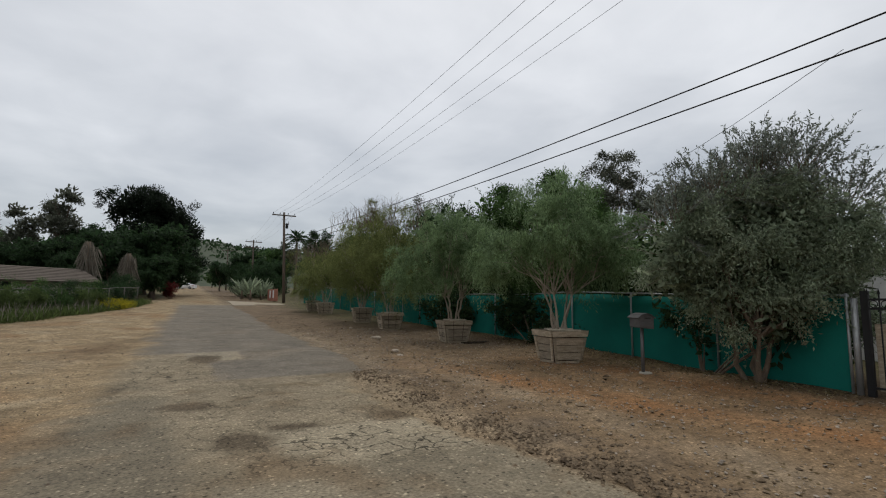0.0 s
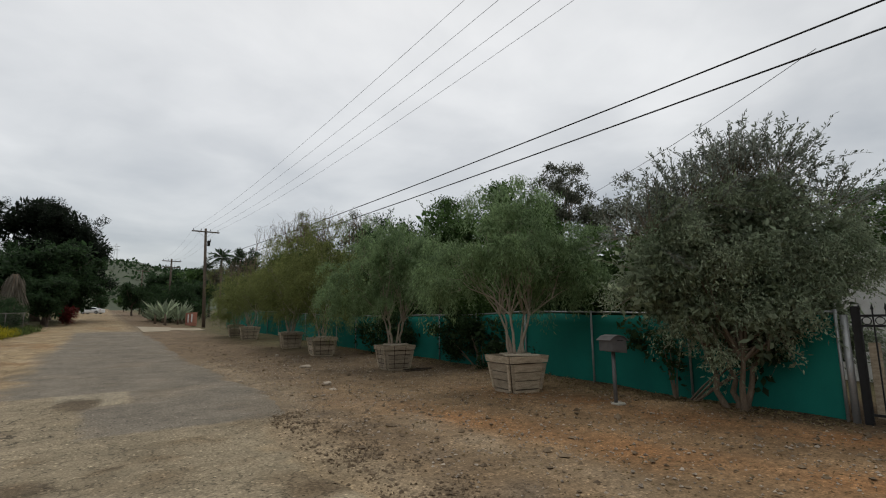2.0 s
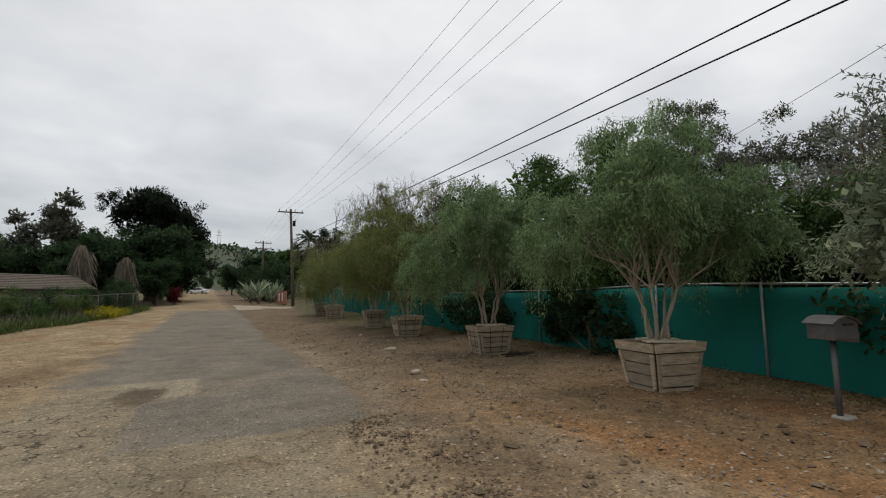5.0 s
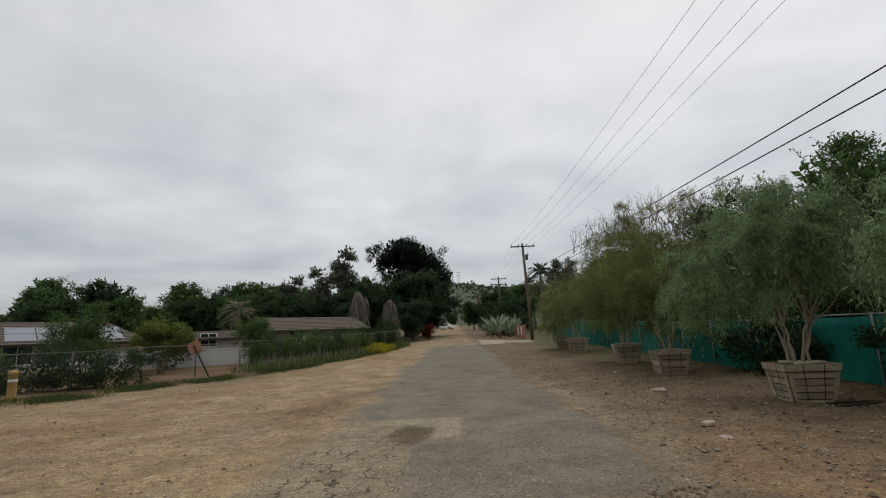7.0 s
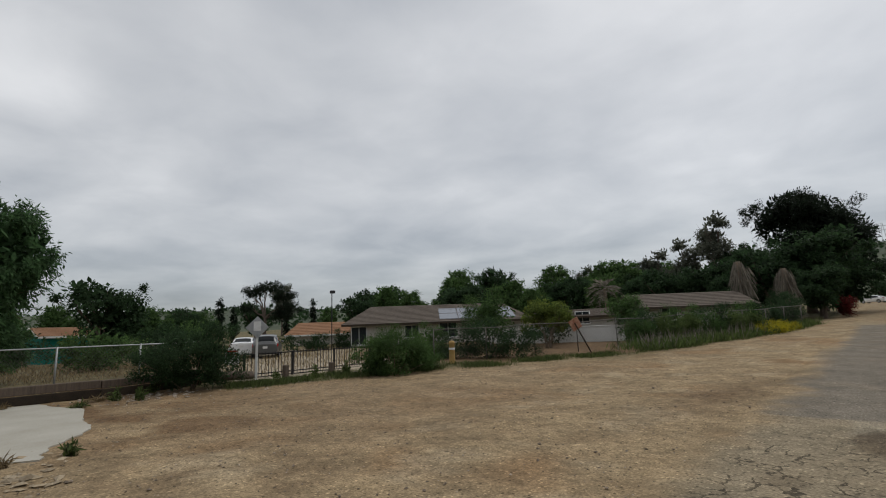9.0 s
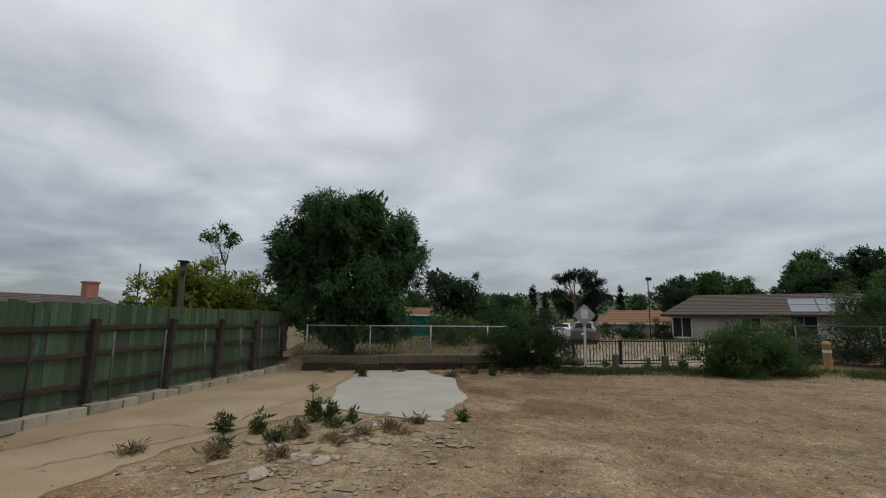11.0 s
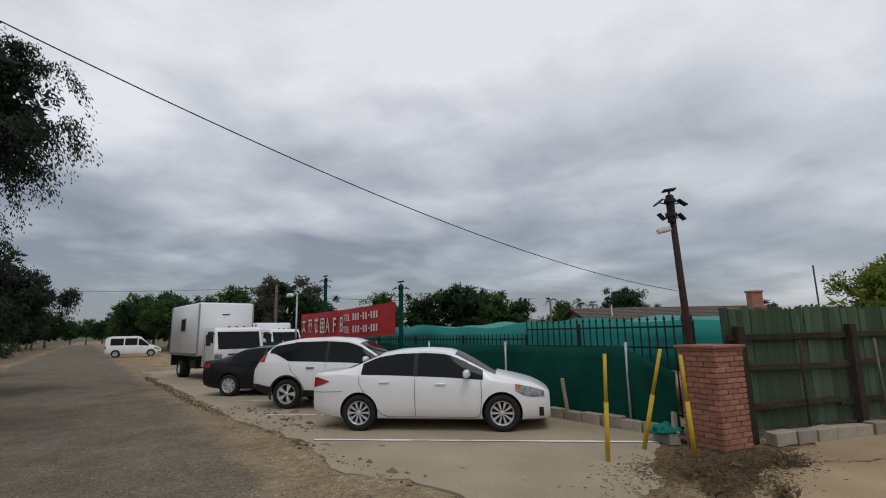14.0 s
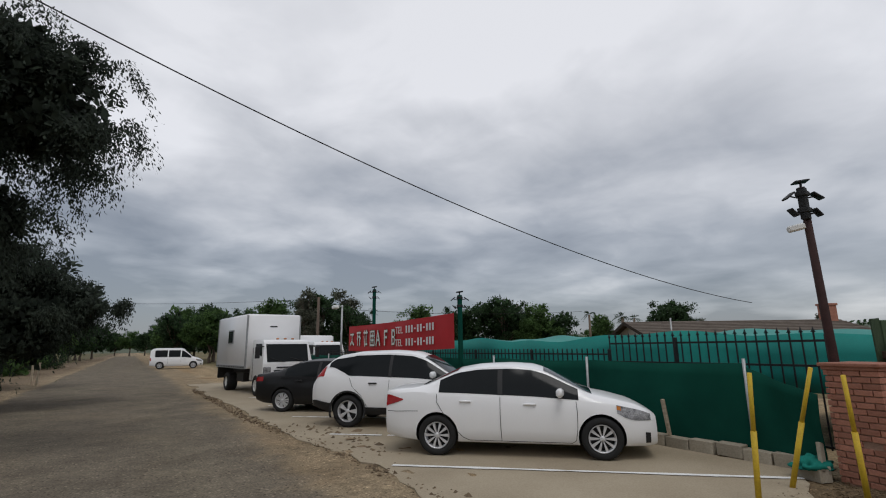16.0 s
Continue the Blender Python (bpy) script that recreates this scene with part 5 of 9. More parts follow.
def lamp_cluster(t, top):
    """Solar lamps fixed to the head of a post in two tiers, each with a tilted flap-like panel."""
    x, y, z = top
    part("solar_panel", boxes(((0.21, 0.11, 0.018), (x, y, z + 0.12), (10, 8, -33)), ((0.025, 0.025, 0.12), (x, y, z + 0.06))), M["trim"], t)
    part("sleeve", boxes(((0.10, 0.10, 0.46), (x, y, z - 0.20)), bevel=0.008), M["trim"], t)
    for k in range(4):
        a = 147 if k % 2 else -33
        c, q = math.cos(radians(a)), math.sin(radians(a))
        zz, reach = (z - 0.09, 0.20) if k < 2 else (z - 0.33, 0.17)
        part("lamp_arm", tube(bmesh.new(), [(x, y, zz - 0.04), (x + reach * c, y + reach * q, zz)], 0.011, 6), M["trim"], t)
        tilt = (38, 34, -48, 50)[k]
        part("lamp_head", boxes(((0.17 if k < 2 else 0.14, 0.11, 0.024), (x + reach * c, y + reach * q, zz), (0, tilt, a)), bevel=0.005), M["trim"], t)
    for dz in (-0.06, -0.30):
        part("junction_box", boxes(((0.14, 0.14, 0.07), (x, y, z + dz)), bevel=0.008), M["trim"], t)


t = thing("lamp_pole", (0, 0, 0), 0, "leaning rusty pole with solar lamps behind a brick pillar", "lamp pole")
part("pole", tube(bmesh.new(), [(-7.42, -1.86, -0.1), (-7.30, -1.84, 1.6), (-7.10, -1.81, 3.9)], [0.062, 0.058, 0.046], 10), M["rust"], t)
lamp_cluster(t, (-7.10, -1.81, 3.86))
part("security_camera", boxes(((0.22, 0.09, 0.09), (-7.02, -1.92, 3.32), (0, 12, -50)), bevel=0.02), M["white_paint"], t, "white security camera")

SCREEN = [(-7.42, -3.05), (-7.50, -6.2), (-7.46, -26.0)]
t = thing("green_screen_fence", (0, 0, 0), 0, "dark green screen cloth on steel posts behind parked cars", "fence")
part("screen", cloth_wall(SCREEN, lambda y: 1.26, 0.17, wave=0.02, seed=3), M["green_cloth"], t, "dark green screen cloth", smooth=True)
part("torn_screen", cloth_wall([(-7.42, -3.05), (-7.25, -2.5), (-7.15, -2.02)], lambda y: 1.26 - 0.32 * (y + 3.05), 0.12, wave=0.06, seed=5, step=0.08), M["green_cloth"], t, "sagging torn end of green cloth", smooth=True)
for y in (-3.05, -6.18, -9.3, -12.4, -15.6, -18.8, -22.0):
    part("post", tube(bmesh.new(), [(-7.38, y, -0.05), (-7.40, y, 1.50)], 0.026, 8), M["galv"], t)
t = thing("short_stake", (-7.22, -4.35, 0), 0, "short weathered stake beside a screen fence", "post")
part("stake", boxes(((0.07, 0.05, 0.80), (0, 0, 0.40), (4, 5, 10)), bevel=0.006), M["grey_wood"], t)
t = thing("cloth_heap", (-6.95, -2.15, 0.0), 0, "crumpled green cloth lying on concrete blocks", "cloth")
hb = bmesh.new()
bmesh.ops.create_icosphere(hb, subdivisions=4, radius=0.2)
for v in hb.verts:
    k = 1 + 0.35 * noise.noise(v.co * 9) + 0.25 * noise.noise(v.co * 21)
    v.co = Vector((v.co.x * 1.5 * k, v.co.y * k, max(0, v.co.z * 0.7 * k) + 0.14))
part("folds", hb, M["teal_cloth"], t, smooth=True)
part("loose_block", boxes(((0.39, 0.19, 0.19), (0.05, 0.0, 0.09), (0, 0, 70)), ((0.30, 0.05, 0.09), (-0.05, 0.1, 0.3), (30, 70, 20)), bevel=0.006), M["block"], t)


def iron_rail(name, x, ya, yb, z0, z1, step, spear, label):
    t = thing(name, (x, 0, 0), 0, label, "railing")
    n = int(abs(yb - ya) / step)
    bm0 = bmesh.new()
    box(bm0, (0.02, 0.02, z1 - z0), (0, 0, (z0 + z1) / 2))
    if spear:
        lathe(bm0, [(0.005, -0.02), (0.024, 0.02), (0.012, 0.06), (0.001, 0.10)], 6, pose(0, 0, z1))
        box(bm0, (0.02, 0.06, 0.012), (0, 0, z1 + 0.015))
    me = bpy.data.meshes.new("bar")
    bm0.to_mesh(me), bm0.free()
    me.materials.append(M["black_iron"])
    for k in range(n + 1):
        ob = new("bar", me)
        ob.parent = t
        ob.matrix_basis = pose(0, ya + (yb - ya) * k / n, 0)
    for z in (z0 + 0.04, z1 - 0.12, z1 - 0.14 - 0.35):
        part("rail", boxes(((0.035, abs(yb - ya), 0.035), (0, (ya + yb) / 2, z))), M["black_iron"], t)
    for k in range(int(abs(yb - ya) / 2.4) + 1):
        part("post", boxes(((0.06, 0.06, z1 - 0.02), (0, ya + (yb - ya) * min(1, k * 2.4 / abs(yb - ya)), (z1 - 0.02) / 2)), bevel=0.006), M["black_iron"], t)


iron_rail("iron_railing", -7.95, -2.1, -6.0, 0.2, 1.88, 0.16, True, "black iron railing with spear tips behind screen cloth")
iron_rail("low_railing", -7.92, -6.0, -24.0, 0.2, 1.66, 0.15, False, "plain black iron railing behind screen cloth")


def tarp(name, ya, yb, x0, x1, z_front, z_back, label, seed):
    ny, nx = 70, 14
    V = []
    for j in range(ny + 1):
        y = ya + (yb - ya) * j / ny
        for i in range(nx + 1):
            f = i / nx
            if i < 4:
                x, z = x0 - 0.03 * i, 0.9 + (z_front - 0.9) * i / 3
            else:
                g = (i - 3) / (nx - 3)
                x, z = x0 - 0.09 + (x1 - x0) * g, z_front + (z_back - z_front) * g - 0.12 * math.sin(math.pi * g)
            z += 0.07 * math.sin(y * 0.9 + seed) * (i > 1) + 0.035 * math.sin(y * 2.7 + i * 0.8) * (i > 1)
            x += 0.05 * math.sin(y * 2.1 + i * 0.5)
            V.append((x, y, z))
    F = [(j * (nx + 1) + i, j * (nx + 1) + i + 1, (j + 1) * (nx + 1) + i + 1, (j + 1) * (nx + 1) + i) for j in range(ny) for i in range(nx)]
    t = thing(name, (0, 0, 0), 0, label, "tarp")
    ob = part("sheet", (V, F), M["teal_tarp"], t, smooth=True)
    mod = ob.modifiers.new("thickness", "SOLIDIFY")
    mod.thickness = 0.01
    for y in np.linspace(ya, yb, 6):
        part("prop", tube(bmesh.new(), [(x0 - 0.3, float(y), 0), (x0 - 0.3, float(y), z_front - 0.15)], 0.03, 6), M["galv"], t)


tarp("shade_tarp", -0.9, -17.0, -9.0, -13.5, 1.92, 2.02, "bright teal shade tarp stretched over a yard", 0.4)


def banner():
    t = thing("banner", (0, 0, 0), 0, "long red vinyl banner with white lettering tied to posts", "banner")
    a, b = Vector((-7.33, -11.05, 0)), Vector((-7.05, -18.6, 0))
    nx, nz = 60, 8
    V, F = [], []
    for side in (0, 1):
        for i in range(nx + 1):
            f = i / nx
            p = a.lerp(b, f)
            top, bot = 2.73 - 0.10 * f - 0.04 * math.sin(math.pi * f), 1.69 - 0.06 * f - 0.05 * math.sin(math.pi * f)
            for j in range(nz + 1):
                g = j / nz
                V.append((p.x + side * -0.008 + 0.02 * math.sin(f * 19 + g * 2) * math.sin(math.pi * f), p.y, bot + (top - bot) * g))
    n = (nx + 1) * (nz + 1)
    for s in (0, 1):
        for i in range(nx):
            for j in range(nz):
                k = s * n + i * (nz + 1) + j
                q = (k, k + nz + 1, k + nz + 2, k + 1)
                F.append(q if s else q[::-1])
    part("cloth", (V, F), M["red_cloth"], t, smooth=True)

    def at(f, g):
        p = a.lerp(b, f)
        top, bot = 2.73 - 0.10 * f - 0.04 * math.sin(math.pi * f), 1.69 - 0.06 * f - 0.05 * math.sin(math.pi * f)
        return Vector((p.x + 0.035 + 0.02 * math.sin(f * 19 + g * 2) * math.sin(math.pi * f), p.y, bot + (top - bot) * g))

    def bar(f, g, w, h, m, d=0.0, tilt=0):
        p = at(f, g)
        part("lettering", boxes(((0.006, w, h), (p.x + d, p.y, p.z), (tilt, 0, 0))), M[m], t)

    # plain strokes for the sign's name, white with a green edge; each stroke is (across, up, length, height, tilt) in parts of a sign
    cross = [(0, 0.30, 0.9, 0.12, 0), (0, 0.02, 0.12, 0.5, 0), (-0.22, -0.28, 0.6, 0.12, 40), (0.22, -0.28, 0.6, 0.12, -40)]
    combs = [(0, 0.40, 1.0, 0.11, 0), (-0.25, -0.05, 0.11, 0.8, 0), (0.25, -0.05, 0.11, 0.8, 0), (-0.2, 0.08, 0.5, 0.10, 30), (0.25, 0.08, 0.5, 0.10, -25)]
    grass = [(0, 0.38, 1.0, 0.11, 0), (-0.22, 0.40, 0.11, 0.26, 0), (0.22, 0.40, 0.11, 0.26, 0), (-0.22, -0.15, 0.11, 0.7, 12), (0.2, -0.1, 0.11, 0.6, 0), (0.22, -0.36, 0.5, 0.11, 0)]
    boxed = [(0, 0.42, 1.0, 0.11, 0), (0, -0.42, 1.0, 0.11, 0), (-0.44, 0, 0.11, 0.9, 0), (0.44, 0, 0.11, 0.9, 0), (0, 0.15, 0.6, 0.11, 0), (0, -0.12, 0.6, 0.11, 0), (0, 0, 0.11, 0.6, 0)]
    peak = [(-0.18, 0, 0.15, 0.95, -16), (0.18, 0, 0.15, 0.95, 16), (0, -0.12, 0.45, 0.12, 0)]
    flag = [(-0.22, 0, 0.15, 0.9, 0), (0.05, 0.38, 0.6, 0.14, 0), (0.0, 0.02, 0.45, 0.13, 0)]
    loops = [(-0.22, 0, 0.15, 0.9, 0), (0.02, 0.38, 0.45, 0.13, 0), (0.02, 0.0, 0.45, 0.13, 0), (0.02, -0.38, 0.45, 0.13, 0), (0.26, 0.2, 0.13, 0.3, 0), (0.28, -0.2, 0.13, 0.3, 0)]
    for c, strokes in enumerate((cross, combs, grass, boxed, peak, flag, loops)):
        f = 0.945 - c * 0.083 if c < 4 else 0.635 - (c - 4) * 0.075
        for layer, (m, grow, d) in enumerate((("green_paint", 0.035, 0.004), ("white_paint", 0.0, 0.010))):
            for dx, dz, w, h, tilt in strokes:
                bar(f - dx * 0.052, 0.48 + dz * 0.60, w * 0.40 + grow, h * 0.62 + grow, m, d, tilt)
    for row, g in ((0, 0.70), (1, 0.28)):
        p = at(0.425, g)
        c = bpy.data.curves.new("lettering", "FONT")
        c.body, c.size, c.extrude, c.align_x = "TEL", 0.34, 0.004, "CENTER"
        c.materials.append(M["white_paint"])
        o = new("lettering", c)
        o.parent = t
        o.matrix_basis = pose(p.x + 0.012, p.y, p.z - 0.12, 90, 0, 90)
        for k in range(10):
            bar(0.355 - k * 0.0235, g, 0.10, 0.24 if k not in (3, 6) else 0.05, "white_paint", 0.006)


banner()


def lamp_mast(x, y, top, label, m="green_cloth"):
    t = thing("lamp_mast", (x, y, 0), 0, label, "lamp pole", "lamp masts")
    part("mast", boxes(((0.11, 0.11, top), (0, 0, top / 2)), bevel=0.008), M[m], t)
    lamp_cluster(t, (0, 0, top - 0.02))


lamp_mast(-7.45, -10.9, 3.25, "green square mast with solar lamps beside a banner")
lamp_mast(-7.55, -17.2, 4.1, "green square mast with solar lamps behind a banner")
t = thing("street_lamp", (-8.2, -22.5, 0), 0, "grey lamp post with a flood lamp", "lamp pole")
part("mast", tube(bmesh.new(), [(0, 0, 0), (0, 0, 3.9)], 0.05, 8), M["galv"], t)
part("arm", tube(bmesh.new(), [(0, 0, 3.8), (0.35, 0.2, 3.85)], 0.03, 6), M["galv"], t)
part("lamp_head", boxes(((0.35, 0.22, 0.16), (0.45, 0.25, 3.75), (15, 0, 30)), bevel=0.03), M["white_paint"], t)
t = thing("cable_pole", (-9.6, -30.5, 0), 0, "slim dark pole that carries overhead wires", "utility pole")
part("pole", tube(bmesh.new(), [(0, 0, -0.1), (0, 0, 5.1)], [0.12, 0.09], 8), M["pole_wood"], t)
cable("overhead_wire", bend((-9.6, -30.5, 5.0), (9.0, -62.0, 7.0), 0.4, 20), 0.012, "thin overhead wire across the road", "overhead wires")
cable("overhead_wire", bend((-9.6, -30.5, 4.4), (-30.0, -26.0, 4.4), 0.3, 12), 0.012, "thin overhead wire behind a yard", "overhead wires")
cable("overhead_wire", bend((9.0, -7.85, 9.38), (-19.5, -8.34, 3.26), 1.22, 40), 0.012, "black wire sloping from a pole to a roof", "overhead wires")

house("back_house", (-27.6, -13.3, -0.4), -33, (11.0, 8.0), 2.2, 1.15, "stucco", "brown_roof", "low house with a brown shingle roof and brick chimney", [], 0.5, chimney=(-5.3, 0.3, 1.9))
t = thing("vent_pipe", (-23.0, -14.0, 0), 0, "thin pale vent pipe above a roof", "pipe")
part("pipe", tube(bmesh.new(), [(0, 0, 0), (0, 0, 3.05)], 0.04, 8), M["galv"], t)

# chain-link fence on its low wall
CL = [(-17.25, 3.1), (-17.0, 5.2), (-17.0, 8.4), (-17.1, 11.6)]


def chain_link(name, line, z0, z1, label, cell=0.11, posts=2.2, wire=0.0022, lean=0.0, tube_m="galv", framed=True):
    t = thing(name, (0, 0, 0), 0, label, "fence", "wire fences")
    P = along(line, 0.05)
    n = len(P)
    V, F = [], []
    H = z1 - z0
    length = n * 0.05

    def at(d, z):
        k = min(max(d / 0.05, 0), n - 1.001)
        i = int(k)
        f = k - i
        x, y = P[i][0] * (1 - f) + P[i + 1][0] * f, P[i][1] * (1 - f) + P[i + 1][1] * f
        return Vector((x, y, gz(x, y) * (1 if z0 < 0.3 else 0) + z))

    for s in (1, -1):
        m = int((length + H) / cell)
        for k in range(m):
            d0 = k * cell - (H if s > 0 else 0)
            a, b = (d0, z0), (d0 + s * H, z1)
            if s < 0:
                a, b = (k * cell, z0), (k * cell - H, z1)
            t0, t1 = 0.0, 1.0
            da, db = a[0], b[0]
            if max(da, db) < 0 or min(da, db) > length - 0.06:
                continue
            for lim in (0.0, length - 0.06):
                if (da - lim) * (db - lim) < 0:
                    tt = (lim - da) / (db - da)
                    inside_a = (da >= 0 and da <= length - 0.06)
                    if inside_a:
                        t1 = min(t1, tt)
                    else:
                        t0 = max(t0, tt)
            p, q = at(da + (db - da) * t0, a[1] + (b[1] - a[1]) * t0), at(da + (db - da) * t1, a[1] + (b[1] - a[1]) * t1)
            i = len(V)
            up = Vector((0, 0, wire))
            dx = Vector((wire, wire, 0))
            V += [p + up, p - up + dx, p - up - dx, q + up, q - up + dx, q - up - dx]
            F += [(i, i + 1, i + 4, i + 3), (i + 1, i + 2, i + 5, i + 4), (i + 2, i, i + 3, i + 5)]
    part("wire_mesh", ([tuple(v) for v in V], F), M["wire_rust"], t, "dull galvanised wire mesh")
    if not framed:
        return t
    part("top_rail", tube(bmesh.new(), [at(d, z1) for d in np.arange(0, length - 0.05, 0.5)] + [at(length - 0.06, z1)], 0.021, 6), M[tube_m], t)
    for d in np.arange(0, length, posts):
        p = at(d, 0)
        part("post", tube(bmesh.new(), [(p.x, p.y, p.z + (z0 - 0.3 if z0 > 0.3 else -0.1)), (p.x - lean, p.y - lean, p.z + z1 + 0.03)], 0.028, 8), M[tube_m], t)
    return t


chain_link("chain_link_fence", CL, 0.56, 1.55, "sagging chain-link fence above a low timber wall")
ma, mb = WF0 + WNRM * 0.25 + WDIR * 0.4, WF1 + WNRM * 0.25
chain_link("wire_netting", [(ma.x, ma.y), (mb.x, mb.y)], 0.2, 1.46, "old wire netting in front of a green board fence", cell=0.10, wire=0.0011, framed=False)
t = thing("low_wall", (0, 0, 0), 0, "low weathered timber sleeper wall under a wire fence", "wall")
for k, ((x0, y0), (x1, y1)) in enumerate(zip([(-16.95, 3.0), (-16.8, 5.6), (-16.85, 8.6)], [(-16.8, 5.6), (-16.85, 8.6), (-16.95, 11.6)])):
    a = math.degrees(math.atan2(y1 - y0, x1 - x0))
    for z, h in ((0.13, 0.24), (0.40, 0.24)):
        part("sleeper", boxes(((math.hypot(x1 - x0, y1 - y0) - 0.02, 0.2, h), ((x0 + x1) / 2 + 0.02 * k, (y0 + y1) / 2, z + 0.01 * k), (0, 1.0 - k, a)), bevel=0.015), M["rail_wood"] if z < 0.3 else M["pole_wood"], t)

ASH = [(0, -0.4, 4.7, 1.9, 2.0, 1.85), (0.4, 1.5, 4.0, 1.6, 1.4, 1.6), (0.3, -2.1, 3.9, 1.4, 1.15, 1.45), (0.6, 0.2, 2.6, 1.9, 2.5, 1.4), (0.3, 0.4, 1.4, 1.6, 2.0, 1.0), (0.4, 0.6, 5.6, 0.9, 0.8, 0.7)]
ash = tree("ash_tree", (-19.2, 4.6, 0.4), ASH, "leaf_ash", 1500, 46, 0.12, (0.20, 0.055), 0.2, 1.2, 4, "bark", seed=9, label="large dark leafy tree behind a wire fence", hang=0.3, droop=0.4, shell=0.45, sat=6, lump=0.30, fill=14)
sprays(ash, ASH[:4], 110, 0.55, (0.20, 0.055), "leaf_ash", 57, up=0.5, per=14)
shrub("yellow_bush", (-18.4, -0.6, 0), [(0, 0, 2.6, 1.8, 1.6, 1.15), (1.3, -0.8, 2.4, 1.4, 1.3, 0.95), (-0.6, 1.2, 2.5, 1.4, 1.3, 1.05), (0, 0, 1.2, 1.9, 1.6, 1.1)], "leaf_yellow", 700, 46, 0.14, (0.12, 0.05), 41, "yellow-green bush rising above a green fence")
tree("sapling", (-19.4, -0.2, 0), [(0, -0.3, 5.0, 0.55, 0.7, 0.3), (0.2, 0.3, 4.5, 0.35, 0.4, 0.25)], "leaf_mid", 34, 16, 0.10, (0.18, 0.07), 0.04, 3.8, 1, "bark", seed=42, label="slim young tree above a green fence", twigs=8, dense=False)
t = thing("post_lamp", (-14.0, -0.15, 0), 0, "grey timber lamp post behind a green fence", "lamp pole")
part("post", boxes(((0.13, 0.13, 3.2), (0, 0, 1.6)), bevel=0.01), M["pole_wood"], t)
part("lantern", boxes(((0.26, 0.26, 0.04), (0, 0, 3.32)), ((0.14, 0.14, 0.14), (0, 0, 3.25)), bevel=0.01), M["trim"], t)
part("side_lamp", boxes(((0.16, 0.1, 0.12), (0.12, 0.05, 3.0), (0, 0, 20)), bevel=0.01), M["trim"], t)
t = thing("thin_mast", (-24.0, -4.8, 0), 0, "thin dark antenna mast above a roof", "antenna")
part("mast", tube(bmesh.new(), [(0, 0, 0), (0, 0, 4.2)], 0.03, 6), M["trim"], t)

# parking strip: concrete, sand-covered slab, painted lines
patch("parking_apron", [(-2.55, -3.6), (-2.95, -2.0), (-3.7, -1.0), (-4.9, -1.1), (-6.2, -1.9), (-7.4, -2.6), (-7.55, -28.0), (-2.0, -28.0), (-2.15, -15.0)], 0.016, M["concrete_old"], "pale worn concrete parking strip with sandy dust", jag=0.14)
patch("sandy_slab", [(-6.9, -1.0), (-7.5, -1.15), (-17.2, 2.3), (-17.0, 6.2), (-9.4, 3.8), (-8.6, 2.9), (-7.6, 2.2), (-5.8, 1.5), (-4.7, 0.9), (-4.9, 0.1), (-5.8, -0.3)], 0.018, M["sand_slab"], "sand-covered old concrete slab", jag=0.2, seed=6)
patch("bare_slab", [(-7.95, 6.0), (-8.7, 4.9), (-9.5, 3.85), (-12.4, 4.15), (-16.7, 5.0), (-16.3, 7.1), (-14.0, 7.75), (-11.0, 7.05)], 0.026, M["concrete"], "pale bare concrete slab with broken edges", jag=0.1, seed=7)
for k, (x, y, ln) in enumerate(((-2.75, -5.97, 5.5), (-2.9, -9.1, 3.2), (-3.0, -12.2, 3.2), (-3.1, -15.2, 3.2), (-3.1, -18.2, 3.2))):
    t = thing("parking_line", (0, 0, 0), 0, "worn white painted parking line", "road marking", "parking lines", "structure")
    c, s = math.cos(radians(136.5)), math.sin(radians(136.5))
    bm = bmesh.new()
    n = 26
    rng = np.random.default_rng(k)
    g = []
    for i in range(n + 1):
        d = ln * i / n
        w = 0.045 * (1 + 0.25 * rng.normal())
        g.append([bm.verts.new((x + c * d - s * w * q, y + s * d + c * w * q, 0.027)) for q in (-1, 1)])
    for i in range(n):
        if rng.uniform() > 0.08:
            bm.faces.new((g[i][0], g[i + 1][0], g[i + 1][1], g[i][1]))
    bmesh.ops.recalc_face_normals(bm, faces=bm.faces)
    part("line", bm, M["white_paint"], t)


# ---- the far verge: bushes, railing, signs, houses, woods and hills ----
shrub("round_bush", (-15.7, 10.8, 0.1), [(0, 0, 1.05, 1.3, 1.45, 1.1), (0.3, 0.7, 0.8, 1.0, 1.0, 0.85), (-0.2, -0.7, 0.85, 1.0, 1.0, 0.9)], "leaf_dark", 700, 44, 0.10, (0.06, 0.028), 51, "dense dark green round bush beside a road sign", group="roadside bushes")
shrub("round_bush", (-13.1, 17.3, 0), [(0, 0, 0.85, 1.2, 1.3, 1.0), (0.3, 1.0, 0.65, 0.9, 1.0, 0.75), (-0.4, -0.7, 0.7, 0.9, 0.9, 0.8)], "leaf_mid", 640, 40, 0.11, (0.07, 0.03), 52, "mid-green leafy bush beside a sandy verge", group="roadside bushes")
shrub("round_bush", (-13.6, 24.0, 0), [(0, 0, 1.1, 1.6, 1.4, 1.25), (1.5, 0.6, 0.9, 1.2, 1.2, 1.05), (-1.4, -0.4, 1.0, 1.2, 1.2, 1.1)], "leaf_dark", 640, 38, 0.12, (0.07, 0.03), 53, "wide dark bush in front of a wire fence", group="roadside bushes")
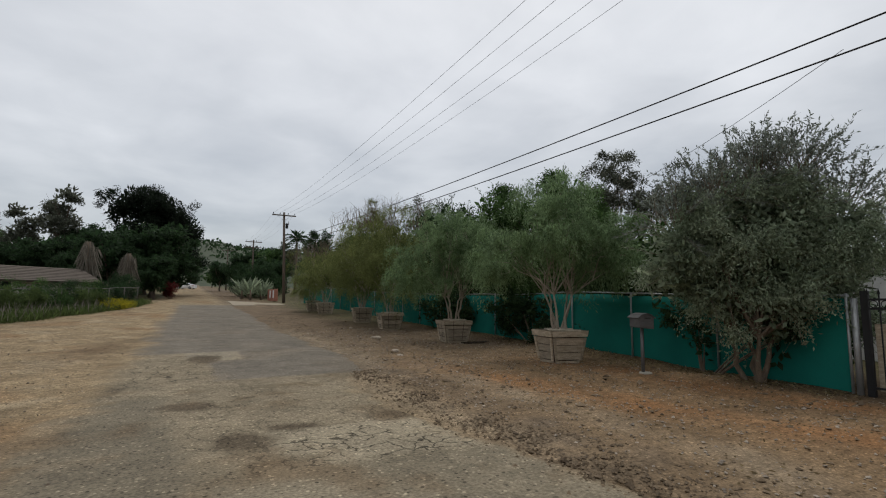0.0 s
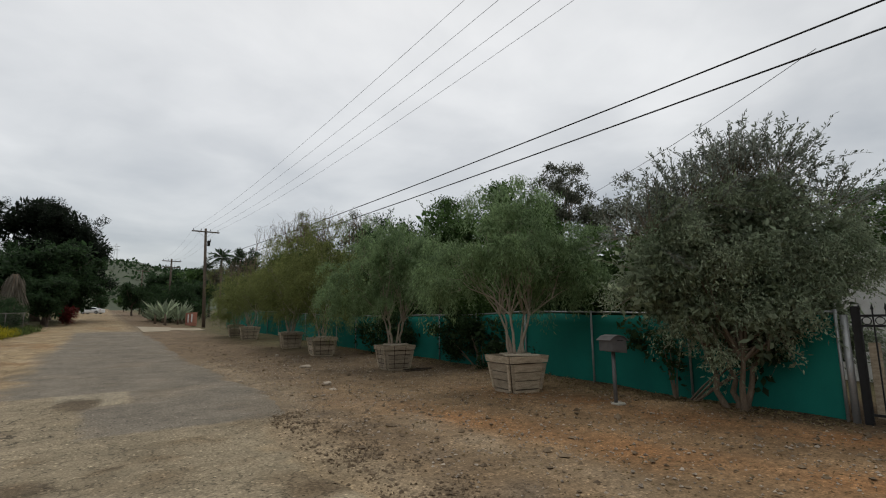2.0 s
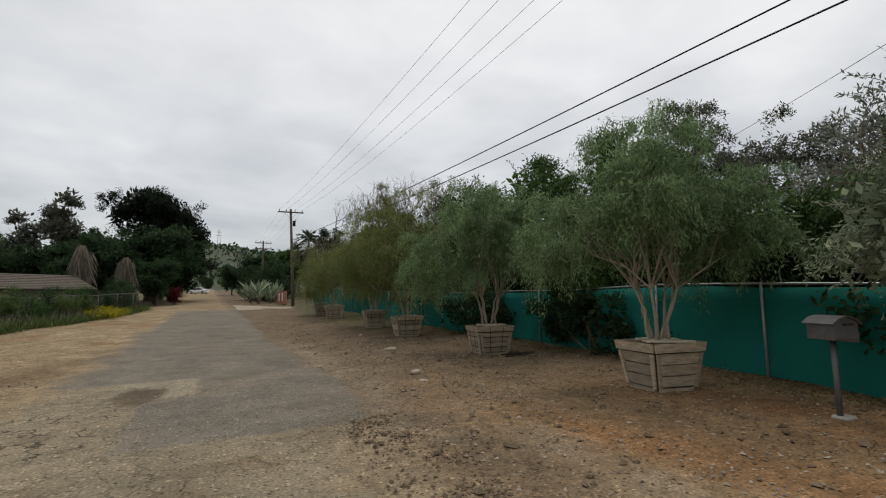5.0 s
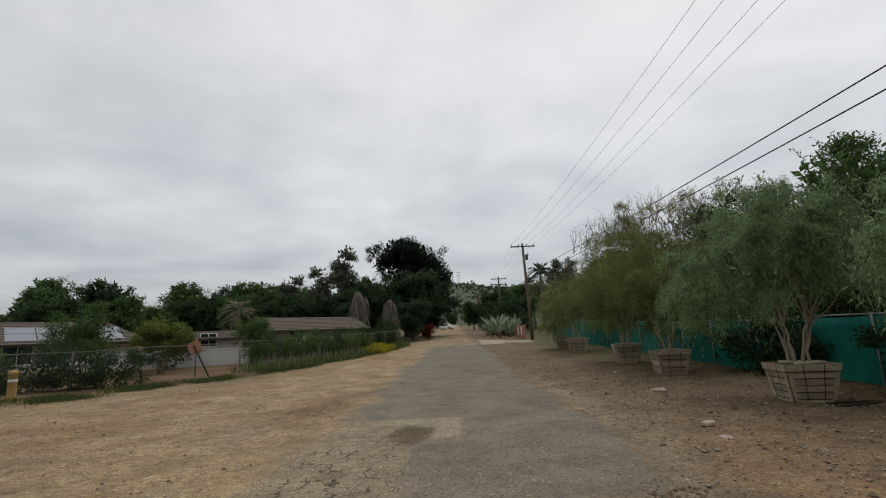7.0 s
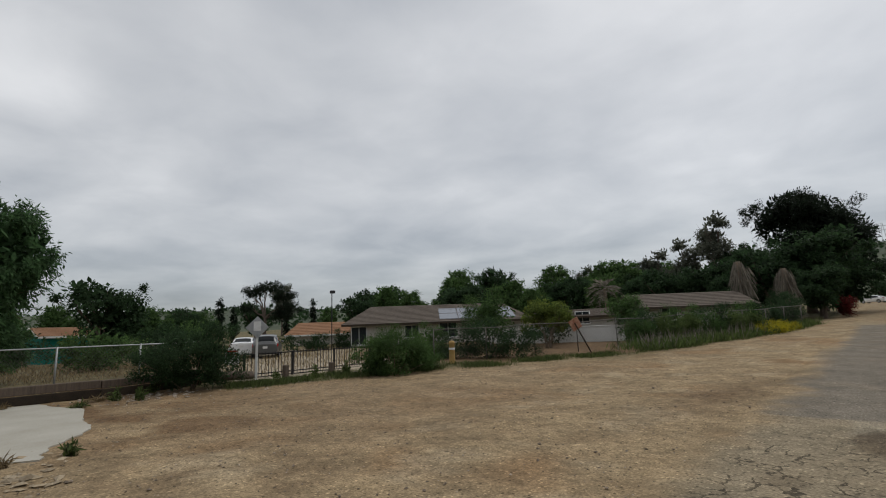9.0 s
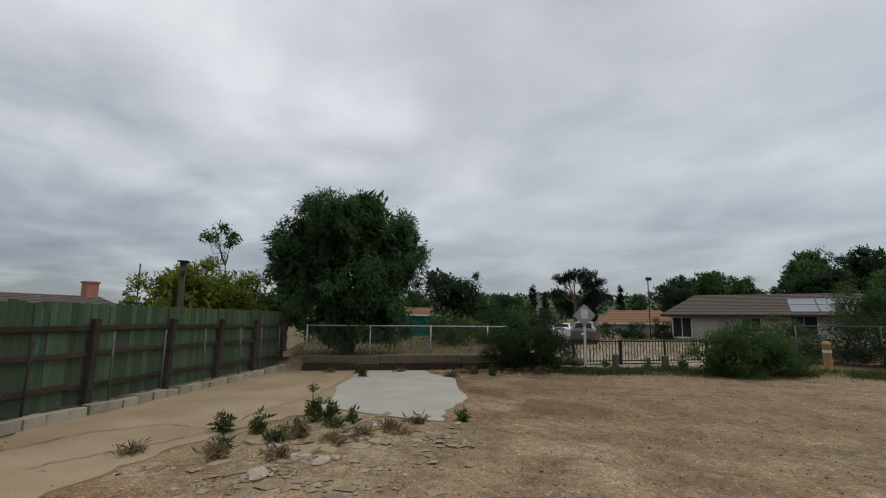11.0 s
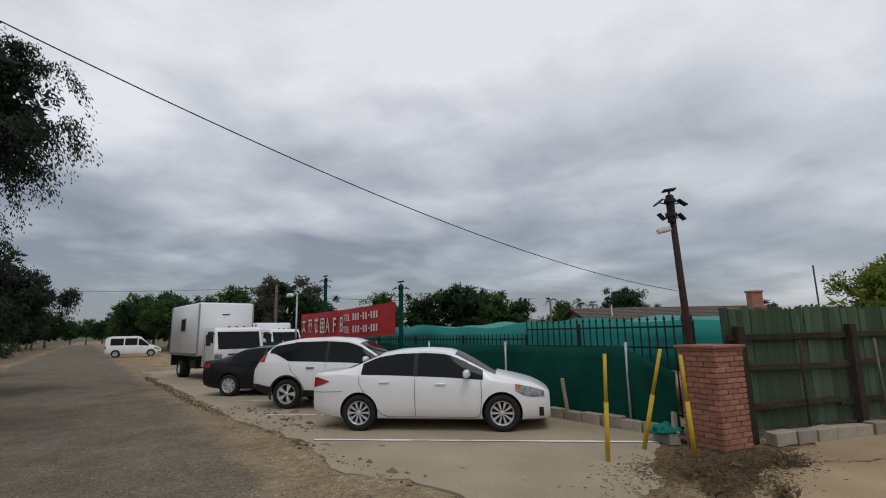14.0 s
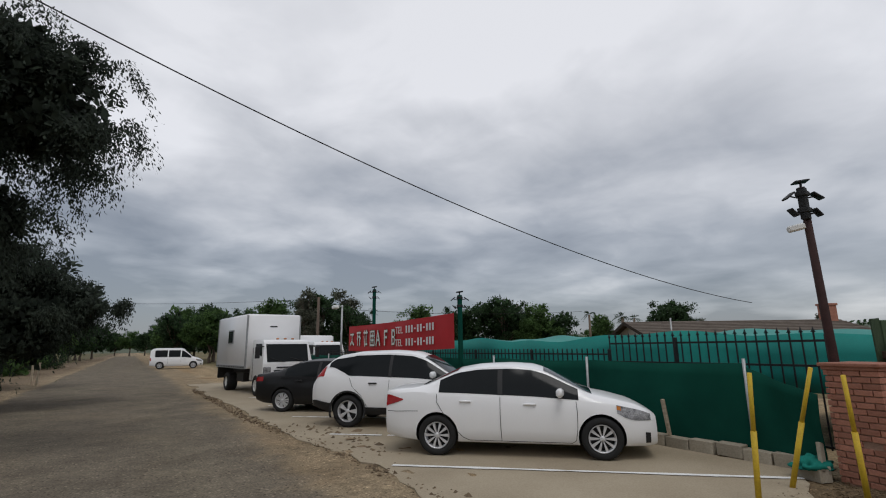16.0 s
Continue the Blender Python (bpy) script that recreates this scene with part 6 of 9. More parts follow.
for k, (x, y, r, h, m) in enumerate(((-9.3, 33.0, 1.5, 1.9, "leaf_dark"), (-8.0, 35.4, 1.5, 2.0, "leaf_mid"), (-6.8, 38.0, 1.5, 2.0, "leaf_dark"), (-6.0, 40.6, 1.4, 1.9, "leaf_mid"), (-5.0, 43.4, 1.4, 1.9, "leaf_dark"), (-4.4, 46.0, 1.3, 1.8, "leaf_dark"), (-15.2, 33.0, 1.6, 2.0, "leaf_dark"), (-20.5, 26.5, 1.4, 1.6, "leaf_mid"), (-16.5, 22.6, 0.9, 0.7, "leaf_mid"))):
    shrub("hedge_bush", (x, y, gz(x, y)), [(0, 0, h * 0.5, r, r, h * 0.55), (0.6, 0.4, h * 0.6, r * 0.6, r * 0.6, h * 0.5)], m, 200, 30, 0.13, (0.08, 0.04), 70 + k, "untrimmed green shrub along a wire fence", group="hedge bushes")
shrub("flower_patch", (-3.9, 40.0, gz(-3.9, 40)), [(0, 0, 0.35, 1.0, 2.2, 0.45), (0.4, 2.5, 0.3, 0.8, 1.5, 0.4)], "flower_yellow", 240, 26, 0.1, (0.06, 0.04), 81, "patch of yellow wild flowers along the verge", "flowers")
shrub("dark_hedge", (-3.9, 49.5, gz(-3, 49)), [(0, 0, 1.2, 1.0, 2.0, 1.2), (-0.8, 3.0, 1.4, 1.2, 2.0, 1.3)], "leaf_dark", 300, 30, 0.16, (0.10, 0.05), 82, "tall dark clipped hedge beside the road", "hedge")
shrub("bougainvillea", (-1.2, 63.0, gz(0, 63)), [(0, 0, 1.0, 0.8, 1.2, 1.0)], "flower_red", 160, 26, 0.16, (0.10, 0.07), 83, "red flowering bougainvillea at the roadside", "bush")
tree("citrus_tree", (-13.9, 30.5, gz(-13, 30)), [(0, 0, 2.3, 1.2, 1.2, 0.9), (0.6, 0.5, 1.8, 1.1, 1.1, 0.7), (-0.8, -0.2, 1.9, 0.9, 0.9, 0.7)], "leaf_citrus", 260, 32, 0.14, (0.12, 0.05), 0.11, 0.9, 5, "bark", seed=84, label="yellow-green fruit tree behind a wire fence")
tree("garden_tree", (-18.0, 30.2, gz(-18, 30)), [(0, 0, 2.4, 1.7, 1.7, 1.1), (0.7, -0.4, 1.7, 1.2, 1.2, 0.8)], "leaf_mid", 260, 32, 0.2, (0.12, 0.05), 0.09, 0.8, 3, "bark", seed=85, label="small bushy garden tree behind a wire fence")
tree("garden_tree", (-11.0, 35.5, gz(-11, 35)), [(0, 0, 1.9, 1.3, 1.3, 0.9)], "leaf_mid", 180, 32, 0.2, (0.12, 0.05), 0.08, 0.7, 3, "bark", seed=86, label="small bushy garden tree behind a wire fence")
for k, (x, y, r, h) in enumerate(((-8.9, 31.6, 1.0, 1.3), (-8.3, 33.0, 1.1, 1.5), (-7.3, 34.3, 1.1, 1.5), (-6.5, 36.2, 1.1, 1.4), (-5.7, 38.2, 1.1, 1.5), (-5.0, 40.0, 1.0, 1.3))):
    shrub("verge_shrub", (x, y, gz(x, y)), [(0, 0, h * 0.45, r, r, h * 0.55), (0.5, -0.3, h * 0.7, r * 0.5, r * 0.5, h * 0.4)], ("leaf_mid", "leaf_weed", "leaf_weed")[k % 3], 190, 34, 0.12, (0.07, 0.03), 700 + k, "wild leafy shrub growing against a wire fence", group="verge shrubs")
for k, (x, y, r, h, m) in enumerate(((8.6, -13.6, 1.3, 1.5, "leaf_mid"), (9.6, -17.0, 1.4, 1.6, "leaf_dark"), (8.8, -23.6, 1.3, 1.3, "leaf_mid"), (10.2, -27.0, 1.6, 1.8, "leaf_dark"), (8.4, -29.4, 1.2, 1.2, "leaf_mid"))):
    shrub("shaded_shrub", (x, y, gz(x, y)), [(0, 0, h * 0.5, r, r * 1.3, h * 0.55)], m, 190, 30, 0.16, (0.1, 0.045), 720 + k, "green shrub under overhanging pepper trees", group="shaded shrubs")
t = thing("white_wall", (-14.8, 34.6, gz(-14.8, 34.6) - 0.1), 17, "low white garden wall behind fruit trees", "wall")
part("wall_body", boxes(((12.5, 0.2, 1.15), (0, 0, 0.5)), bevel=0.015), M["white_paint"], t)
part("coping", boxes(((12.7, 0.28, 0.07), (0, 0, 1.11)), bevel=0.01), M["white_paint"], t)
chain_link("wire_fence", [(-14.6, 21.2), (-12.0, 25.2), (-8.4, 32.6), (-4.8, 41.0), (-3.0, 47.5)], 0.05, 1.5, "rusty wire fence along an overgrown garden", cell=0.16, posts=2.6, tube_m="wire_rust")


def road_sign():
    t = thing("road_sign", (-16.64, 13.5, gz(-16.6, 13.5)), 0, "back of a diamond road sign on a white post", "road sign")
    part("post", boxes(((0.07, 0.09, 2.30), (0, 0, 1.13), (0, 0, -28)), bevel=0.006), M["white_paint"], t)
    m = pose(0.07, -0.035, 1.98, 0, 0, -28)
    bm = bmesh.new()
    box(bm, (0.012, 0.60, 0.60), (0, 0, 0), (45, 0, 0), bevel=0.004)
    bm.transform(m)
    part("diamond_plate", bm, M["galv"], t, "bare grey metal sign back")
    bm = bmesh.new()
    box(bm, (0.012, 0.26, 0.36), (0.02, 0, 0.05), bevel=0.003)
    bm.transform(m)
    part("small_plate", bm, M["white_paint"], t)
    b = thing("notice_board", (-17.4, 12.9, gz(-17, 13)), -20, "white notice board with red bars on a stake", "sign")
    part("stake", boxes(((0.05, 0.05, 1.1), (0, 0, 0.5))), M["grey_wood"], b)
    part("panel", boxes(((0.02, 0.52, 0.62), (0.035, 0, 0.9)), bevel=0.004), M["white_paint"], b)
    for z in (1.1, 0.98, 0.8, 0.72):
        part("lettering", boxes(((0.004, 0.40, 0.06 if z > 0.9 else 0.03), (0.049, 0, z))), M["lamp_red"] if z > 0.9 else M["trim"], b)


road_sign()
for x, y in ((-15.8, 14.25), (-15.2, 15.9), (-13.9, 18.6)):
    t = thing("timber_bollard", (x, y, 0), 10, "short square weathered timber bollard on a verge", "bollard", "timber bollards")
    part("stump", boxes(((0.19, 0.19, 0.60), (0, 0, 0.27)), bevel=0.02), M["pole_wood"], t)


def verge_railing():
    t = thing("metal_railing", (0, 0, 0), 0, "dark metal railing with thin upright bars along a driveway", "railing")
    a, b = Vector((-17.0, 13.2, 0)), Vector((-17.2, 21.5, 0))
    n = 58
    bm = bmesh.new()
    box(bm, (0.018, 0.018, 0.95), (0, 0, 0.55))
    me = bpy.data.meshes.new("bar")
    bm.to_mesh(me), bm.free()
    me.materials.append(M["black_iron"])
    for k in range(n + 1):
        p = a.lerp(b, k / n)
        ob = new("bar", me)
        ob.parent = t
        ob.matrix_basis = pose(p.x, p.y, gz(p.x, p.y))
    c = (a + b) / 2
    for z in (0.12, 0.24, 1.0):
        part("rail", boxes(((0.04, (b - a).length, 0.04), (c.x, c.y, z), (0, 0, 1.4))), M["black_iron"], t)
    for k in range(5):
        p = a.lerp(b, k / 4)
        part("post", boxes(((0.07, 0.07, 1.1), (p.x, p.y, 0.5)), bevel=0.005), M["black_iron"], t)


verge_railing()
patch("driveway", [(-17.3, 12.4), (-15.9, 14.0), (-15.4, 17.6), (-17.4, 21.5), (-30, 30), (-40, 30), (-36, 20), (-25, 12.4)], 0.03, M["concrete_old"], "pale concrete driveway beyond a railing", seed=9)
t = thing("log", (-16.6, 12.4, gz(-16.6, 12.4)), 0, "weathered log lying beside a road sign", "log")
part("log_body", tube(bmesh.new(), [(-0.2, -0.9, 0.22), (0, 0.0, 0.25), (0.1, 0.9, 0.2)], [0.16, 0.17, 0.15], 10), M["pole_wood"], t)
t = thing("log", (-12.9, 19.2, 0), 0, "short sawn log lying on a verge", "log")
part("log_body", tube(bmesh.new(), [(0, -0.35, 0.12), (0.1, 0.35, 0.12)], 0.13, 10), M["pole_wood"], t)


def ochre_bollard(at):
    t = thing("ochre_bollard", (*at, gz(*at)), 20, "faded ochre bollard with a rounded cap on a verge", "bollard")
    part("shaft", lathe(bmesh.new(), [(0.001, -0.05), (0.15, -0.05), (0.145, 0.05), (0.13, 0.10), (0.125, 0.85), (0.14, 0.87), (0.14, 0.92), (0.09, 0.99), (0.001, 1.01)], 16), M["ochre"], t)
    part("collar", lathe(bmesh.new(), [(0.133, 0.60), (0.138, 0.61), (0.138, 0.68), (0.133, 0.69)], 16), M["white_paint"], t)


ochre_bollard((-13.3, 21.0))


def tilted_sign():
    t = thing("tilted_sign", (-9.8, 27.5, gz(-9.8, 27.5)), -35, "rusty faded diamond sign on a leaning post", "road sign")
    part("post", boxes(((0.05, 0.05, 1.7), (0, 0.35, 0.75), (-28, 0, 0))), M["rail_wood"], t)
    bm = bmesh.new()
    box(bm, (0.014, 0.56, 0.56), (0.04, 0.70, 1.45), (62, 0, 0), bevel=0.004)
    part("plate", bm, M["sign_faded"], t, "rust-spotted faded orange plate")
    t.matrix_basis = pose(-9.8, 27.5, gz(-9.8, 27.5), 0, 0, 145)


tilted_sign()
house("ranch_house", (-29.95, 37.9, 0.2), 45, (15.0, 8.0), 2.25, 1.55, "stucco", "brown_roof", "low pale ranch house with a brown shingle roof", [(-6.8, 1.2, 1.3, 1.5, "front", 1), (-2.3, 1.45, 1.2, 1.0, "front", 1), (0.8, 1.45, 1.5, 1.2, "front", 1), (4.5, 1.45, 1.2, 1.0, "front", 1)], 0.7, hip=0.5)
t = thing("solar_array", (-29.95, 37.9, 0.2), 45, "pale solar panels lying on a shingle roof", "solar panels")
for k in range(4):
    for r in range(2):
        part("panel", boxes(((1.6, 1.5, 0.05), (0.9 + 1.66 * k, -3.5 + 1.58 * r, 2.52 + 0.53 * r + 0.1), (19, 0, 0)), bevel=0.008), M["solar"], t)
house("tiled_house", (-47.0, 36.6, 0.0), 56, (6.6, 5.0), 1.75, 1.25, "stucco", "orange_roof", "house with an orange tiled hip roof behind a hedge", [], 0.6, hip=0.7)
house("garden_house", (-11.4, 48.4, gz(-11, 47)), 38, (8.2, 5.5), 2.0, 1.1, "stucco", "brown_roof", "low garden house with a grey-brown gable roof", [(-2, 1.4, 1.2, 1.0, "front", 1)], 0.6)
house("garden_house", (-18.6, 44.4, gz(-18, 44)), 8, (7.0, 5.0), 1.6, 0.55, "stucco", "brown_roof", "low garden house behind fruit trees", [(1, 1.4, 1.2, 1.0, "front", 1)], 0.6)
house("far_shed", (-54.0, 14.8, 0.2), 95, (6.0, 5.0), 2.2, 0.7, "teal_cloth", "orange_roof", "small shed with a brown roof behind a wire fence", [], 0.4)
t = thing("lamp_post", (-33.5, 28.6, 0), 0, "slim street lamp post beside a ranch house", "lamp pole")
part("mast", tube(bmesh.new(), [(0, 0, 0), (0, 0, 5.2)], 0.04, 8), M["trim"], t)
part("lamp_head", boxes(((0.35, 0.35, 0.25), (0.1, 0, 5.2)), bevel=0.03), M["trim"], t)
shrub("clipped_hedge", (-34.5, 27.9, 0), [(-1.2, -1.8, 0.9, 1.1, 1.1, 0.95), (0, 0, 0.9, 1.2, 1.2, 1.0), (1.2, 1.8, 0.9, 1.2, 1.2, 1.0), (2.2, 3.4, 0.9, 1.1, 1.1, 0.9)], "leaf_dark", 420, 34, 0.16, (0.1, 0.05), 91, "long dark hedge beside a driveway", "hedge")
for k, (x, y, r, h) in enumerate(((-24, 10, 1.6, 1.5), (-30, 14, 2.2, 2.4), (-26, 6.5, 1.2, 1.0), (-36, 8, 2.4, 2.6), (-40, 20, 2.5, 3.0))):
    shrub("yard_bush", (x, y, gz(x, y)), [(0, 0, h * 0.5, r, r, h * 0.55)], ("leaf_mid", "leaf_dark")[k % 2], 160, 30, 0.2, (0.13, 0.06), 110 + k, "wild green bush in a dry yard", group="yard bushes")


def dead_palm(at, h, r, seed):
    rng = np.random.default_rng(seed)
    t = thing("dead_palm", (*at, gz(*at)), 0, "dead palm with a skirt of hanging brown fronds", "palm", "dead palms")
    part("trunk", tube(bmesh.new(), [(0, 0, -0.1), (0.05, 0, h * 0.5), (0, 0, h)], [0.22, 0.2, 0.18], 9), M["bark"], t)
    n = 420
    z = rng.uniform(0.52, 1.03, n)
    a = rng.uniform(0, 2 * math.pi, n)
    rr = r * 0.62 * np.clip((1.06 - z) * 5, 0.1, 0.8) * rng.uniform(0.35, 1.0, n) * (0.8 + 0.25 * np.sin(a * 3 + seed) + 0.25 * np.sin(a * 7)) + 0.12
    p = np.stack([rr * np.cos(a), rr * np.sin(a), z * h], 1)
    d = np.stack([np.cos(a) * 0.35, np.sin(a) * 0.35, -np.ones(n)], 1)
    leaf_mesh("frond", p, d, 1.3, 0.07, M["thatch"], t, rng=rng)


dead_palm((-7.4, 51.8), 5.4, 1.2, 1)
dead_palm((-4.6, 54.5), 4.6, 1.1, 2)


def palm(at, h, seed, label, fr=1.6, n=26, leaf="leaf_dark"):
    rng = np.random.default_rng(seed)
    t = thing("palm_tree", (*at, gz(*at)), 0, label, "palm", "palms")
    part("trunk", tube(bmesh.new(), [(0, 0, -0.2), (0.1, 0.05, h * 0.5), (0, 0, h)], [0.28, 0.2, 0.18], 9), M["bark"], t)
    P, D = [], []
    for k in range(n):
        a, el = rng.uniform(0, 2 * math.pi), rng.uniform(-0.6, 1.2)
        d = np.array([math.cos(a) * math.cos(el), math.sin(a) * math.cos(el), math.sin(el)])
        for s in np.linspace(0.15, 1, 14):
            c = np.array([0, 0, h]) + d * fr * s + np.array([0, 0, -0.55 * fr * s * s])
            side = np.cross(d, [0, 0, 1.0])
            for q in (-1, 1):
                P.append(c)
                D.append(side * q + d * 0.8 + np.array([0, 0, -0.3]))
    leaf_mesh("frond", np.array(P), np.array(D), 0.5 * fr / 1.6, 0.07 * fr / 1.6, M[leaf], t, rng=rng)


palm((18.5, 93.0), 10.6, 3, "tall fan palm beyond the roadside trees", 2.6, 40)
palm((-23.0, 60.0), 4.5, 4, "small palm between garden trees", 2.0, 26, "thatch")
for k, (x, y) in enumerate(((-55, -41), (-70, -50), (-74, -44), (-66, -56))):
    palm((x, y), 5.4 + 0.5 * k, 6 + k, "slim distant fan palm above a roof", 1.2, 16)


def banana(at, seed):
    rng = np.random.default_rng(seed)
    t = thing("banana_plant", (*at, gz(*at)), 0, "clump of broad upright banana leaves", "plant", "banana plants")
    part("stem", tube(bmesh.new(), [(0, 0, -0.05), (0, 0, 1.2)], [0.14, 0.1], 8), M["bark"], t)
    n = 60
    a = rng.uniform(0, 2 * math.pi, n)
    p = np.stack([0.3 * np.cos(a), 0.3 * np.sin(a), rng.uniform(0.4, 1.6, n)], 1)
    d = np.stack([np.cos(a), np.sin(a), rng.uniform(0.4, 2.0, n)], 1)
    leaf_mesh("leaf", p, d, 1.4, 0.26, M["leaf_olive"], t, rng=rng)


for k, (x, y) in enumerate(((7.2, 60.5), (8.6, 62.0), (6.6, 64.5), (9.4, 65.5), (7.6, 67.5))):
    banana((x, y), 30 + k)
shrub("dark_thicket", (9.8, 70.0, gz(9, 70)), [(0, 0, 2.2, 3.0, 3.0, 2.2), (-2, 4, 2.4, 2.4, 3.0, 2.4)], "leaf_dark", 420, 30, 0.3, (0.24, 0.1), 35, "dark thicket of shrubs beside the road")
t = thing("gate_wall", (9.2, 57.2, gz(9.2, 57.2)), 94, "low brown brick wall with white panels", "wall")
for k in range(3):
    part("pier", boxes(((0.35, 0.35, 1.35), (-1.6 + 1.6 * k, 0, 0.65)), bevel=0.015), M["brick"], t)
for k in range(2):
    part("panel", boxes(((1.2, 0.08, 0.85), (-0.8 + 1.6 * k, 0, 0.75)), bevel=0.01), M["white_paint"], t)
part("footing", boxes(((3.6, 0.3, 0.3), (0, 0, 0.12)), bevel=0.015), M["brick"], t)
patch("side_drive", [(4.3, 46.0), (9.0, 47.5), (9.0, 51.0), (4.4, 57.0)], 0.03, M["concrete_old"], "pale concrete side drive joining the road", seed=12)

# near trees behind the screen fence
BACK = [
    ("eucalyptus", (15.0, 12.7), [(0, 0, 6.3, 1.1, 1.1, 0.9), (0.9, -0.8, 5.5, 1.0, 1.0, 0.8), (-0.8, 0.9, 5.2, 1.0, 1.0, 0.8), (-0.2, 0.2, 5.2, 0.8, 0.8, 0.7)], "leaf_euc", 420, 30, 0.11, (0.13, 0.04), "tall thin-crowned eucalyptus behind a screen fence"),
    ("eucalyptus", (16.3, 10.6), [(0, 0, 5.7, 1.1, 1.1, 0.8), (0.8, -1.0, 5.4, 1.1, 1.1, 0.8), (-0.5, 0.7, 5.2, 1.0, 1.0, 0.8), (1.4, -2.0, 5.0, 0.9, 0.9, 0.7), (0.5, -0.4, 4.4, 1.0, 1.0, 0.7)], "leaf_euc", 420, 30, 0.11, (0.13, 0.04), "tall thin-crowned eucalyptus behind a screen fence"),
    ("leafy_tree", (13.2, 10.2), [(0, 0, 2.9, 1.5, 1.7, 1.4), (0.6, 1.5, 2.6, 1.3, 1.4, 1.3)], "leaf_mid", 380, 40, 0.17, (0.11, 0.045), "dense dark leafy tree behind a screen fence"),
    ("leafy_tree", (13.0, 7.3), [(0, 0, 2.7, 1.2, 1.4, 1.2)], "leaf_mid", 240, 36, 0.17, (0.11, 0.045), "dense dark leafy tree behind a screen fence"),
    ("leafy_tree", (13.3, 13.4), [(0, 0, 3.8, 1.4, 1.6, 1.8), (0.3, 0.8, 5.6, 1.0, 1.0, 1.0), (0.1, -0.9, 4.9, 0.9, 0.9, 0.9)], "leaf_mid", 330, 36, 0.2, (0.11, 0.045), "dense leafy tree behind a screen fence"),
    ("leafy_tree", (13.2, 17.6), [(0, 0, 5.1, 1.6, 1.7, 1.7), (0.2, 1.3, 3.6, 1.5, 1.6, 1.6), (0.1, -1.3, 4.4, 1.2, 1.3, 1.3)], "leaf_mid", 360, 36, 0.2, (0.12, 0.05), "dense leafy tree behind a screen fence"),
    ("leafy_tree", (13.6, 22.5), [(0, 0, 5.2, 1.8, 2.0, 1.8), (0, 1.8, 3.8, 1.6, 1.7, 1.7)], "leaf_dark", 330, 34, 0.22, (0.13, 0.05), "dense dark leafy tree behind a screen fence"),
    ("bare_tree", (13.0, 25.5), [(0, 0, 6.2, 1.5, 1.7, 1.1)], "leaf_euc", 60, 20, 0.15, (0.12, 0.03), "thin half-bare tree above round crowns"),
    ("leafy_tree", (14.0, 29.0), [(0, 0, 4.4, 2.0, 2.2, 1.9), (0, 2.2, 3.4, 1.8, 1.9, 1.8)], "leaf_dark", 330, 34, 0.24, (0.14, 0.06), "dense dark leafy tree behind a screen fence"),
    ("bare_tree", (13.3, 33.0), [(0, 0, 6.4, 1.5, 2.2, 0.9)], "leaf_euc", 60, 20, 0.15, (0.12, 0.03), "thin half-bare tree above round crowns"),
    ("leafy_tree", (14.2, 36.5), [(0, 0, 4.6, 2.1, 2.4, 2.0)], "leaf_mid", 300, 34, 0.24, (0.14, 0.06), "dense leafy tree behind a screen fence"),
    ("leafy_tree", (14.6, 43.0), [(0, 0, 4.6, 2.2, 2.6, 2.1)], "leaf_dark", 300, 34, 0.26, (0.15, 0.06), "dense dark leafy tree behind a screen fence"),
    ("leafy_tree", (15.4, 62.5), [(0, 0, 7.0, 2.0, 2.2, 1.8), (0.5, 1.5, 5.0, 2.2, 2.4, 2.0)], "leaf_dark", 300, 34, 0.28, (0.18, 0.07), "tall dark leafy tree beside the road"),
    ("leafy_tree", (24.8, 5.6), [(0, 0, 4.6, 2.2, 1.9, 1.6)], "leaf_mid", 240, 34, 0.22, (0.12, 0.05), "green leafy tree behind a white house"),
    ("leafy_tree", (25.4, 1.6), [(0, 0, 5.8, 2.4, 1.9, 2.1)], "leaf_dark", 240, 34, 0.24, (0.13, 0.05), "dark leafy tree behind a white house"),
    ("leafy_tree", (14.3, 7.9), [(0, 0, 2.7, 1.4, 1.4, 1.2)], "leaf_mid", 240, 34, 0.2, (0.11, 0.045), "green leafy tree behind a screen fence"),
]
for k, (nm, (x, y), blobs, leaf, cl, per, sp, size, label) in enumerate(BACK):
    loose = nm == "eucalyptus"
    crown = tree(nm, (x, y, gz(x, y)), blobs, leaf, cl if loose else int(cl * 1.3), per, sp * 0.75, size if loose else (size[0] * 1.15, size[1] * 1.2), 0.16, blobs[0][2] * 0.42, 2, "pale_bark" if loose else "bark", seed=200 + k, label=label, hang=0.15, group="trees behind the fence", twigs=26 if "bare" in nm else 16, shell=0.3, dense=not loose, lump=0.4 if loose else 0.3)
    if x < 18 and not loose:
        sprays(crown, blobs, 40, 0.6, (size[0], size[1]), leaf, 260 + k, up=1.0, per=12)

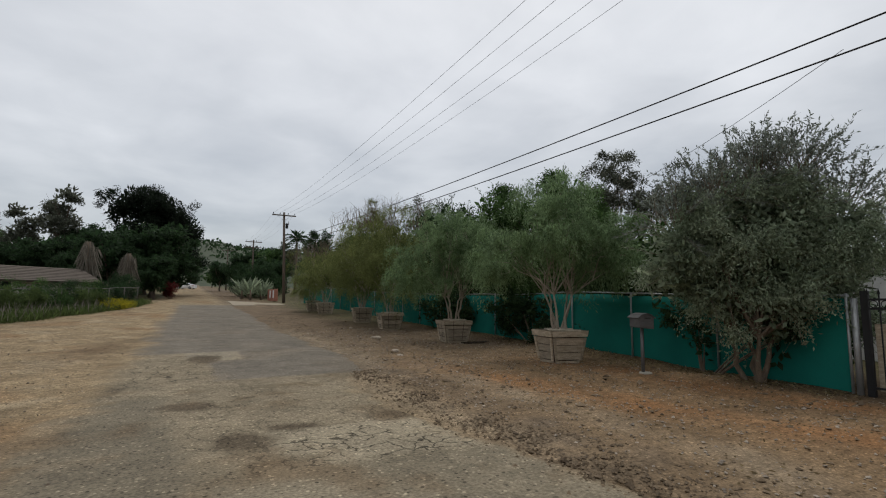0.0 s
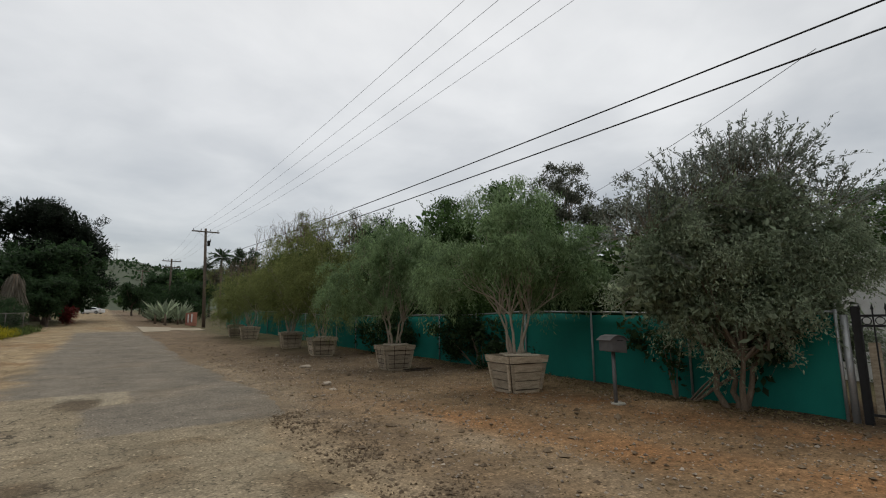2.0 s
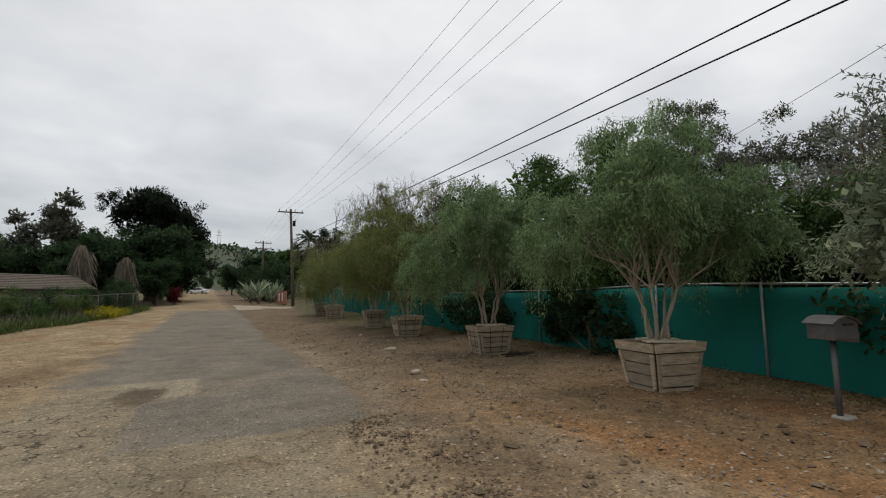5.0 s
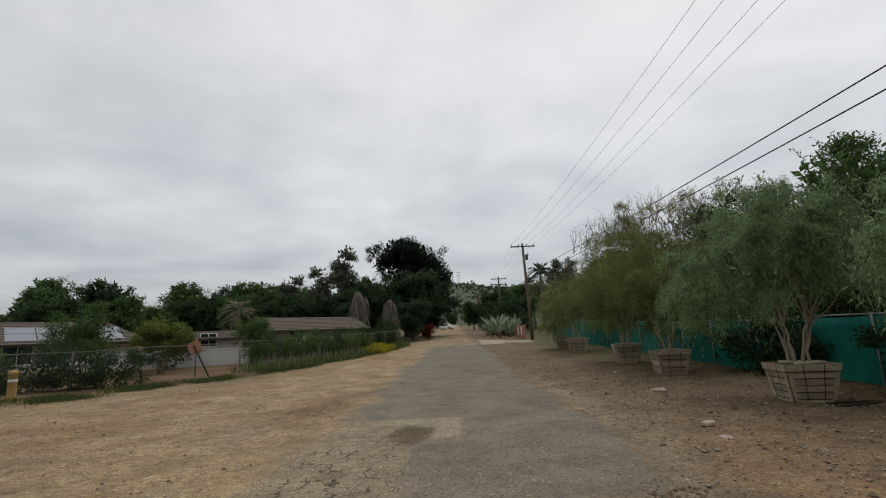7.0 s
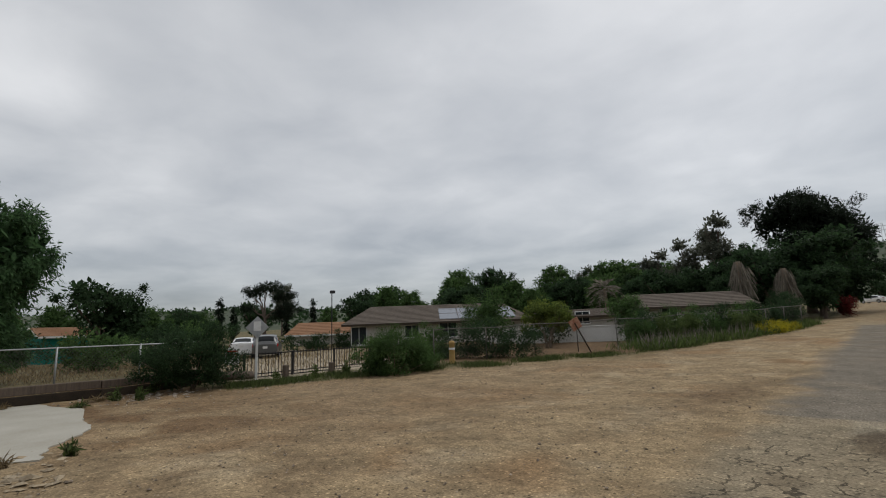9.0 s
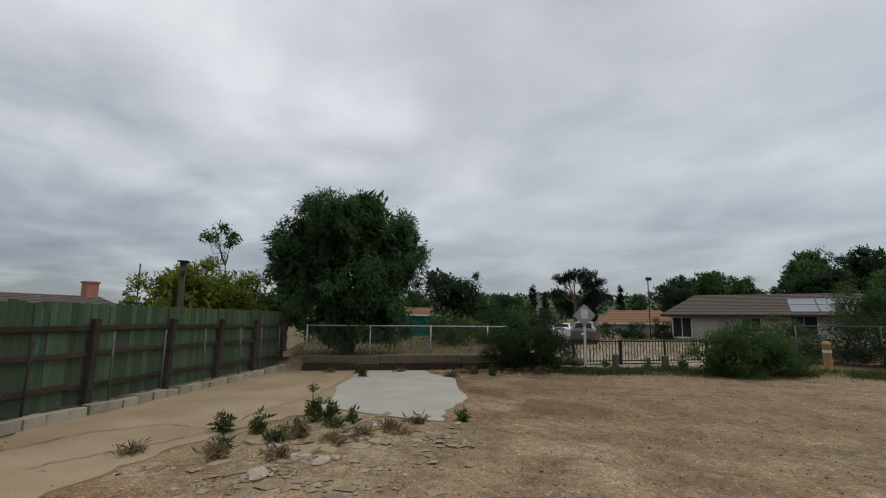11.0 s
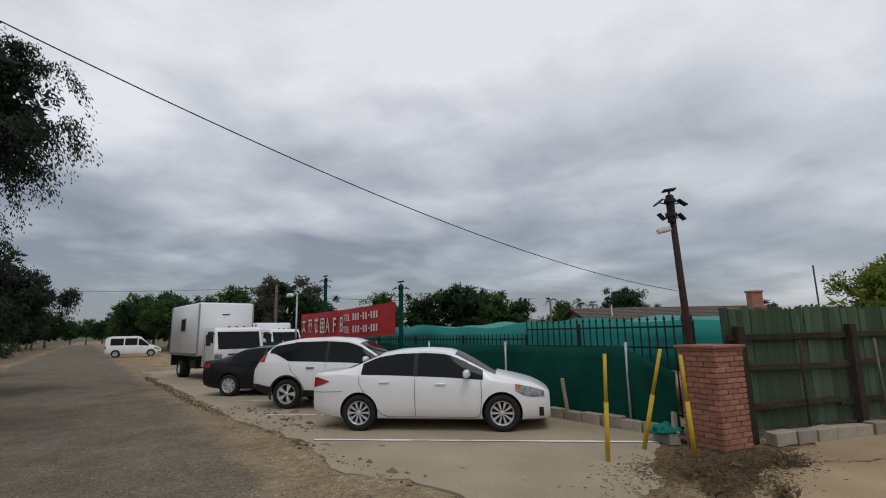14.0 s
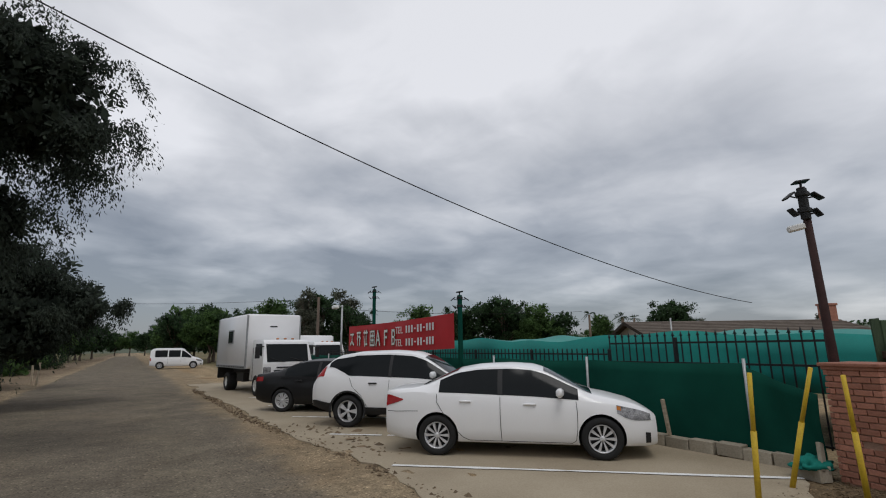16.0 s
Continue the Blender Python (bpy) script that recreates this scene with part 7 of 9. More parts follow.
# undergrowth that closes the gap above the screen cloth
for k, (x, y, h, m) in enumerate(((13.4, 8.8, 3.3, "leaf_mid"), (13.0, 11.8, 3.7, "leaf_dark"), (13.2, 15.2, 3.9, "leaf_mid"), (13.2, 19.4, 4.1, "leaf_dark"), (13.5, 24.2, 4.1, "leaf_mid"), (13.4, 30.0, 4.0, "leaf_dark"), (13.4, 36.0, 3.8, "leaf_mid"), (13.2, 42.0, 3.2, "leaf_dark"), (12.7, 5.4, 2.8, "leaf_dark"), (12.6, 7.2, 3.5, "leaf_mid"), (12.5, 9.6, 3.6, "leaf_dark"), (12.7, 13.4, 3.9, "leaf_mid"), (12.9, 17.2, 4.0, "leaf_dark"), (13.0, 21.6, 4.2, "leaf_mid"), (13.2, 27.0, 4.2, "leaf_dark"), (13.4, 33.0, 4.2, "leaf_mid"))):
    shrub("fence_shrub", (x, y, gz(x, y)), [(0, 0, h * 0.5, 1.2, 1.9, h * 0.52), (0.2, 1.2, h * 0.62, 1.0, 1.2, h * 0.42)], m, 330, 34, 0.13, (0.12, 0.05), 740 + k, "dense leafy shrub behind a screen fence", group="shrubs behind the fence")

# pepper trees over the road behind
PEP = [(6.6, -9.8, [(-4.3, 0, 6.1, 1.5, 1.9, 1.15), (-2.6, 0, 6.5, 2.0, 2.2, 1.4), (-0.5, -0.3, 6.8, 2.6, 2.6, 1.6), (0.5, 0.5, 5.2, 2.6, 2.4, 1.4), (-1.8, 0, 5.3, 2.2, 2.0, 0.8), (-3.4, 0.3, 6.9, 1.2, 1.4, 0.8), (-1.2, 0.2, 4.5, 2.2, 2.0, 0.8), (-3.3, -0.3, 4.0, 1.1, 1.2, 0.8), (-2.6, 0.2, 5.0, 1.2, 1.3, 0.8)], 900), (6.9, -19.8, [(-4.2, 0, 3.3, 1.5, 2, 0.9), (-3.0, 0.5, 2.2, 1.6, 2.0, 0.9), (-2.6, 0, 4.2, 2.2, 2.4, 1.2), (0, 0, 4.8, 2.8, 2.8, 1.5), (-3.2, 0.6, 3.0, 1.9, 2.0, 0.6), (-1.5, 0, 3.0, 2.4, 2.2, 0.7)], 800), (7.4, -30.0, [(-2.4, 0, 3.6, 2.2, 2.6, 1.5), (0, 0, 4.6, 2.8, 2.8, 1.6)], 560)]
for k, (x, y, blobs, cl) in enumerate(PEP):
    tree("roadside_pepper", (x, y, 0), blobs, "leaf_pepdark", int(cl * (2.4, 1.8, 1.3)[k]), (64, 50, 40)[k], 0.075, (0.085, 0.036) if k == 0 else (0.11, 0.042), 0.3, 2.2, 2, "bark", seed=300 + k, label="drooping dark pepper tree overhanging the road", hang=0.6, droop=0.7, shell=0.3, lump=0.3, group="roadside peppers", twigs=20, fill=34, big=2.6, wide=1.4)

# far trees: a few kinds, then copies
def far_kinds():
    K = {}
    K["round"] = ("far_tree", [(0, 0, 5.0, 3.0, 3.0, 2.6), (1.6, 0.6, 4.0, 2.2, 2.2, 2.0), (-1.7, -0.5, 4.2, 2.2, 2.2, 2.0), (0.2, 0.5, 7.0, 1.8, 1.8, 1.4)], "leaf_mid", 420, 16, 0.22, (0.30, 0.15), 0.25, 2.0)
    K["dark"] = ("far_tree", [(0, 0, 5.2, 3.2, 3.0, 2.8), (1.8, -0.6, 4.4, 2.2, 2.2, 2.2), (-1.5, 0.8, 6.4, 2.0, 2.0, 1.6), (0.8, 0, 2.8, 2.6, 2.6, 1.6)], "leaf_dark", 420, 16, 0.22, (0.30, 0.15), 0.25, 2.0)
    K["tall"] = ("far_eucalyptus", [(0, 0, 7.0, 1.7, 1.7, 1.6), (1.0, 0.4, 5.4, 1.5, 1.5, 1.3), (-1.1, -0.3, 8.6, 1.3, 1.3, 1.2), (0.6, -0.5, 9.8, 1.0, 1.0, 0.9), (-0.8, 0.4, 4.6, 1.3, 1.3, 1.1)], "leaf_euc", 340, 16, 0.2, (0.28, 0.10), 0.22, 3.6)
    K["cypress"] = ("cypress", [(0, 0, 2.5, 0.9, 0.9, 2.4), (0, 0, 5.5, 0.75, 0.75, 2.6), (0, 0, 8.2, 0.4, 0.4, 1.6)], "leaf_pine", 200, 14, 0.16, (0.28, 0.10), 0.15, 0.6)
    K["dome"] = ("dome_pine", [(-0.6, 0, 10.9, 3.2, 3.2, 2.2), (1.8, 0.3, 9.8, 3.2, 3.2, 2.4), (3.8, 0, 7.6, 2.5, 2.5, 2.6), (0.6, 0, 7.4, 4.2, 4.2, 2.8), (-2.6, -0.3, 9.8, 2.2, 2.2, 2.0), (2.0, 0, 4.5, 4.2, 4.0, 2.6)], "leaf_pine", 1500, 26, 0.22, (0.3, 0.10), 0.45, 4.5)
    K["stone_pine"] = ("stone_pine", [(-2.6, 0, 8.6, 2.6, 2.2, 0.9), (0.6, 0.3, 9.4, 2.8, 2.2, 0.8), (3.2, -0.3, 7.8, 2.2, 2.0, 0.8), (-3.6, 0.4, 6.0, 1.6, 1.4, 0.6), (4.6, 0, 5.8, 1.9, 1.6, 0.8), (2.6, 0.5, 4.6, 2.4, 2.0, 0.9)], "leaf_pine", 420, 26, 0.26, (0.3, 0.07), 0.4, 4.2)
    return K


KINDS = far_kinds()
MADE = {}


def far_tree(kind, x, y, s=1.0, turn=0.0, sz=None, base=None):
    z = gz(x, y) - 0.1 if base is None else base
    if kind not in MADE:
        nm, blobs, leaf, cl, per, sp, size, tr, fork = KINDS[kind]
        words = {"round": "rounded green tree in the distance", "dark": "dark dense tree in the distance", "tall": "tall loose-crowned tree in the distance", "cypress": "slim dark cypress in the distance", "dome": "huge dark dome-shaped pine", "stone_pine": "dark flat-topped pine with bare limbs"}[kind]
        MADE[kind] = tree(nm, (0, 0, 0), blobs, leaf, cl, per, sp, size, tr, fork, 1, "pole_wood", seed=400 + len(MADE), label=words, group="distant trees", shell=0.4, twigs=6, fill=9, lump=0.34)
        MADE[kind].matrix_basis = scaled(pose(x, y, z, 0, 0, turn), s, sz)
        return MADE[kind]
    src = MADE[kind]
    ob = copy_thing(src, Matrix.Identity(4))
    ob.matrix_basis = scaled(pose(x, y, z, 0, 0, turn), s, sz)
    return ob


far_tree("dome", -4.9, 77.0, 1.14, 4, 1.2)
far_tree("stone_pine", -65.0, 39.0, 0.86, 30)
for x, y, s in ((-3.2, 66.0, 1.15), (-7.0, 63.0, 0.95), (-2.6, 60.5, 0.65), (-9.5, 70.0, 1.1), (-1.5, 73.0, 1.0), (-4.0, 83.0, 1.3)):
    far_tree("dark", x, y, s, x * 40)
for k, x, y, s in (("tall", -13.2, 73.0, 1.1), ("tall", -18.5, 78.0, 0.95), ("round", -24, 86, 1.0), ("tall", -21, 73, 0.8), ("round", -33.9, 87, 1.15), ("dark", -38, 92, 1.1), ("round", -42, 83, 1.15), ("dark", -46, 70, 1.1), ("round", -51.3, 65, 0.95), ("dark", -29, 90, 1.1), ("round", -57, 74, 1.2), ("dark", -36, 74, 0.8), ("round", -26, 66, 0.7), ("dark", -20, 62, 0.65), ("dark", -16, 60, 0.7), ("round", -62, 60, 0.9), ("dark", -70, 66, 1.0), ("round", -27, 78, 1.0), ("dark", -31, 70, 0.8), ("dark", -13, 64, 0.75), ("dark", -22, 70, 0.75), ("round", -40, 66, 0.8), ("dark", -52, 80, 1.0), ("round", -33, 60, 0.6), ("dark", -46, 60, 0.75), ("dark", -10, 60, 0.6)):
    far_tree(k, x, y, s * 1.12, x * 37 + y * 11)
FAR_RNG = np.random.default_rng(77)
# woods in a wide ring, thinner towards the open side
for a in np.arange(0, 360, 5.0):
    d = FAR_RNG.uniform(95, 150)
    x, y = 1 - d * math.sin(radians(a)), 3 + d * math.cos(radians(a))
    if abs(x - 2) < 9 and y < 0:
        x += 14 * (1 if x > 2 else -1)
    if a < 6 or a > 354:
        continue
    low = 0.55 if 60 < a < 130 else 0.85
    far_tree(("round", "dark", "dark", "tall")[FAR_RNG.integers(4)], x, y, low * FAR_RNG.uniform(0.9, 1.35), FAR_RNG.uniform(0, 360))
for k, x, y, s in (("dark", 6.5, 112, 0.75), ("dark", 11, 104, 1.0), ("round", 15, 98, 1.0), ("dark", -3.5, 104, 0.9), ("round", -5, 118, 1.0), ("dark", 1.5, 168, 0.6), ("round", 7, 160, 0.65), ("dark", -5, 160, 0.7), ("dark", 13, 80, 0.7), ("dark", 12.5, 88, 0.75),
                   ("dark", -43.1, 14.6, 0.75), ("round", -48, 9, 0.55), ("round", -58, 22, 0.6), ("dark", -62, 27, 0.6), ("round", -70, 16, 0.7), ("dark", -55, 48, 0.7), ("round", -46, 50, 0.7), ("dark", -40, 54, 0.75), ("round", -75, 34, 0.6), ("dark", -80, 45, 0.8), ("cypress", -90, 43, 0.85), ("cypress", -92, 46.5, 0.7), ("cypress", -96, 60, 0.8), ("cypress", -104, 72, 0.9), ("round", -60, 52, 0.55),
                   ("tall", -15.5, -52, 0.72), ("dark", -17.5, -55, 0.95), ("dark", -20, -50, 0.75), ("tall", -22, -58, 0.8), ("round", -13.5, -60, 0.8), ("dark", -28, -39, 0.72), ("dark", -31, -37, 0.78), ("round", -33.5, -35, 0.68), ("dark", -36, -35, 0.6), ("dark", -50, -31, 0.78), ("round", -25, -44, 0.7),
                   ("dark", -4.6, -76, 0.72), ("round", -8.5, -72, 0.75), ("dark", -12, -70, 0.75), ("round", -6.2, -88, 0.9), ("dark", -10, -80, 0.9), ("cypress", -5.2, -84, 0.7), ("dark", 9, -70, 0.6), ("round", 11, -58, 0.6), ("dark", 12, -48, 0.55), ("round", 10, -84, 0.7), ("dark", 9, -100, 0.7), ("round", -6, -110, 0.8), ("dark", -7, -130, 0.9), ("round", 10, -125, 0.8), ("dark", -9, -96, 0.9), ("round", -8, -104, 0.85), ("dark", 8.5, -115, 0.8), ("dark", 8, -140, 0.9), ("dark", -5.5, -145, 0.9), ("round", 0.5, -205, 0.9), ("dark", 5, -210, 0.9), ("dark", -4, -200, 0.9), ("dark", 14, -40, 0.55), ("dark", 13, -26, 0.6), ("dark", 15, -14, 0.7), ("dark", -24, -2, 0.0), ("round", -27, 1.5, 0.5), ("dark", -30, -3, 0.5)):
    if s:
        far_tree(k, x, y, s * (1.2 if y < -58 else 1.08 if y < -20 else 1.08), x * 53 + y * 17)


def hills():
    """A ring of low hills, higher ahead."""
    n, m = 240, 10
    V, F = [], []
    for i in range(n):
        a = 2 * math.pi * i / n
        az = math.degrees(a)
        ahead = math.exp(-(min(az, 360 - az) / 22) ** 2)
        left = math.exp(-((az - 65) / 40) ** 2)
        top = 10 + 70 * ahead + 26 * left + 8 * noise.noise(Vector((math.cos(a) * 6, math.sin(a) * 6, 0))) + 4 * noise.noise(Vector((math.cos(a) * 23, math.sin(a) * 23, 3)))
        for j in range(m):
            f = j / (m - 1)
            d = 430 + 320 * f
            z = -3 + (top + 3) * math.sin(f * math.pi / 2) * (1 + 0.12 * noise.noise(Vector((math.cos(a) * 14, math.sin(a) * 14, f * 5))))
            V.append((-d * math.sin(a), d * math.cos(a), z))
    for i in range(n):
        for j in range(m - 1):
            p, q = i * m + j, ((i + 1) % n) * m + j
            F.append((p, p + 1, q + 1, q))
    tagged(part("hill_backdrop", (V, F), M["hill"], smooth=True), "low bushy hills on the horizon", "hills", kind="structure")
    rng = np.random.default_rng(5)
    k = 2600
    a = np.concatenate([rng.normal(10, 30, k), rng.uniform(0, 360, k // 2)])
    f = rng.uniform(0.1, 1.0, len(a)) ** 0.7
    P = []
    for az, ff in zip(np.radians(a % 360), f):
        azd = math.degrees(az)
        top = 10 + 70 * math.exp(-(min(azd, 360 - azd) / 22) ** 2) + 26 * math.exp(-((azd - 65) / 40) ** 2) + 8 * noise.noise(Vector((math.cos(az) * 6, math.sin(az) * 6, 0)))
        d = 430 + 320 * ff
        P.append((-d * math.sin(az), d * math.cos(az), -3 + (top + 3) * math.sin(ff * math.pi / 2)))
    P = np.repeat(np.array(P), 9, 0) + rng.normal(0, 1, (len(P) * 9, 3)) * (3.2, 3.2, 1.8)
    D = rng.normal(size=P.shape)
    tagged(leaf_mesh("hill_scrub", P, D, 4.5, 3.0, M["leaf_dark"], None, rng=rng), "dark scrub scattered over far hills", "scrub", kind="stuff")


hills()
t = thing("pylon", (12.0, 640.0, 66.0), 0, "far lattice pylon on a hill", "pylon")
for a in (-1, 1):
    for q in (-1, 1):
        part("leg", tube(bmesh.new(), [(a * 2.2, q * 2.2, 0), (a * 0.4, q * 0.4, 24)], 0.2, 5), M["galv"], t)
for z in (17, 21):
    part("arm", boxes(((7, 0.4, 0.4), (0, 0, z))), M["galv"], t)


# ---- vehicles ----
def smooth_line(xs, ys, x, soft=0.05):
    """Reads a profile at x, rounded off a little at its corners."""
    return float(np.mean([np.interp(x + d, xs, ys) for d in (-soft, -soft / 2, 0, soft / 2, soft)]))


class Shell:
    """A car body: profiles along x give the belt, the top, the widths; section() lofts them."""

    def __init__(self, spec):
        self.s = spec

    def get(self, key, x, soft=0.06):
        xs, ys = zip(*self.s[key])
        return smooth_line(xs, ys, x, soft)

    def side(self, x, v):
        """v: 0 at the sill, 1 at the belt."""
        zb, zt, w = self.get("sill", x), self.get("belt", x), self.get("width", x)
        z = zb + (zt - zb) * v
        bulge = w - 0.055 * (abs(v - 0.52) / 0.52) ** 2.2 - (0.03 if v < 0.12 else 0) * (1 - v / 0.12)
        return Vector((x, -bulge, z))

    def upper(self, x, v):
        """v: 0 at the belt, 1 at the edge of the roof."""
        a = self.side(x, 1.0)
        top, wr = self.get("top", x), self.get("roof", x)
        drop = min(0.06, 0.35 * max(top - a.z, 0.01))
        b = Vector((x, -wr, top - drop))
        p = a.lerp(b, v)
        p.y -= 0.02 * math.sin(math.pi * v) * min(1, (top - a.z) * 3)
        return p

    def deck(self, x, u):
        """u: -1 at the right edge of the roof, 1 at the left."""
        e = self.upper(x, 1.0)
        top = self.get("top", x)
        return Vector((x, -e.y * u, e.z + (top - e.z) * (1 - abs(u) ** 2.4)))

    def body(self):
        x0, x1 = self.s["ends"]
        xs = np.concatenate([np.linspace(x0, x0 + 0.12, 5)[:-1], np.linspace(x0 + 0.12, x1 - 0.12, 64), np.linspace(x1 - 0.12, x1, 5)[1:]])
        bm = bmesh.new()
        rings = []
        for x in xs:
            half = [Vector((x, -self.get("width", x) * 0.86, self.get("sill", x)))]
            half += [self.side(x, v) for v in (0.03, 0.12, 0.3, 0.5, 0.7, 0.85, 0.94, 1.0)] + [self.upper(x, v) for v in (0.06, 0.35, 0.7, 1.0)]
            half += [self.deck(x, u) for u in (-0.88, -0.7, -0.4)]
            ring = half + [self.deck(x, 0.0)] + [Vector((p.x, -p.y, p.z)) for p in half[::-1]]
            rings.append([bm.verts.new(p) for p in ring])
        n = len(rings[0])
        for a, b in zip(rings, rings[1:]):
            for k in range(n):
                bm.faces.new((a[k], a[(k + 1) % n], b[(k + 1) % n], b[k]))
        bm.faces.new(rings[0][::-1]), bm.faces.new(rings[-1])
        bmesh.ops.recalc_face_normals(bm, faces=bm.faces)
        return bm

    def skin(self, fn, u, v, nu, nv, lift, left=False):
        """A sheet lying on the body: fn(x, w) over the ranges u (along the car) and v (its second number, which may be a function of x)."""
        V, F = [], []
        for i in range(nu + 1):
            x = u[0] + (u[1] - u[0]) * i / nu
            lo, hi = (f(x) if callable(f) else f for f in v)
            for j in range(nv + 1):
                w = lo + (hi - lo) * j / nv
                p = fn(x, w)
                e = 0.01
                du, dv = fn(x + e, w) - fn(x - e, w), fn(x, min(w + e, 1.0)) - fn(x, max(w - e, -1.0 if fn == self.deck else 0.0))
                nrm = du.cross(dv)
                nrm = nrm.normalized() if nrm.length > 1e-9 else Vector((0, -1, 0))
                if (fn == self.deck and nrm.z < 0) or (fn != self.deck and nrm.y > 0):
                    nrm = -nrm
                p = p + nrm * lift
                V.append((p.x, -p.y if left else p.y, p.z))
        for i in range(nu):
            for j in range(nv):
                a = i * (nv + 1) + j
                q = (a, a + nv + 1, a + nv + 2, a + 1)
                F.append(q[::-1] if left else q)
        return V, F


def cut_arches(bm, axles, r, half, material, parent, name="body"):
    """Cuts the wheel arches out of a closed body."""
    me = bpy.data.meshes.new(name)
    bm.to_mesh(me), bm.free()
    ob = new(name, me)
    me.materials.append(material), me.materials.append(M["trim"])
    cut = bmesh.new()
    for x, z in axles:
        for side in (-1, 1):
            y0, y1 = (side * (half - 0.28), side * (half + 0.3))
            ring = [[cut.verts.new((x + r * math.cos(2 * math.pi * k / 28), y, z + r * math.sin(2 * math.pi * k / 28))) for k in range(28)] for y in (y0, y1)]
            for k in range(28):
                cut.faces.new((ring[0][k], ring[0][(k + 1) % 28], ring[1][(k + 1) % 28], ring[1][k]))
            cut.faces.new(ring[0]), cut.faces.new(ring[1])
    bmesh.ops.recalc_face_normals(cut, faces=cut.faces)
    for f in cut.faces:
        f.material_index = 1
    cm = bpy.data.meshes.new("arch_cut")
    cut.to_mesh(cm), cut.free()
    cm.materials.append(material), cm.materials.append(M["trim"])
    co = new("arch_cut", cm)
    mod = ob.modifiers.new("cut", "BOOLEAN")
    mod.operation, mod.object, mod.solver = "DIFFERENCE", co, "EXACT"
    dg = bpy.context.evaluated_depsgraph_get()
    done = bpy.data.meshes.new_from_object(ob.evaluated_get(dg))
    ob.modifiers.clear()
    ob.data = done
    bpy.data.objects.remove(co)
    done.polygons.foreach_set("use_smooth", [p.area < 0.2 for p in done.polygons])
    b2 = bmesh.new()
    b2.from_mesh(done)
    for e in b2.edges:
        if len(e.link_faces) == 2 and (e.calc_face_angle(0) > radians(32) or e.link_faces[0].material_index != e.link_faces[1].material_index):
            e.smooth = False
    b2.to_mesh(done), b2.free()
    ob.parent = parent
    return ob


def wheel(parent, x, y, r, width, spokes, out, twin=True, rim_r=0.66, rim_mat="rim"):
    """A wheel on the body's side: tyre, dished rim with spokes, hub cap. out: -1 on the right side."""
    w = tagged(new("wheel"))
    w.parent = parent
    w.matrix_basis = pose(x, y, r, 90 if out < 0 else -90, 0, 0)
    h = width / 2
    prof = [(rim_r * r, -h * 0.8), (rim_r * r, -h), (r * 0.86, -h * 1.02), (r * 0.97, -h * 0.85), (r, -h * 0.5), (r, h * 0.5), (r * 0.97, h * 0.85), (r * 0.86, h * 1.02), (rim_r * r * 1.02, h), (rim_r * r, h * 0.8)]
    part("tyre", lathe(bmesh.new(), prof, 32), M["tyre"], w)
    bm = bmesh.new()
    R = rim_r * r
    lathe(bm, [(R, -h * 0.7), (R, h * 0.9), (R * 0.94, h * 0.92), (R * 0.90, h * 0.45), (R * 0.88, -h * 0.2)], 32)
    part("rim", bm, M[rim_mat], w)
    part("brake", lathe(bmesh.new(), [(R * 0.9, -h * 0.22), (0.001, -h * 0.22)], 24), M["trim"], w)
    for k in range(spokes):
        a = 2 * math.pi * k / spokes
        sb = bmesh.new()
        for off in ((-0.5, 0.5) if twin else (0,)):
            wid = R * (1.5 if twin else 2.2) / spokes
            vs = []
            for rr, zz, ww in ((R * 0.14, h * 0.72, 0.7), (R * 0.55, h * 0.80, 0.8), (R * 0.93, h * 0.72, 1.25)):
                for sgn in (-1, 1):
                    ang = a + (off * 1.25 * wid * ww + sgn * wid * 0.42 * ww) / rr * (0.5 if rr < R * 0.2 else 1)
                    vs.append((rr * math.cos(ang), rr * math.sin(ang), zz))
            top = [sb.verts.new(v) for v in vs]
            low = [sb.verts.new((v[0], v[1], v[2] - 0.03)) for v in vs]
            for i in (0, 2):
                sb.faces.new((top[i], top[i + 2], top[i + 3], top[i + 1]))
                sb.faces.new((top[i], low[i], low[i + 2], top[i + 2]))
                sb.faces.new((top[i + 1], top[i + 3], low[i + 3], low[i + 1]))
        bmesh.ops.recalc_face_normals(sb, faces=sb.faces)
        part("spoke", sb, M[rim_mat], w)
    part("hub_cap", lathe(bmesh.new(), [(R * 0.2, h * 0.6), (R * 0.2, h * 0.82), (R * 0.12, h * 0.88), (0.001, h * 0.9)], 16), M[rim_mat], w)
    return w


def seam(parent, shell, pts, width=0.007, left=False, name="door_seam"):
    """A dark panel gap along points (x, v) of the side."""
    V, F = [], []
    pts = [(a[0] + (b[0] - a[0]) * k / 8, a[1] + (b[1] - a[1]) * k / 8) for a, b in zip(pts, pts[1:]) for k in range(8)] + [pts[-1]]
    for i, (x, v) in enumerate(pts):
        p = shell.side(x, v) if v <= 1 else shell.upper(x, v - 1)
        q = pts[min(i + 1, len(pts) - 1)], pts[max(i - 1, 0)]
        d = (shell.side(*q[0]) if q[0][1] <= 1 else shell.upper(q[0][0], q[0][1] - 1)) - (shell.side(*q[1]) if q[1][1] <= 1 else shell.upper(q[1][0], q[1][1] - 1))
        s = Vector((d.z, 0, -d.x)).normalized() * width / 2
        for sg in (-1, 1):
            a = p + s * sg + Vector((0, -0.009, 0))
            V.append((a.x, -a.y if left else a.y, a.z))
    for i in range(len(pts) - 1):
        F.append((2 * i, 2 * i + 2, 2 * i + 3, 2 * i + 1))
    part(name, (V, F), M["trim"], parent)


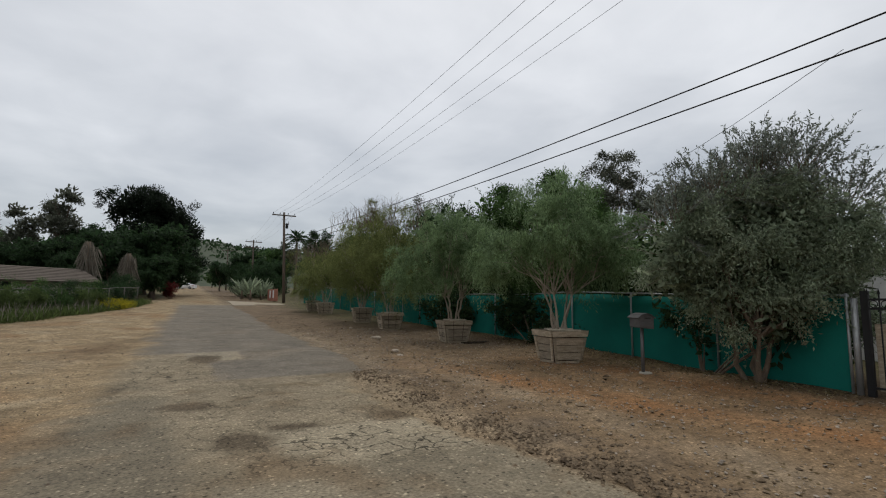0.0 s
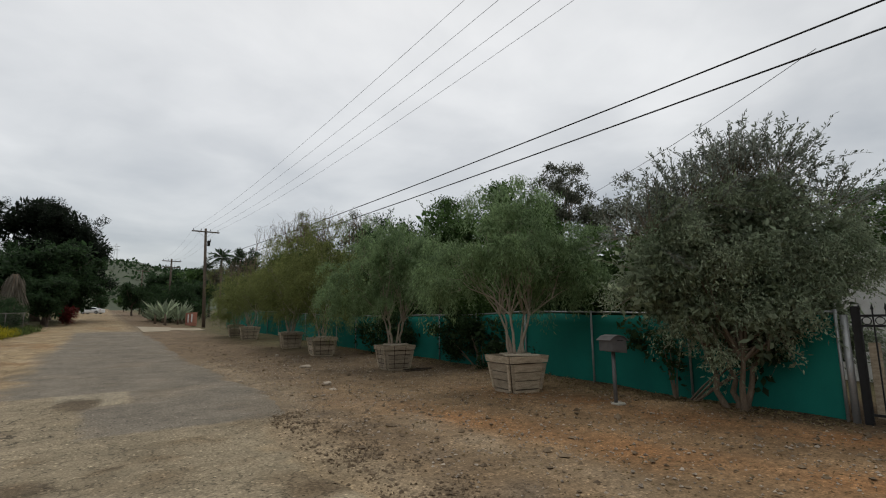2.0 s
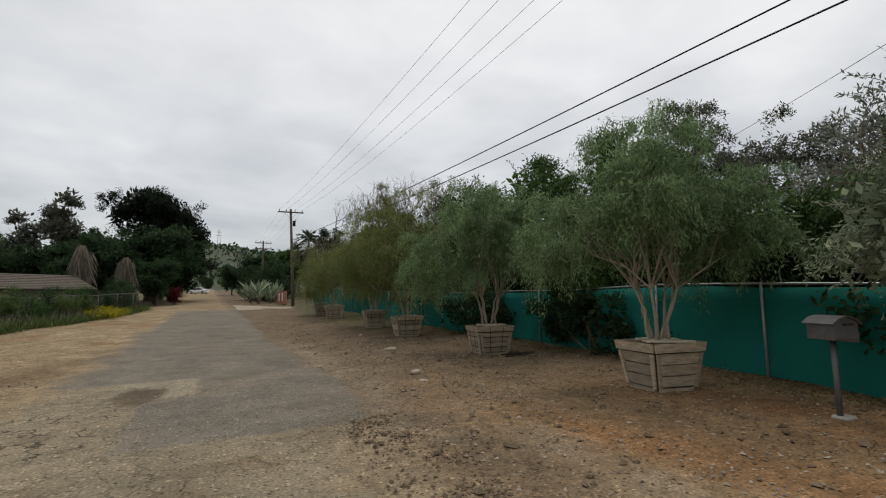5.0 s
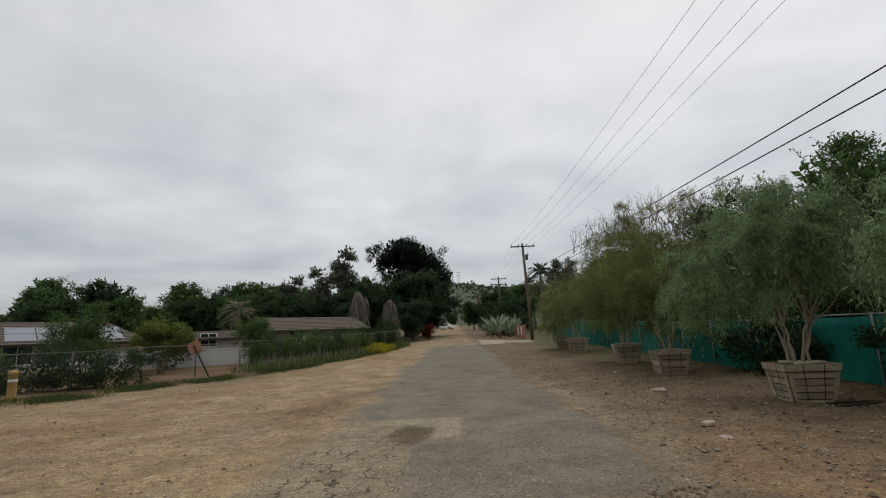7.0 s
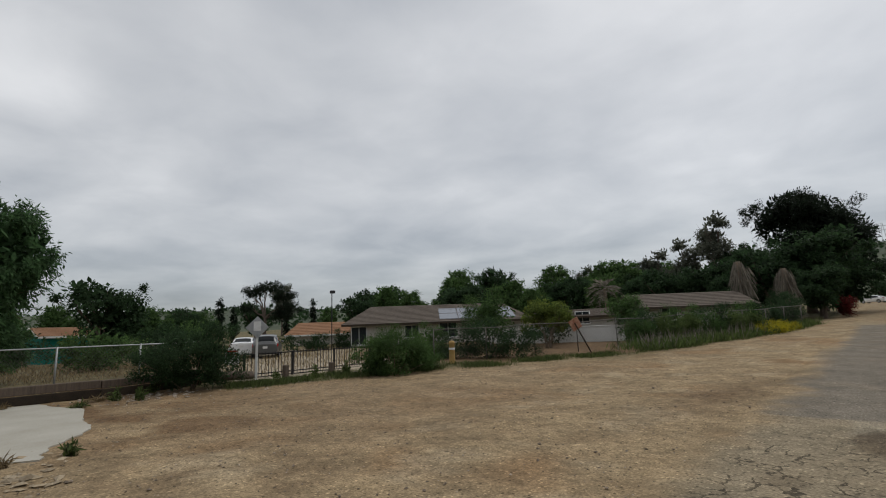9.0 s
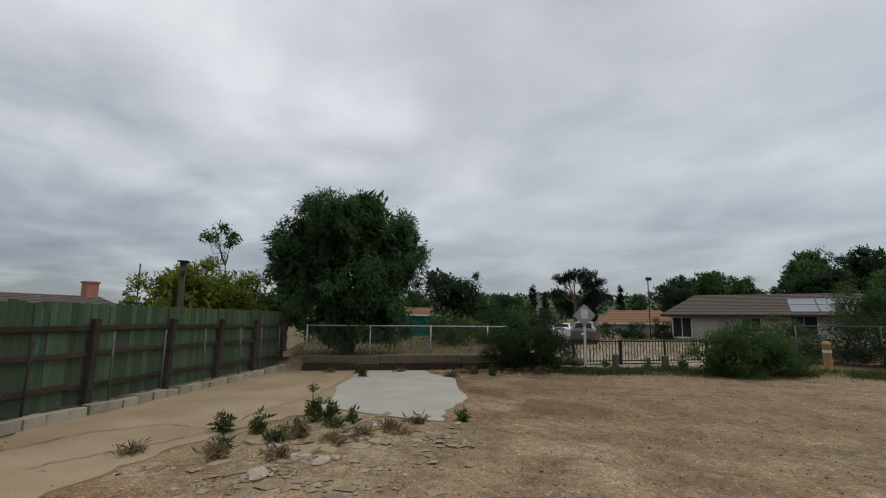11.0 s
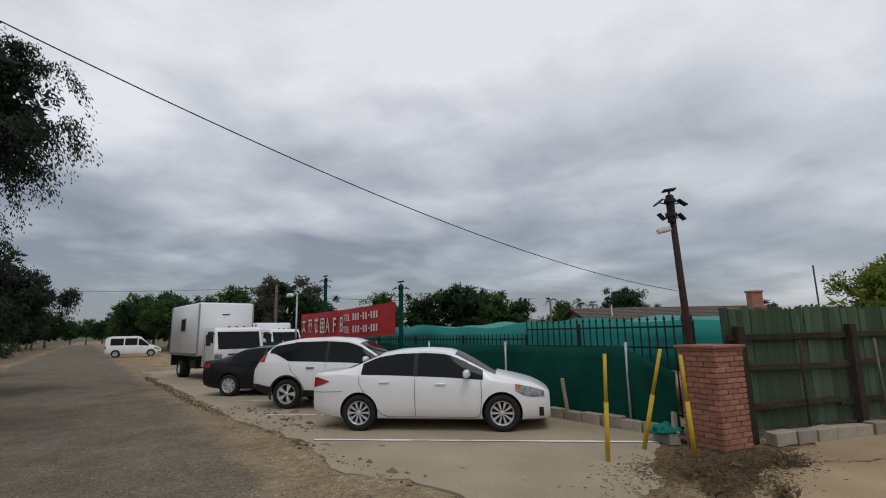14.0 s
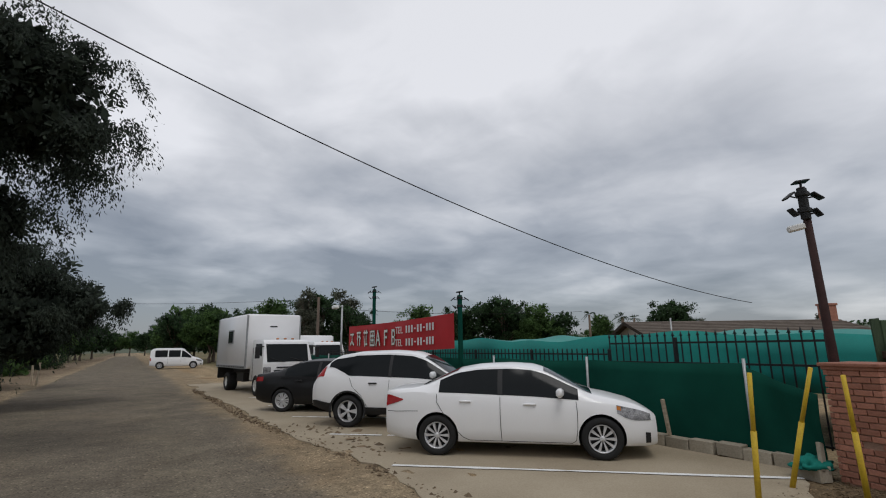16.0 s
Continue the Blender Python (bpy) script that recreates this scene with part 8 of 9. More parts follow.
SEDAN = {
    "ends": (-2.20, 2.14), "axle": (1.30, -1.30), "r": 0.318, "half": 0.88,
    "sill": [(-2.32, 0.34), (-2.0, 0.25), (-1.6, 0.21), (1.6, 0.20), (2.0, 0.20), (2.22, 0.23)],
    "belt": [(-2.32, 0.86), (-2.2, 0.97), (-1.7, 0.995), (-0.9, 0.965), (0.3, 0.915), (1.0, 0.875), (1.5, 0.83), (1.9, 0.74), (2.1, 0.66), (2.22, 0.55)],
    "top": [(-2.32, 0.90), (-2.24, 1.035), (-1.72, 1.075), (-1.55, 1.13), (-0.98, 1.375), (-0.62, 1.435), (-0.1, 1.452), (0.28, 1.425), (0.50, 1.355), (1.22, 0.99), (1.5, 0.93), (1.85, 0.84), (2.08, 0.72), (2.22, 0.60)],
    "width": [(-2.32, 0.66), (-2.22, 0.76), (-1.95, 0.84), (-1.4, 0.875), (1.3, 0.88), (1.7, 0.85), (1.98, 0.76), (2.15, 0.62), (2.22, 0.50)],
    "roof": [(-2.32, 0.60), (-2.2, 0.70), (-1.75, 0.74), (-1.5, 0.66), (-0.9, 0.59), (0.2, 0.60), (0.7, 0.66), (1.1, 0.74), (1.6, 0.74), (2.0, 0.62), (2.22, 0.42)],
}
CROSSOVER = {
    "ends": (-2.22, 2.30), "axle": (1.31, -1.31), "r": 0.352, "half": 0.91,
    "sill": [(-2.22, 0.46), (-1.9, 0.36), (-1.5, 0.29), (1.6, 0.28), (2.0, 0.28), (2.30, 0.32)],
    "belt": [(-2.22, 0.90), (-2.1, 1.10), (-1.4, 1.09), (0.3, 1.03), (1.0, 0.99), (1.6, 0.93), (2.0, 0.84), (2.2, 0.74), (2.30, 0.62)],
    "top": [(-2.22, 0.96), (-2.14, 1.18), (-2.0, 1.36), (-1.72, 1.58), (-1.2, 1.66), (-0.4, 1.68), (0.15, 1.64), (0.45, 1.54), (1.12, 1.12), (1.6, 1.02), (2.0, 0.92), (2.2, 0.80), (2.30, 0.68)],
    "width": [(-2.22, 0.76), (-2.12, 0.84), (-1.8, 0.895), (-1.3, 0.91), (1.3, 0.91), (1.8, 0.87), (2.1, 0.74), (2.30, 0.54)],
    "roof": [(-2.22, 0.66), (-2.0, 0.62), (-1.6, 0.60), (0.2, 0.62), (0.7, 0.68), (1.1, 0.77), (1.7, 0.76), (2.1, 0.62), (2.30, 0.44)],
}
VAN = {
    "ends": (-2.3, 2.25), "axle": (1.42, -1.45), "r": 0.33, "half": 0.88,
    "sill": [(-2.3, 0.34), (-1.9, 0.26), (1.7, 0.24), (2.25, 0.28)],
    "belt": [(-2.3, 1.06), (0.3, 1.04), (1.2, 1.0), (1.8, 0.9), (2.1, 0.78), (2.25, 0.62)],
    "top": [(-2.3, 1.70), (-2.2, 1.90), (-1.8, 1.97), (0.2, 1.97), (0.55, 1.88), (1.35, 1.14), (1.8, 1.0), (2.1, 0.86), (2.25, 0.7)],
    "width": [(-2.3, 0.84), (-2.1, 0.88), (1.6, 0.88), (2.0, 0.80), (2.25, 0.58)],
    "roof": [(-2.3, 0.70), (0.2, 0.70), (0.8, 0.74), (1.35, 0.78), (1.9, 0.72), (2.25, 0.46)],
}


def car(name, spec, at, turn, paint, label, windows, screen, rear, doors, spokes=10, twin=True, cladding=False, tail=None, group="parked cars", handle="paint", glass="car_glass"):
    """A parked car. windows: ranges along x of the side panes; doors: seams as lists of (x, v)."""
    t = thing(name, (at[0], at[1], gz(*at) + 0.01), turn, label, "car", group)
    sh = Shell(spec)
    r, half = spec["r"], spec["half"]
    body = cut_arches(sh.body(), [(x, r + 0.01) for x in spec["axle"]], r * 1.12, half, M[paint], t)
    for x in spec["axle"]:
        for out in (-1, 1):
            wheel(t, x, out * (half - 0.115), r, 0.2, spokes, out, twin)
    for left in (False, True):
        for a, b, lo, hi in windows:
            part("side_window", sh.skin(sh.upper, (a, b), (lo, hi), 18, 5, 0.005, left), M[glass], t, smooth=True)
        for a, b, lo, hi in spec.get("pillars", ()):
            part("window_pillar", sh.skin(sh.upper, (a, b), (lo, hi), 2, 5, 0.004, left), M["trim"], t, smooth=True)
        for pts in doors:
            seam(t, sh, pts, 0.008, left=left)
        sg = 1 if left else -1
        mx, mz = spec.get("mirror", (0.62, 1.02))
        mb = bmesh.new()
        box(mb, (0.10, 0.2, 0.14), (mx, sg * (half + 0.05), mz), (0, 0, sg * 12), bevel=0.035)
        part("mirror", mb, M[paint], t, smooth=True)
        for hx in spec.get("handles", (-0.72, 0.28)):
            hp = sh.side(hx, 0.86)
            hb = bmesh.new()
            box(hb, (0.2, 0.03, 0.028), (hx, sg * (abs(hp.y) + 0.016), hp.z), (0, 0, 0), bevel=0.009)
            part("door_handle", hb, M[paint] if handle == "paint" else M["trim"], t, smooth=True)
        part("headlight", sh.skin(sh.side, (spec["ends"][1] - 0.60, spec["ends"][1] - 0.10), (lambda x: 0.80 - 0.10 * math.sin(math.pi * (x - spec["ends"][1] + 0.60) / 0.5), 0.99), 10, 3, 0.006, left), M["lamp_clear"], t, smooth=True)
        part("indicator", sh.skin(sh.side, (spec["ends"][1] - 0.60, spec["ends"][1] - 0.54), (0.88, 0.97), 4, 2, 0.008, left), M["amber"], t, smooth=True)
        part("fog_light", sh.skin(sh.side, (spec["ends"][1] - 0.20, spec["ends"][1] - 0.12), (0.12, 0.42), 3, 3, 0.006, left), M["trim"], t, smooth=True)
        if tail:
            fn, (a, b), (lo, hi) = tail
            part("tail_light", sh.skin(sh.side if fn == "side" else sh.upper, (a, b), (lo, hi), 8, 5, 0.008, left), M["lamp_red"], t, smooth=True)
        if cladding:
            part("sill_cladding", sh.skin(sh.side, (-0.92, 0.92), (0.0, 0.20), 14, 3, 0.01, left), M["trim"], t, smooth=True)
            part("bumper_cladding", sh.skin(sh.side, (spec["ends"][0] + 0.02, -1.72), (0.0, 0.26), 8, 3, 0.01, left), M["trim"], t, smooth=True)
            part("bumper_cladding", sh.skin(sh.side, (1.74, spec["ends"][1] - 0.02), (0.0, 0.26), 8, 3, 0.01, left), M["trim"], t, smooth=True)
            for x in spec["axle"]:
                rb = bmesh.new()
                lathe(rb, [(r * 1.12, -0.012), (r * 1.12, 0.012), (r * 1.24, 0.012), (r * 1.24, -0.012), (r * 1.12, -0.012)], 32, pose(x, sg * (half - 0.008), r + 0.01, 90, 0, 0))
                for v in [v for v in rb.verts if v.co.z < 0.22]:
                    v.co.z = 0.22
                part("arch_trim", rb, M["trim"], t)
    part("windscreen", sh.skin(sh.deck, screen, (-0.90, 0.90), 10, 10, 0.006), M[glass], t, smooth=True)
    part("rear_window", sh.skin(sh.deck, rear, (-0.86, 0.86), 8, 10, 0.006), M[glass], t, smooth=True)
    xf = spec["ends"][1]
    gb = bmesh.new()
    for k in range(3):
        box(gb, (0.02, 0.72 - 0.06 * k, 0.022), (xf + 0.006 - 0.01 * k, 0, 0.50 + 0.045 * k), bevel=0.004)
    box(gb, (0.02, 0.8, 0.10), (xf + 0.004, 0, 0.34), bevel=0.006)
    part("grille", gb, M["trim"], t)
    part("number_plate", boxes(((0.01, 0.30, 0.15), (spec["ends"][0] - 0.008, 0, 0.72 if cladding else 0.80))), M["white_paint"], t)
    return t


SEDAN["mirror"], SEDAN["handles"] = (0.70, 1.0), (-0.82, 0.22)
SEDAN["pillars"] = [(-0.30, -0.20, 0.03, 0.93)]
SEDAN_PANES = [(-0.21, 0.98, 0.04, 0.93), (-1.27, -0.29, 0.04, 0.93)]
CROSSOVER_PANES = [(-0.30, 1.0, 0.06, 0.92), (-1.22, -0.37, 0.06, 0.92), (-1.84, -1.20, lambda x: 0.06 + 0.55 * max(0.0, (-1.30 - x) / 0.54), 0.90)]
car("sedan", SEDAN, (-5.17, -5.84), 135.5, "car_white", "clean white four-door sedan parked nose-in", SEDAN_PANES, (0.46, 1.20), (-1.58, -0.98),
    [[(0.94, 0.98), (0.95, 0.7), (0.94, 0.4), (0.91, 0.12), (0.85, 0.06), (-0.25, 0.06)], [(-0.25, 0.98), (-0.25, 0.5), (-0.24, 0.06)], [(-1.30, 0.98), (-1.30, 0.82), (-1.16, 0.55), (-1.0, 0.3), (-0.86, 0.12), (-0.76, 0.06), (-0.25, 0.06)], [(-1.62, 0.62), (-1.95, 0.60), (-2.17, 0.58)]],
    tail=("side", (-2.19, -1.88), (lambda x: 0.70 + 0.14 * (x + 2.19) / 0.31, lambda x: 0.98 - 0.12 * (x + 2.19) / 0.31)), twin=False)
CROSSOVER["pillars"] = [(-0.38, -0.29, 0.05, 0.92), (-1.23, -1.18, 0.05, 0.90)]
CROSSOVER["mirror"], CROSSOVER["handles"] = (0.68, 1.14), (-0.72, 0.26)
car("crossover_car", CROSSOVER, (-5.06, -9.42), 135.5, "car_white", "white crossover car with dark plastic sills", CROSSOVER_PANES, (0.42, 1.12), (-2.10, -1.76),
    [[(0.95, 0.98), (0.92, 0.6), (0.86, 0.25), (-0.33, 0.22)], [(-0.34, 0.98), (-0.36, 0.22)], [(-1.28, 0.98), (-1.2, 0.75), (-0.98, 0.5), (-0.85, 0.22)]], spokes=5, twin=False, cladding=True, tail=("upper", (-2.14, -1.92), (0.0, 0.85)), handle="dark")
DARK = dict(SEDAN)
DARK["handles"] = (-0.82, 0.22)
DARK["top"] = [(x, z + (0.03 if -1.9 < x < -1.0 else 0.0)) for x, z in SEDAN["top"]]
car("dark_sedan", DARK, (-4.55, -13.09), 135.5, "car_black", "glossy black sedan between a truck and a crossover", SEDAN_PANES, (0.46, 1.20), (-1.68, -0.98),
    [[(0.92, 0.98), (0.86, 0.4), (0.80, 0.05)], [(-0.40, 0.98), (-0.42, 0.05)], [(-1.42, 0.98), (-1.1, 0.5), (-0.80, 0.05)]], spokes=7, tail=("side", (-2.19, -1.94), (0.80, 0.97)))
car("small_van", VAN, (-3.4, -54.0), 172, "car_white", "white small panel van parked across the verge", [(0.35, 1.2, 0.08, 0.82), (-0.75, 0.25, 0.08, 0.82), (-1.9, -0.85, 0.08, 0.82)], (0.62, 1.34), (-2.28, -2.12), [[(0.3, 1.0), (0.3, 0.1)], [(-0.8, 1.0), (-0.8, 0.1)]], spokes=6, tail=("side", (-2.29, -2.2), (0.6, 0.98)))


def box_truck(at, turn, label, body_len=4.3, logo=True, top=3.16):
    t = thing("box_truck", (at[0], at[1], gz(*at)), turn, label, "truck", "parked trucks")
    w, z0, z1 = 2.2, 0.98, top
    cargo = bmesh.new()
    box(cargo, (body_len, w, z1 - z0), (-body_len / 2, 0, (z0 + z1) / 2), bevel=0.06)
    part("cargo_box", cargo, M["car_white"], t, "pale grey-white cargo box", smooth=True, sharp=60)
    trim = bmesh.new()
    for x in (-0.03, -body_len + 0.03):
        for s in (-1, 1):
            box(trim, (0.09, 0.05, z1 - z0 - 0.1), (x - (0.02 if x > -1 else -0.02), s * (w / 2 - 0.005), (z0 + z1) / 2))
    for s in (-1, 1):
        box(trim, (body_len, 0.04, 0.12), (-body_len / 2, s * (w / 2 + 0.004), z0 + 0.06))
    part("corner_trim", trim, M["galv"], t)
    for s in (-1, 1):
        for k in range(16):
            part("marker_strip", boxes(((0.12, 0.006, 0.05), (-0.2 - k * (body_len - 0.4) / 15, s * (w / 2 + 0.028), z0 + 0.06))), M["trim"], t)
    wf = tagged(part("side_window", boxes(((0.74, 0.03, 0.60), (-2.2, -w / 2 - 0.01, 2.28)), bevel=0.01), M["galv"], t))
    part("pane", boxes(((0.62, 0.012, 0.48), (-2.2, -w / 2 - 0.03, 2.28))), M["window"], wf)
    if logo:
        part("badge_bar", boxes(((0.012, 0.30, 0.05), (0.005, -0.05, 2.66))), M["trim"], t)
    part("chassis", boxes(((body_len + 1.5, 0.7, 0.22), (-body_len / 2 + 0.6, 0, 0.78)), ((0.9, 0.4, 0.35), (-1.3, -0.7, 0.62)), ((0.9, 0.4, 0.35), (-1.3, 0.7, 0.62)), bevel=0.02), M["trim"], t)
    cab = tagged(new("cab"))
    cab.parent = t
    prof = [(0.12, 0.55), (1.55, 0.55), (1.66, 0.70), (1.66, 1.22), (1.40, 2.02), (1.28, 2.10), (0.12, 2.12)]
    bm = bmesh.new()
    A = [bm.verts.new((x, -0.98 + (0.09 if z > 1.3 else 0), z)) for x, z in prof]
    B = [bm.verts.new((x, 0.98 - (0.09 if z > 1.3 else 0), z)) for x, z in prof]
    bm.faces.new(A), bm.faces.new(B[::-1])
    for k in range(len(prof)):
        j = (k + 1) % len(prof)
        bm.faces.new((A[k], B[k], B[j], A[j]))
    bmesh.ops.recalc_face_normals(bm, faces=bm.faces)
    bmesh.ops.bevel(bm, geom=list(bm.edges), offset=0.045, segments=2, affect="EDGES", profile=0.5)
    part("cab_shell", bm, M["car_white"], cab, smooth=True)
    ang = math.degrees(math.atan2(0.26, 0.80))
    ws = bmesh.new()
    box(ws, (0.02, 1.62, 0.70), (1.545, 0, 1.60), (0, -ang, 0), bevel=0.008)
    part("windscreen", ws, M["car_glass"], cab)
    for s in (-1, 1):
        sw = bmesh.new()
        q = [(0.55, 1.22), (1.46, 1.22), (1.28, 1.95), (0.55, 1.95)]
        va = [sw.verts.new((x, s * (0.985 - 0.09 * (z - 0.9) / 0.6 if z < 1.5 else 0.905), z)) for x, z in q]
        sw.faces.new(va if s < 0 else va[::-1])
        part("side_window", sw, M["car_glass"], cab)
        part("mirror", boxes(((0.1, 0.16, 0.42), (1.62, s * 1.18, 1.62)), ((0.04, 0.3, 0.04), (1.5, s * 1.05, 1.85)), bevel=0.012), M["trim"], cab)
        part("headlight", boxes(((0.06, 0.30, 0.30), (1.655, s * 0.80, 0.95)), bevel=0.03), M["lamp_clear"], cab)
        part("door_seam", boxes(((0.012, 0.012, 1.2), (0.52, s * 0.982, 1.2))), M["trim"], cab)
        wheel(t, 0.92, s * 0.88, 0.39, 0.22, 6, s, False, 0.55, "white_paint")
        wheel(t, -2.75, s * 0.86, 0.39, 0.4, 6, s, False, 0.55, "white_paint")
    part("bumper", boxes(((0.12, 1.95, 0.26), (1.66, 0, 0.58)), bevel=0.03), M["car_white"], cab)
    part("grille", boxes(((0.03, 1.1, 0.10), (1.665, 0, 0.92)), ((0.03, 0.9, 0.05), (1.665, 0, 1.06))), M["trim"], cab)
    for y in (-0.3, 0, 0.3):
        part("marker_lamp", boxes(((0.06, 0.1, 0.05), (1.2, y, 2.135)), bevel=0.01), M["amber"], cab)
    for y in (-0.45, 0.35):
        part("wiper", tube(bmesh.new(), [(1.70, y + 0.3, 1.25), (1.63, y - 0.25, 1.42)], 0.012, 5), M["trim"], cab)
    part("liftgate", boxes(((0.12, 2.0, 0.5), (-body_len - 0.1, 0, 0.72)), bevel=0.02), M["trim"], t)
    return t


box_truck((-4.3, -19.9), 96, "white box truck with a small window in its side")
box_truck((-8.6, -27.5), 100, "white truck half hidden behind another truck", 3.6, False, 2.5)

car("shaded_car", SEDAN, (6.9, -21.0), 25, "car_black", "black car parked under pepper trees", SEDAN_PANES, (0.46, 1.20), (-1.58, -0.98), [[(-0.40, 0.98), (-0.42, 0.05)]], spokes=5, twin=False, tail=("side", (-2.19, -1.96), (0.74, 0.97)))
car("grey_car", CROSSOVER, (-31.9, 22.0), 148, "car_grey", "dusty grey sport utility car in a driveway", CROSSOVER_PANES, (0.42, 1.12), (-2.10, -1.76), [[(-0.34, 0.98), (-0.36, 0.22)]], spokes=5, twin=False, tail=("side", (-2.2, -2.0), (0.72, 0.98)))
car("white_car", SEDAN, (-34.6, 21.6), 148, "car_white", "white car behind a grey sport utility car", SEDAN_PANES, (0.46, 1.20), (-1.58, -0.98), [[(-0.40, 0.98), (-0.42, 0.05)]], spokes=5, twin=False, tail=("side", (-2.19, -1.96), (0.74, 0.97)))
car("far_car", SEDAN, (0.2, 128.0), 150, "car_white", "white car standing far up the road", SEDAN_PANES, (0.46, 1.20), (-1.58, -0.98), [[(-0.40, 0.98), (-0.42, 0.05)]], spokes=5, twin=False, tail=("side", (-2.19, -1.96), (0.74, 0.97)))


# ---- stones, clods, weeds, grass and litter ----
def stones(name, spots, sizes, material, label, flat=0.6, seed=1, lift=0.25):
    """Broken stones as one mesh: each is an uneven eight-sided lump."""
    rng = np.random.default_rng(seed)
    n = len(spots)
    base = np.array([(1, 0, 0), (-1, 0, 0), (0, 1, 0), (0, -1, 0), (0, 0, 1), (0, 0, -1)], float)
    v = base[None] * rng.uniform(0.55, 1.25, (n, 6, 1)) + rng.normal(0, 0.16, (n, 6, 3))
    v[:, :, 2] *= flat
    a = rng.uniform(0, 2 * math.pi, n)
    c, s = np.cos(a)[:, None], np.sin(a)[:, None]
    v = np.stack([v[:, :, 0] * c - v[:, :, 1] * s, v[:, :, 0] * s + v[:, :, 1] * c, v[:, :, 2]], -1)
    sz = np.asarray(sizes)
    z = np.array([gz(x, y) for x, y in spots]) + sz * lift * flat
    v = v * sz[:, None, None] + np.stack([spots[:, 0], spots[:, 1], z], 1)[:, None, :]
    tri = np.array([(4, 0, 2), (4, 2, 1), (4, 1, 3), (4, 3, 0), (5, 2, 0), (5, 1, 2), (5, 3, 1), (5, 0, 3)])
    f = (tri[None] + (np.arange(n) * 6)[:, None, None]).reshape(-1, 3)
    return tagged(part(name, (v.reshape(-1, 3).tolist(), f.tolist()), material), label, "stones", kind="stuff")


def line_spots(line, n, spread, rng):
    P = along(line, 0.05)
    i = rng.integers(len(P), size=n)
    p = np.array([P[k][:2] for k in i])
    return p + rng.normal(0, 1, (n, 2)) * spread


SR = np.random.default_rng(99)
RUBBLE = [(3.77, 9.6), (4.4, 8.9), (4.1, 7.0), (4.15, 6.1), (3.95, 5.3), (4.1, 4.4), (4.2, 3.6), (4.1, 2.9), (4.3, 1.5)]
stones("road_rubble", line_spots(RUBBLE, 4200, 0.34, SR), np.abs(SR.normal(0, 0.013, 4200)) + 0.005, M["clod"], "broken asphalt rubble along a road edge", seed=2)
p = np.stack([SR.uniform(4.4, 10.6, 8000), SR.uniform(-1, 22, 8000)], 1)
stones("verge_gravel", p, np.abs(SR.normal(0, 0.012, 8000)) + 0.006, M["stone"], "scattered pale gravel on a reddish verge", seed=3)
p = np.stack([SR.uniform(-14, 3, 3600), SR.uniform(-2, 16, 3600)], 1)
q = np.stack([SR.uniform(-14, 2, 6000), SR.uniform(-1, 22, 6000)], 1)
stones("dark_gravel", q, np.abs(SR.normal(0, 0.010, 6000)) + 0.006, M["stone_dark"], "small dark pebbles strewn over sandy ground", seed=14)
stones("yard_gravel", p, np.abs(SR.normal(0, 0.007, 3600)) + 0.004, M["stone"], "scattered small gravel on sandy ground", seed=4)
CLODS = [(-1.9, -24.0), (-2.0, -11.7), (-2.45, -9.0), (-2.45, -7.4), (-2.5, -5.4), (-2.6, -4.2), (-2.9, -3.0)]
stones("dirt_clods", line_spots(CLODS, 900, 0.10, SR), np.abs(SR.normal(0, 0.02, 900)) + 0.010, M["clod"], "line of dry dirt clods along a parking strip", 0.7, 5)
stones("dirt_clods", np.concatenate([line_spots([(-2.6, -11.0), (-3.1, -8.6), (-2.9, -6.4)], 130, 0.25, SR)]), np.abs(SR.normal(0, 0.03, 130)) + 0.02, M["clod"], "dry dirt clods scattered on a parking strip", 0.6, 6)
p = np.concatenate([SR.normal((-6.2, 3.9), (0.9, 0.9), (380, 2)), SR.normal((-7.4, 5.2), (0.9, 0.5), (180, 2)), SR.normal((-5.0, 2.6), (0.8, 0.7), (200, 2))])
stones("broken_paving", p, np.abs(SR.normal(0, 0.045, len(p))) + 0.012, M["chip"], "broken slabs and stones at the edge of old paving", 0.32, 7)
p = np.concatenate([SR.normal((-15.4, 9.4), (0.9, 0.8), (260, 2)), SR.normal((-14.9, 14.6), (0.5, 1.6), (260, 2))])
stones("verge_stones", p, np.abs(SR.normal(0, 0.03, len(p))) + 0.012, M["stone"], "loose stones along a grassy verge", 0.5, 8)
p = np.stack([SR.uniform(4.8, 10.5, 1500), SR.uniform(2, 32, 1500)], 1)
stones("verge_clods", p, np.abs(SR.normal(0, 0.026, 1500)) + 0.010, M["clod"], "dry clods of earth on a verge", 0.5, 9)
for k, (x, y, w) in enumerate(((7.2, 17.4, 0.22), (6.2, 13.0, 0.16), (7.6, 22.0, 0.14), (5.9, 11.9, 0.12), (-6.0, 3.9, 0.16), (-5.6, 3.2, 0.2))):
    t = thing("stone", (x, y, gz(x, y)), 35 * k, "pale flat stone lying on bare ground", "stone", "loose stones")
    bm = bmesh.new()
    bmesh.ops.create_icosphere(bm, subdivisions=2, radius=1)
    for v in bm.verts:
        q = 1 + 0.3 * noise.noise(v.co * 1.7 + Vector((k * 3, 0, 0)))
        v.co = Vector((v.co.x * w * q, v.co.y * w * 0.6 * q, v.co.z * w * 0.3 * q + w * 0.12))
    part("lump", bm, M["stone"], t)


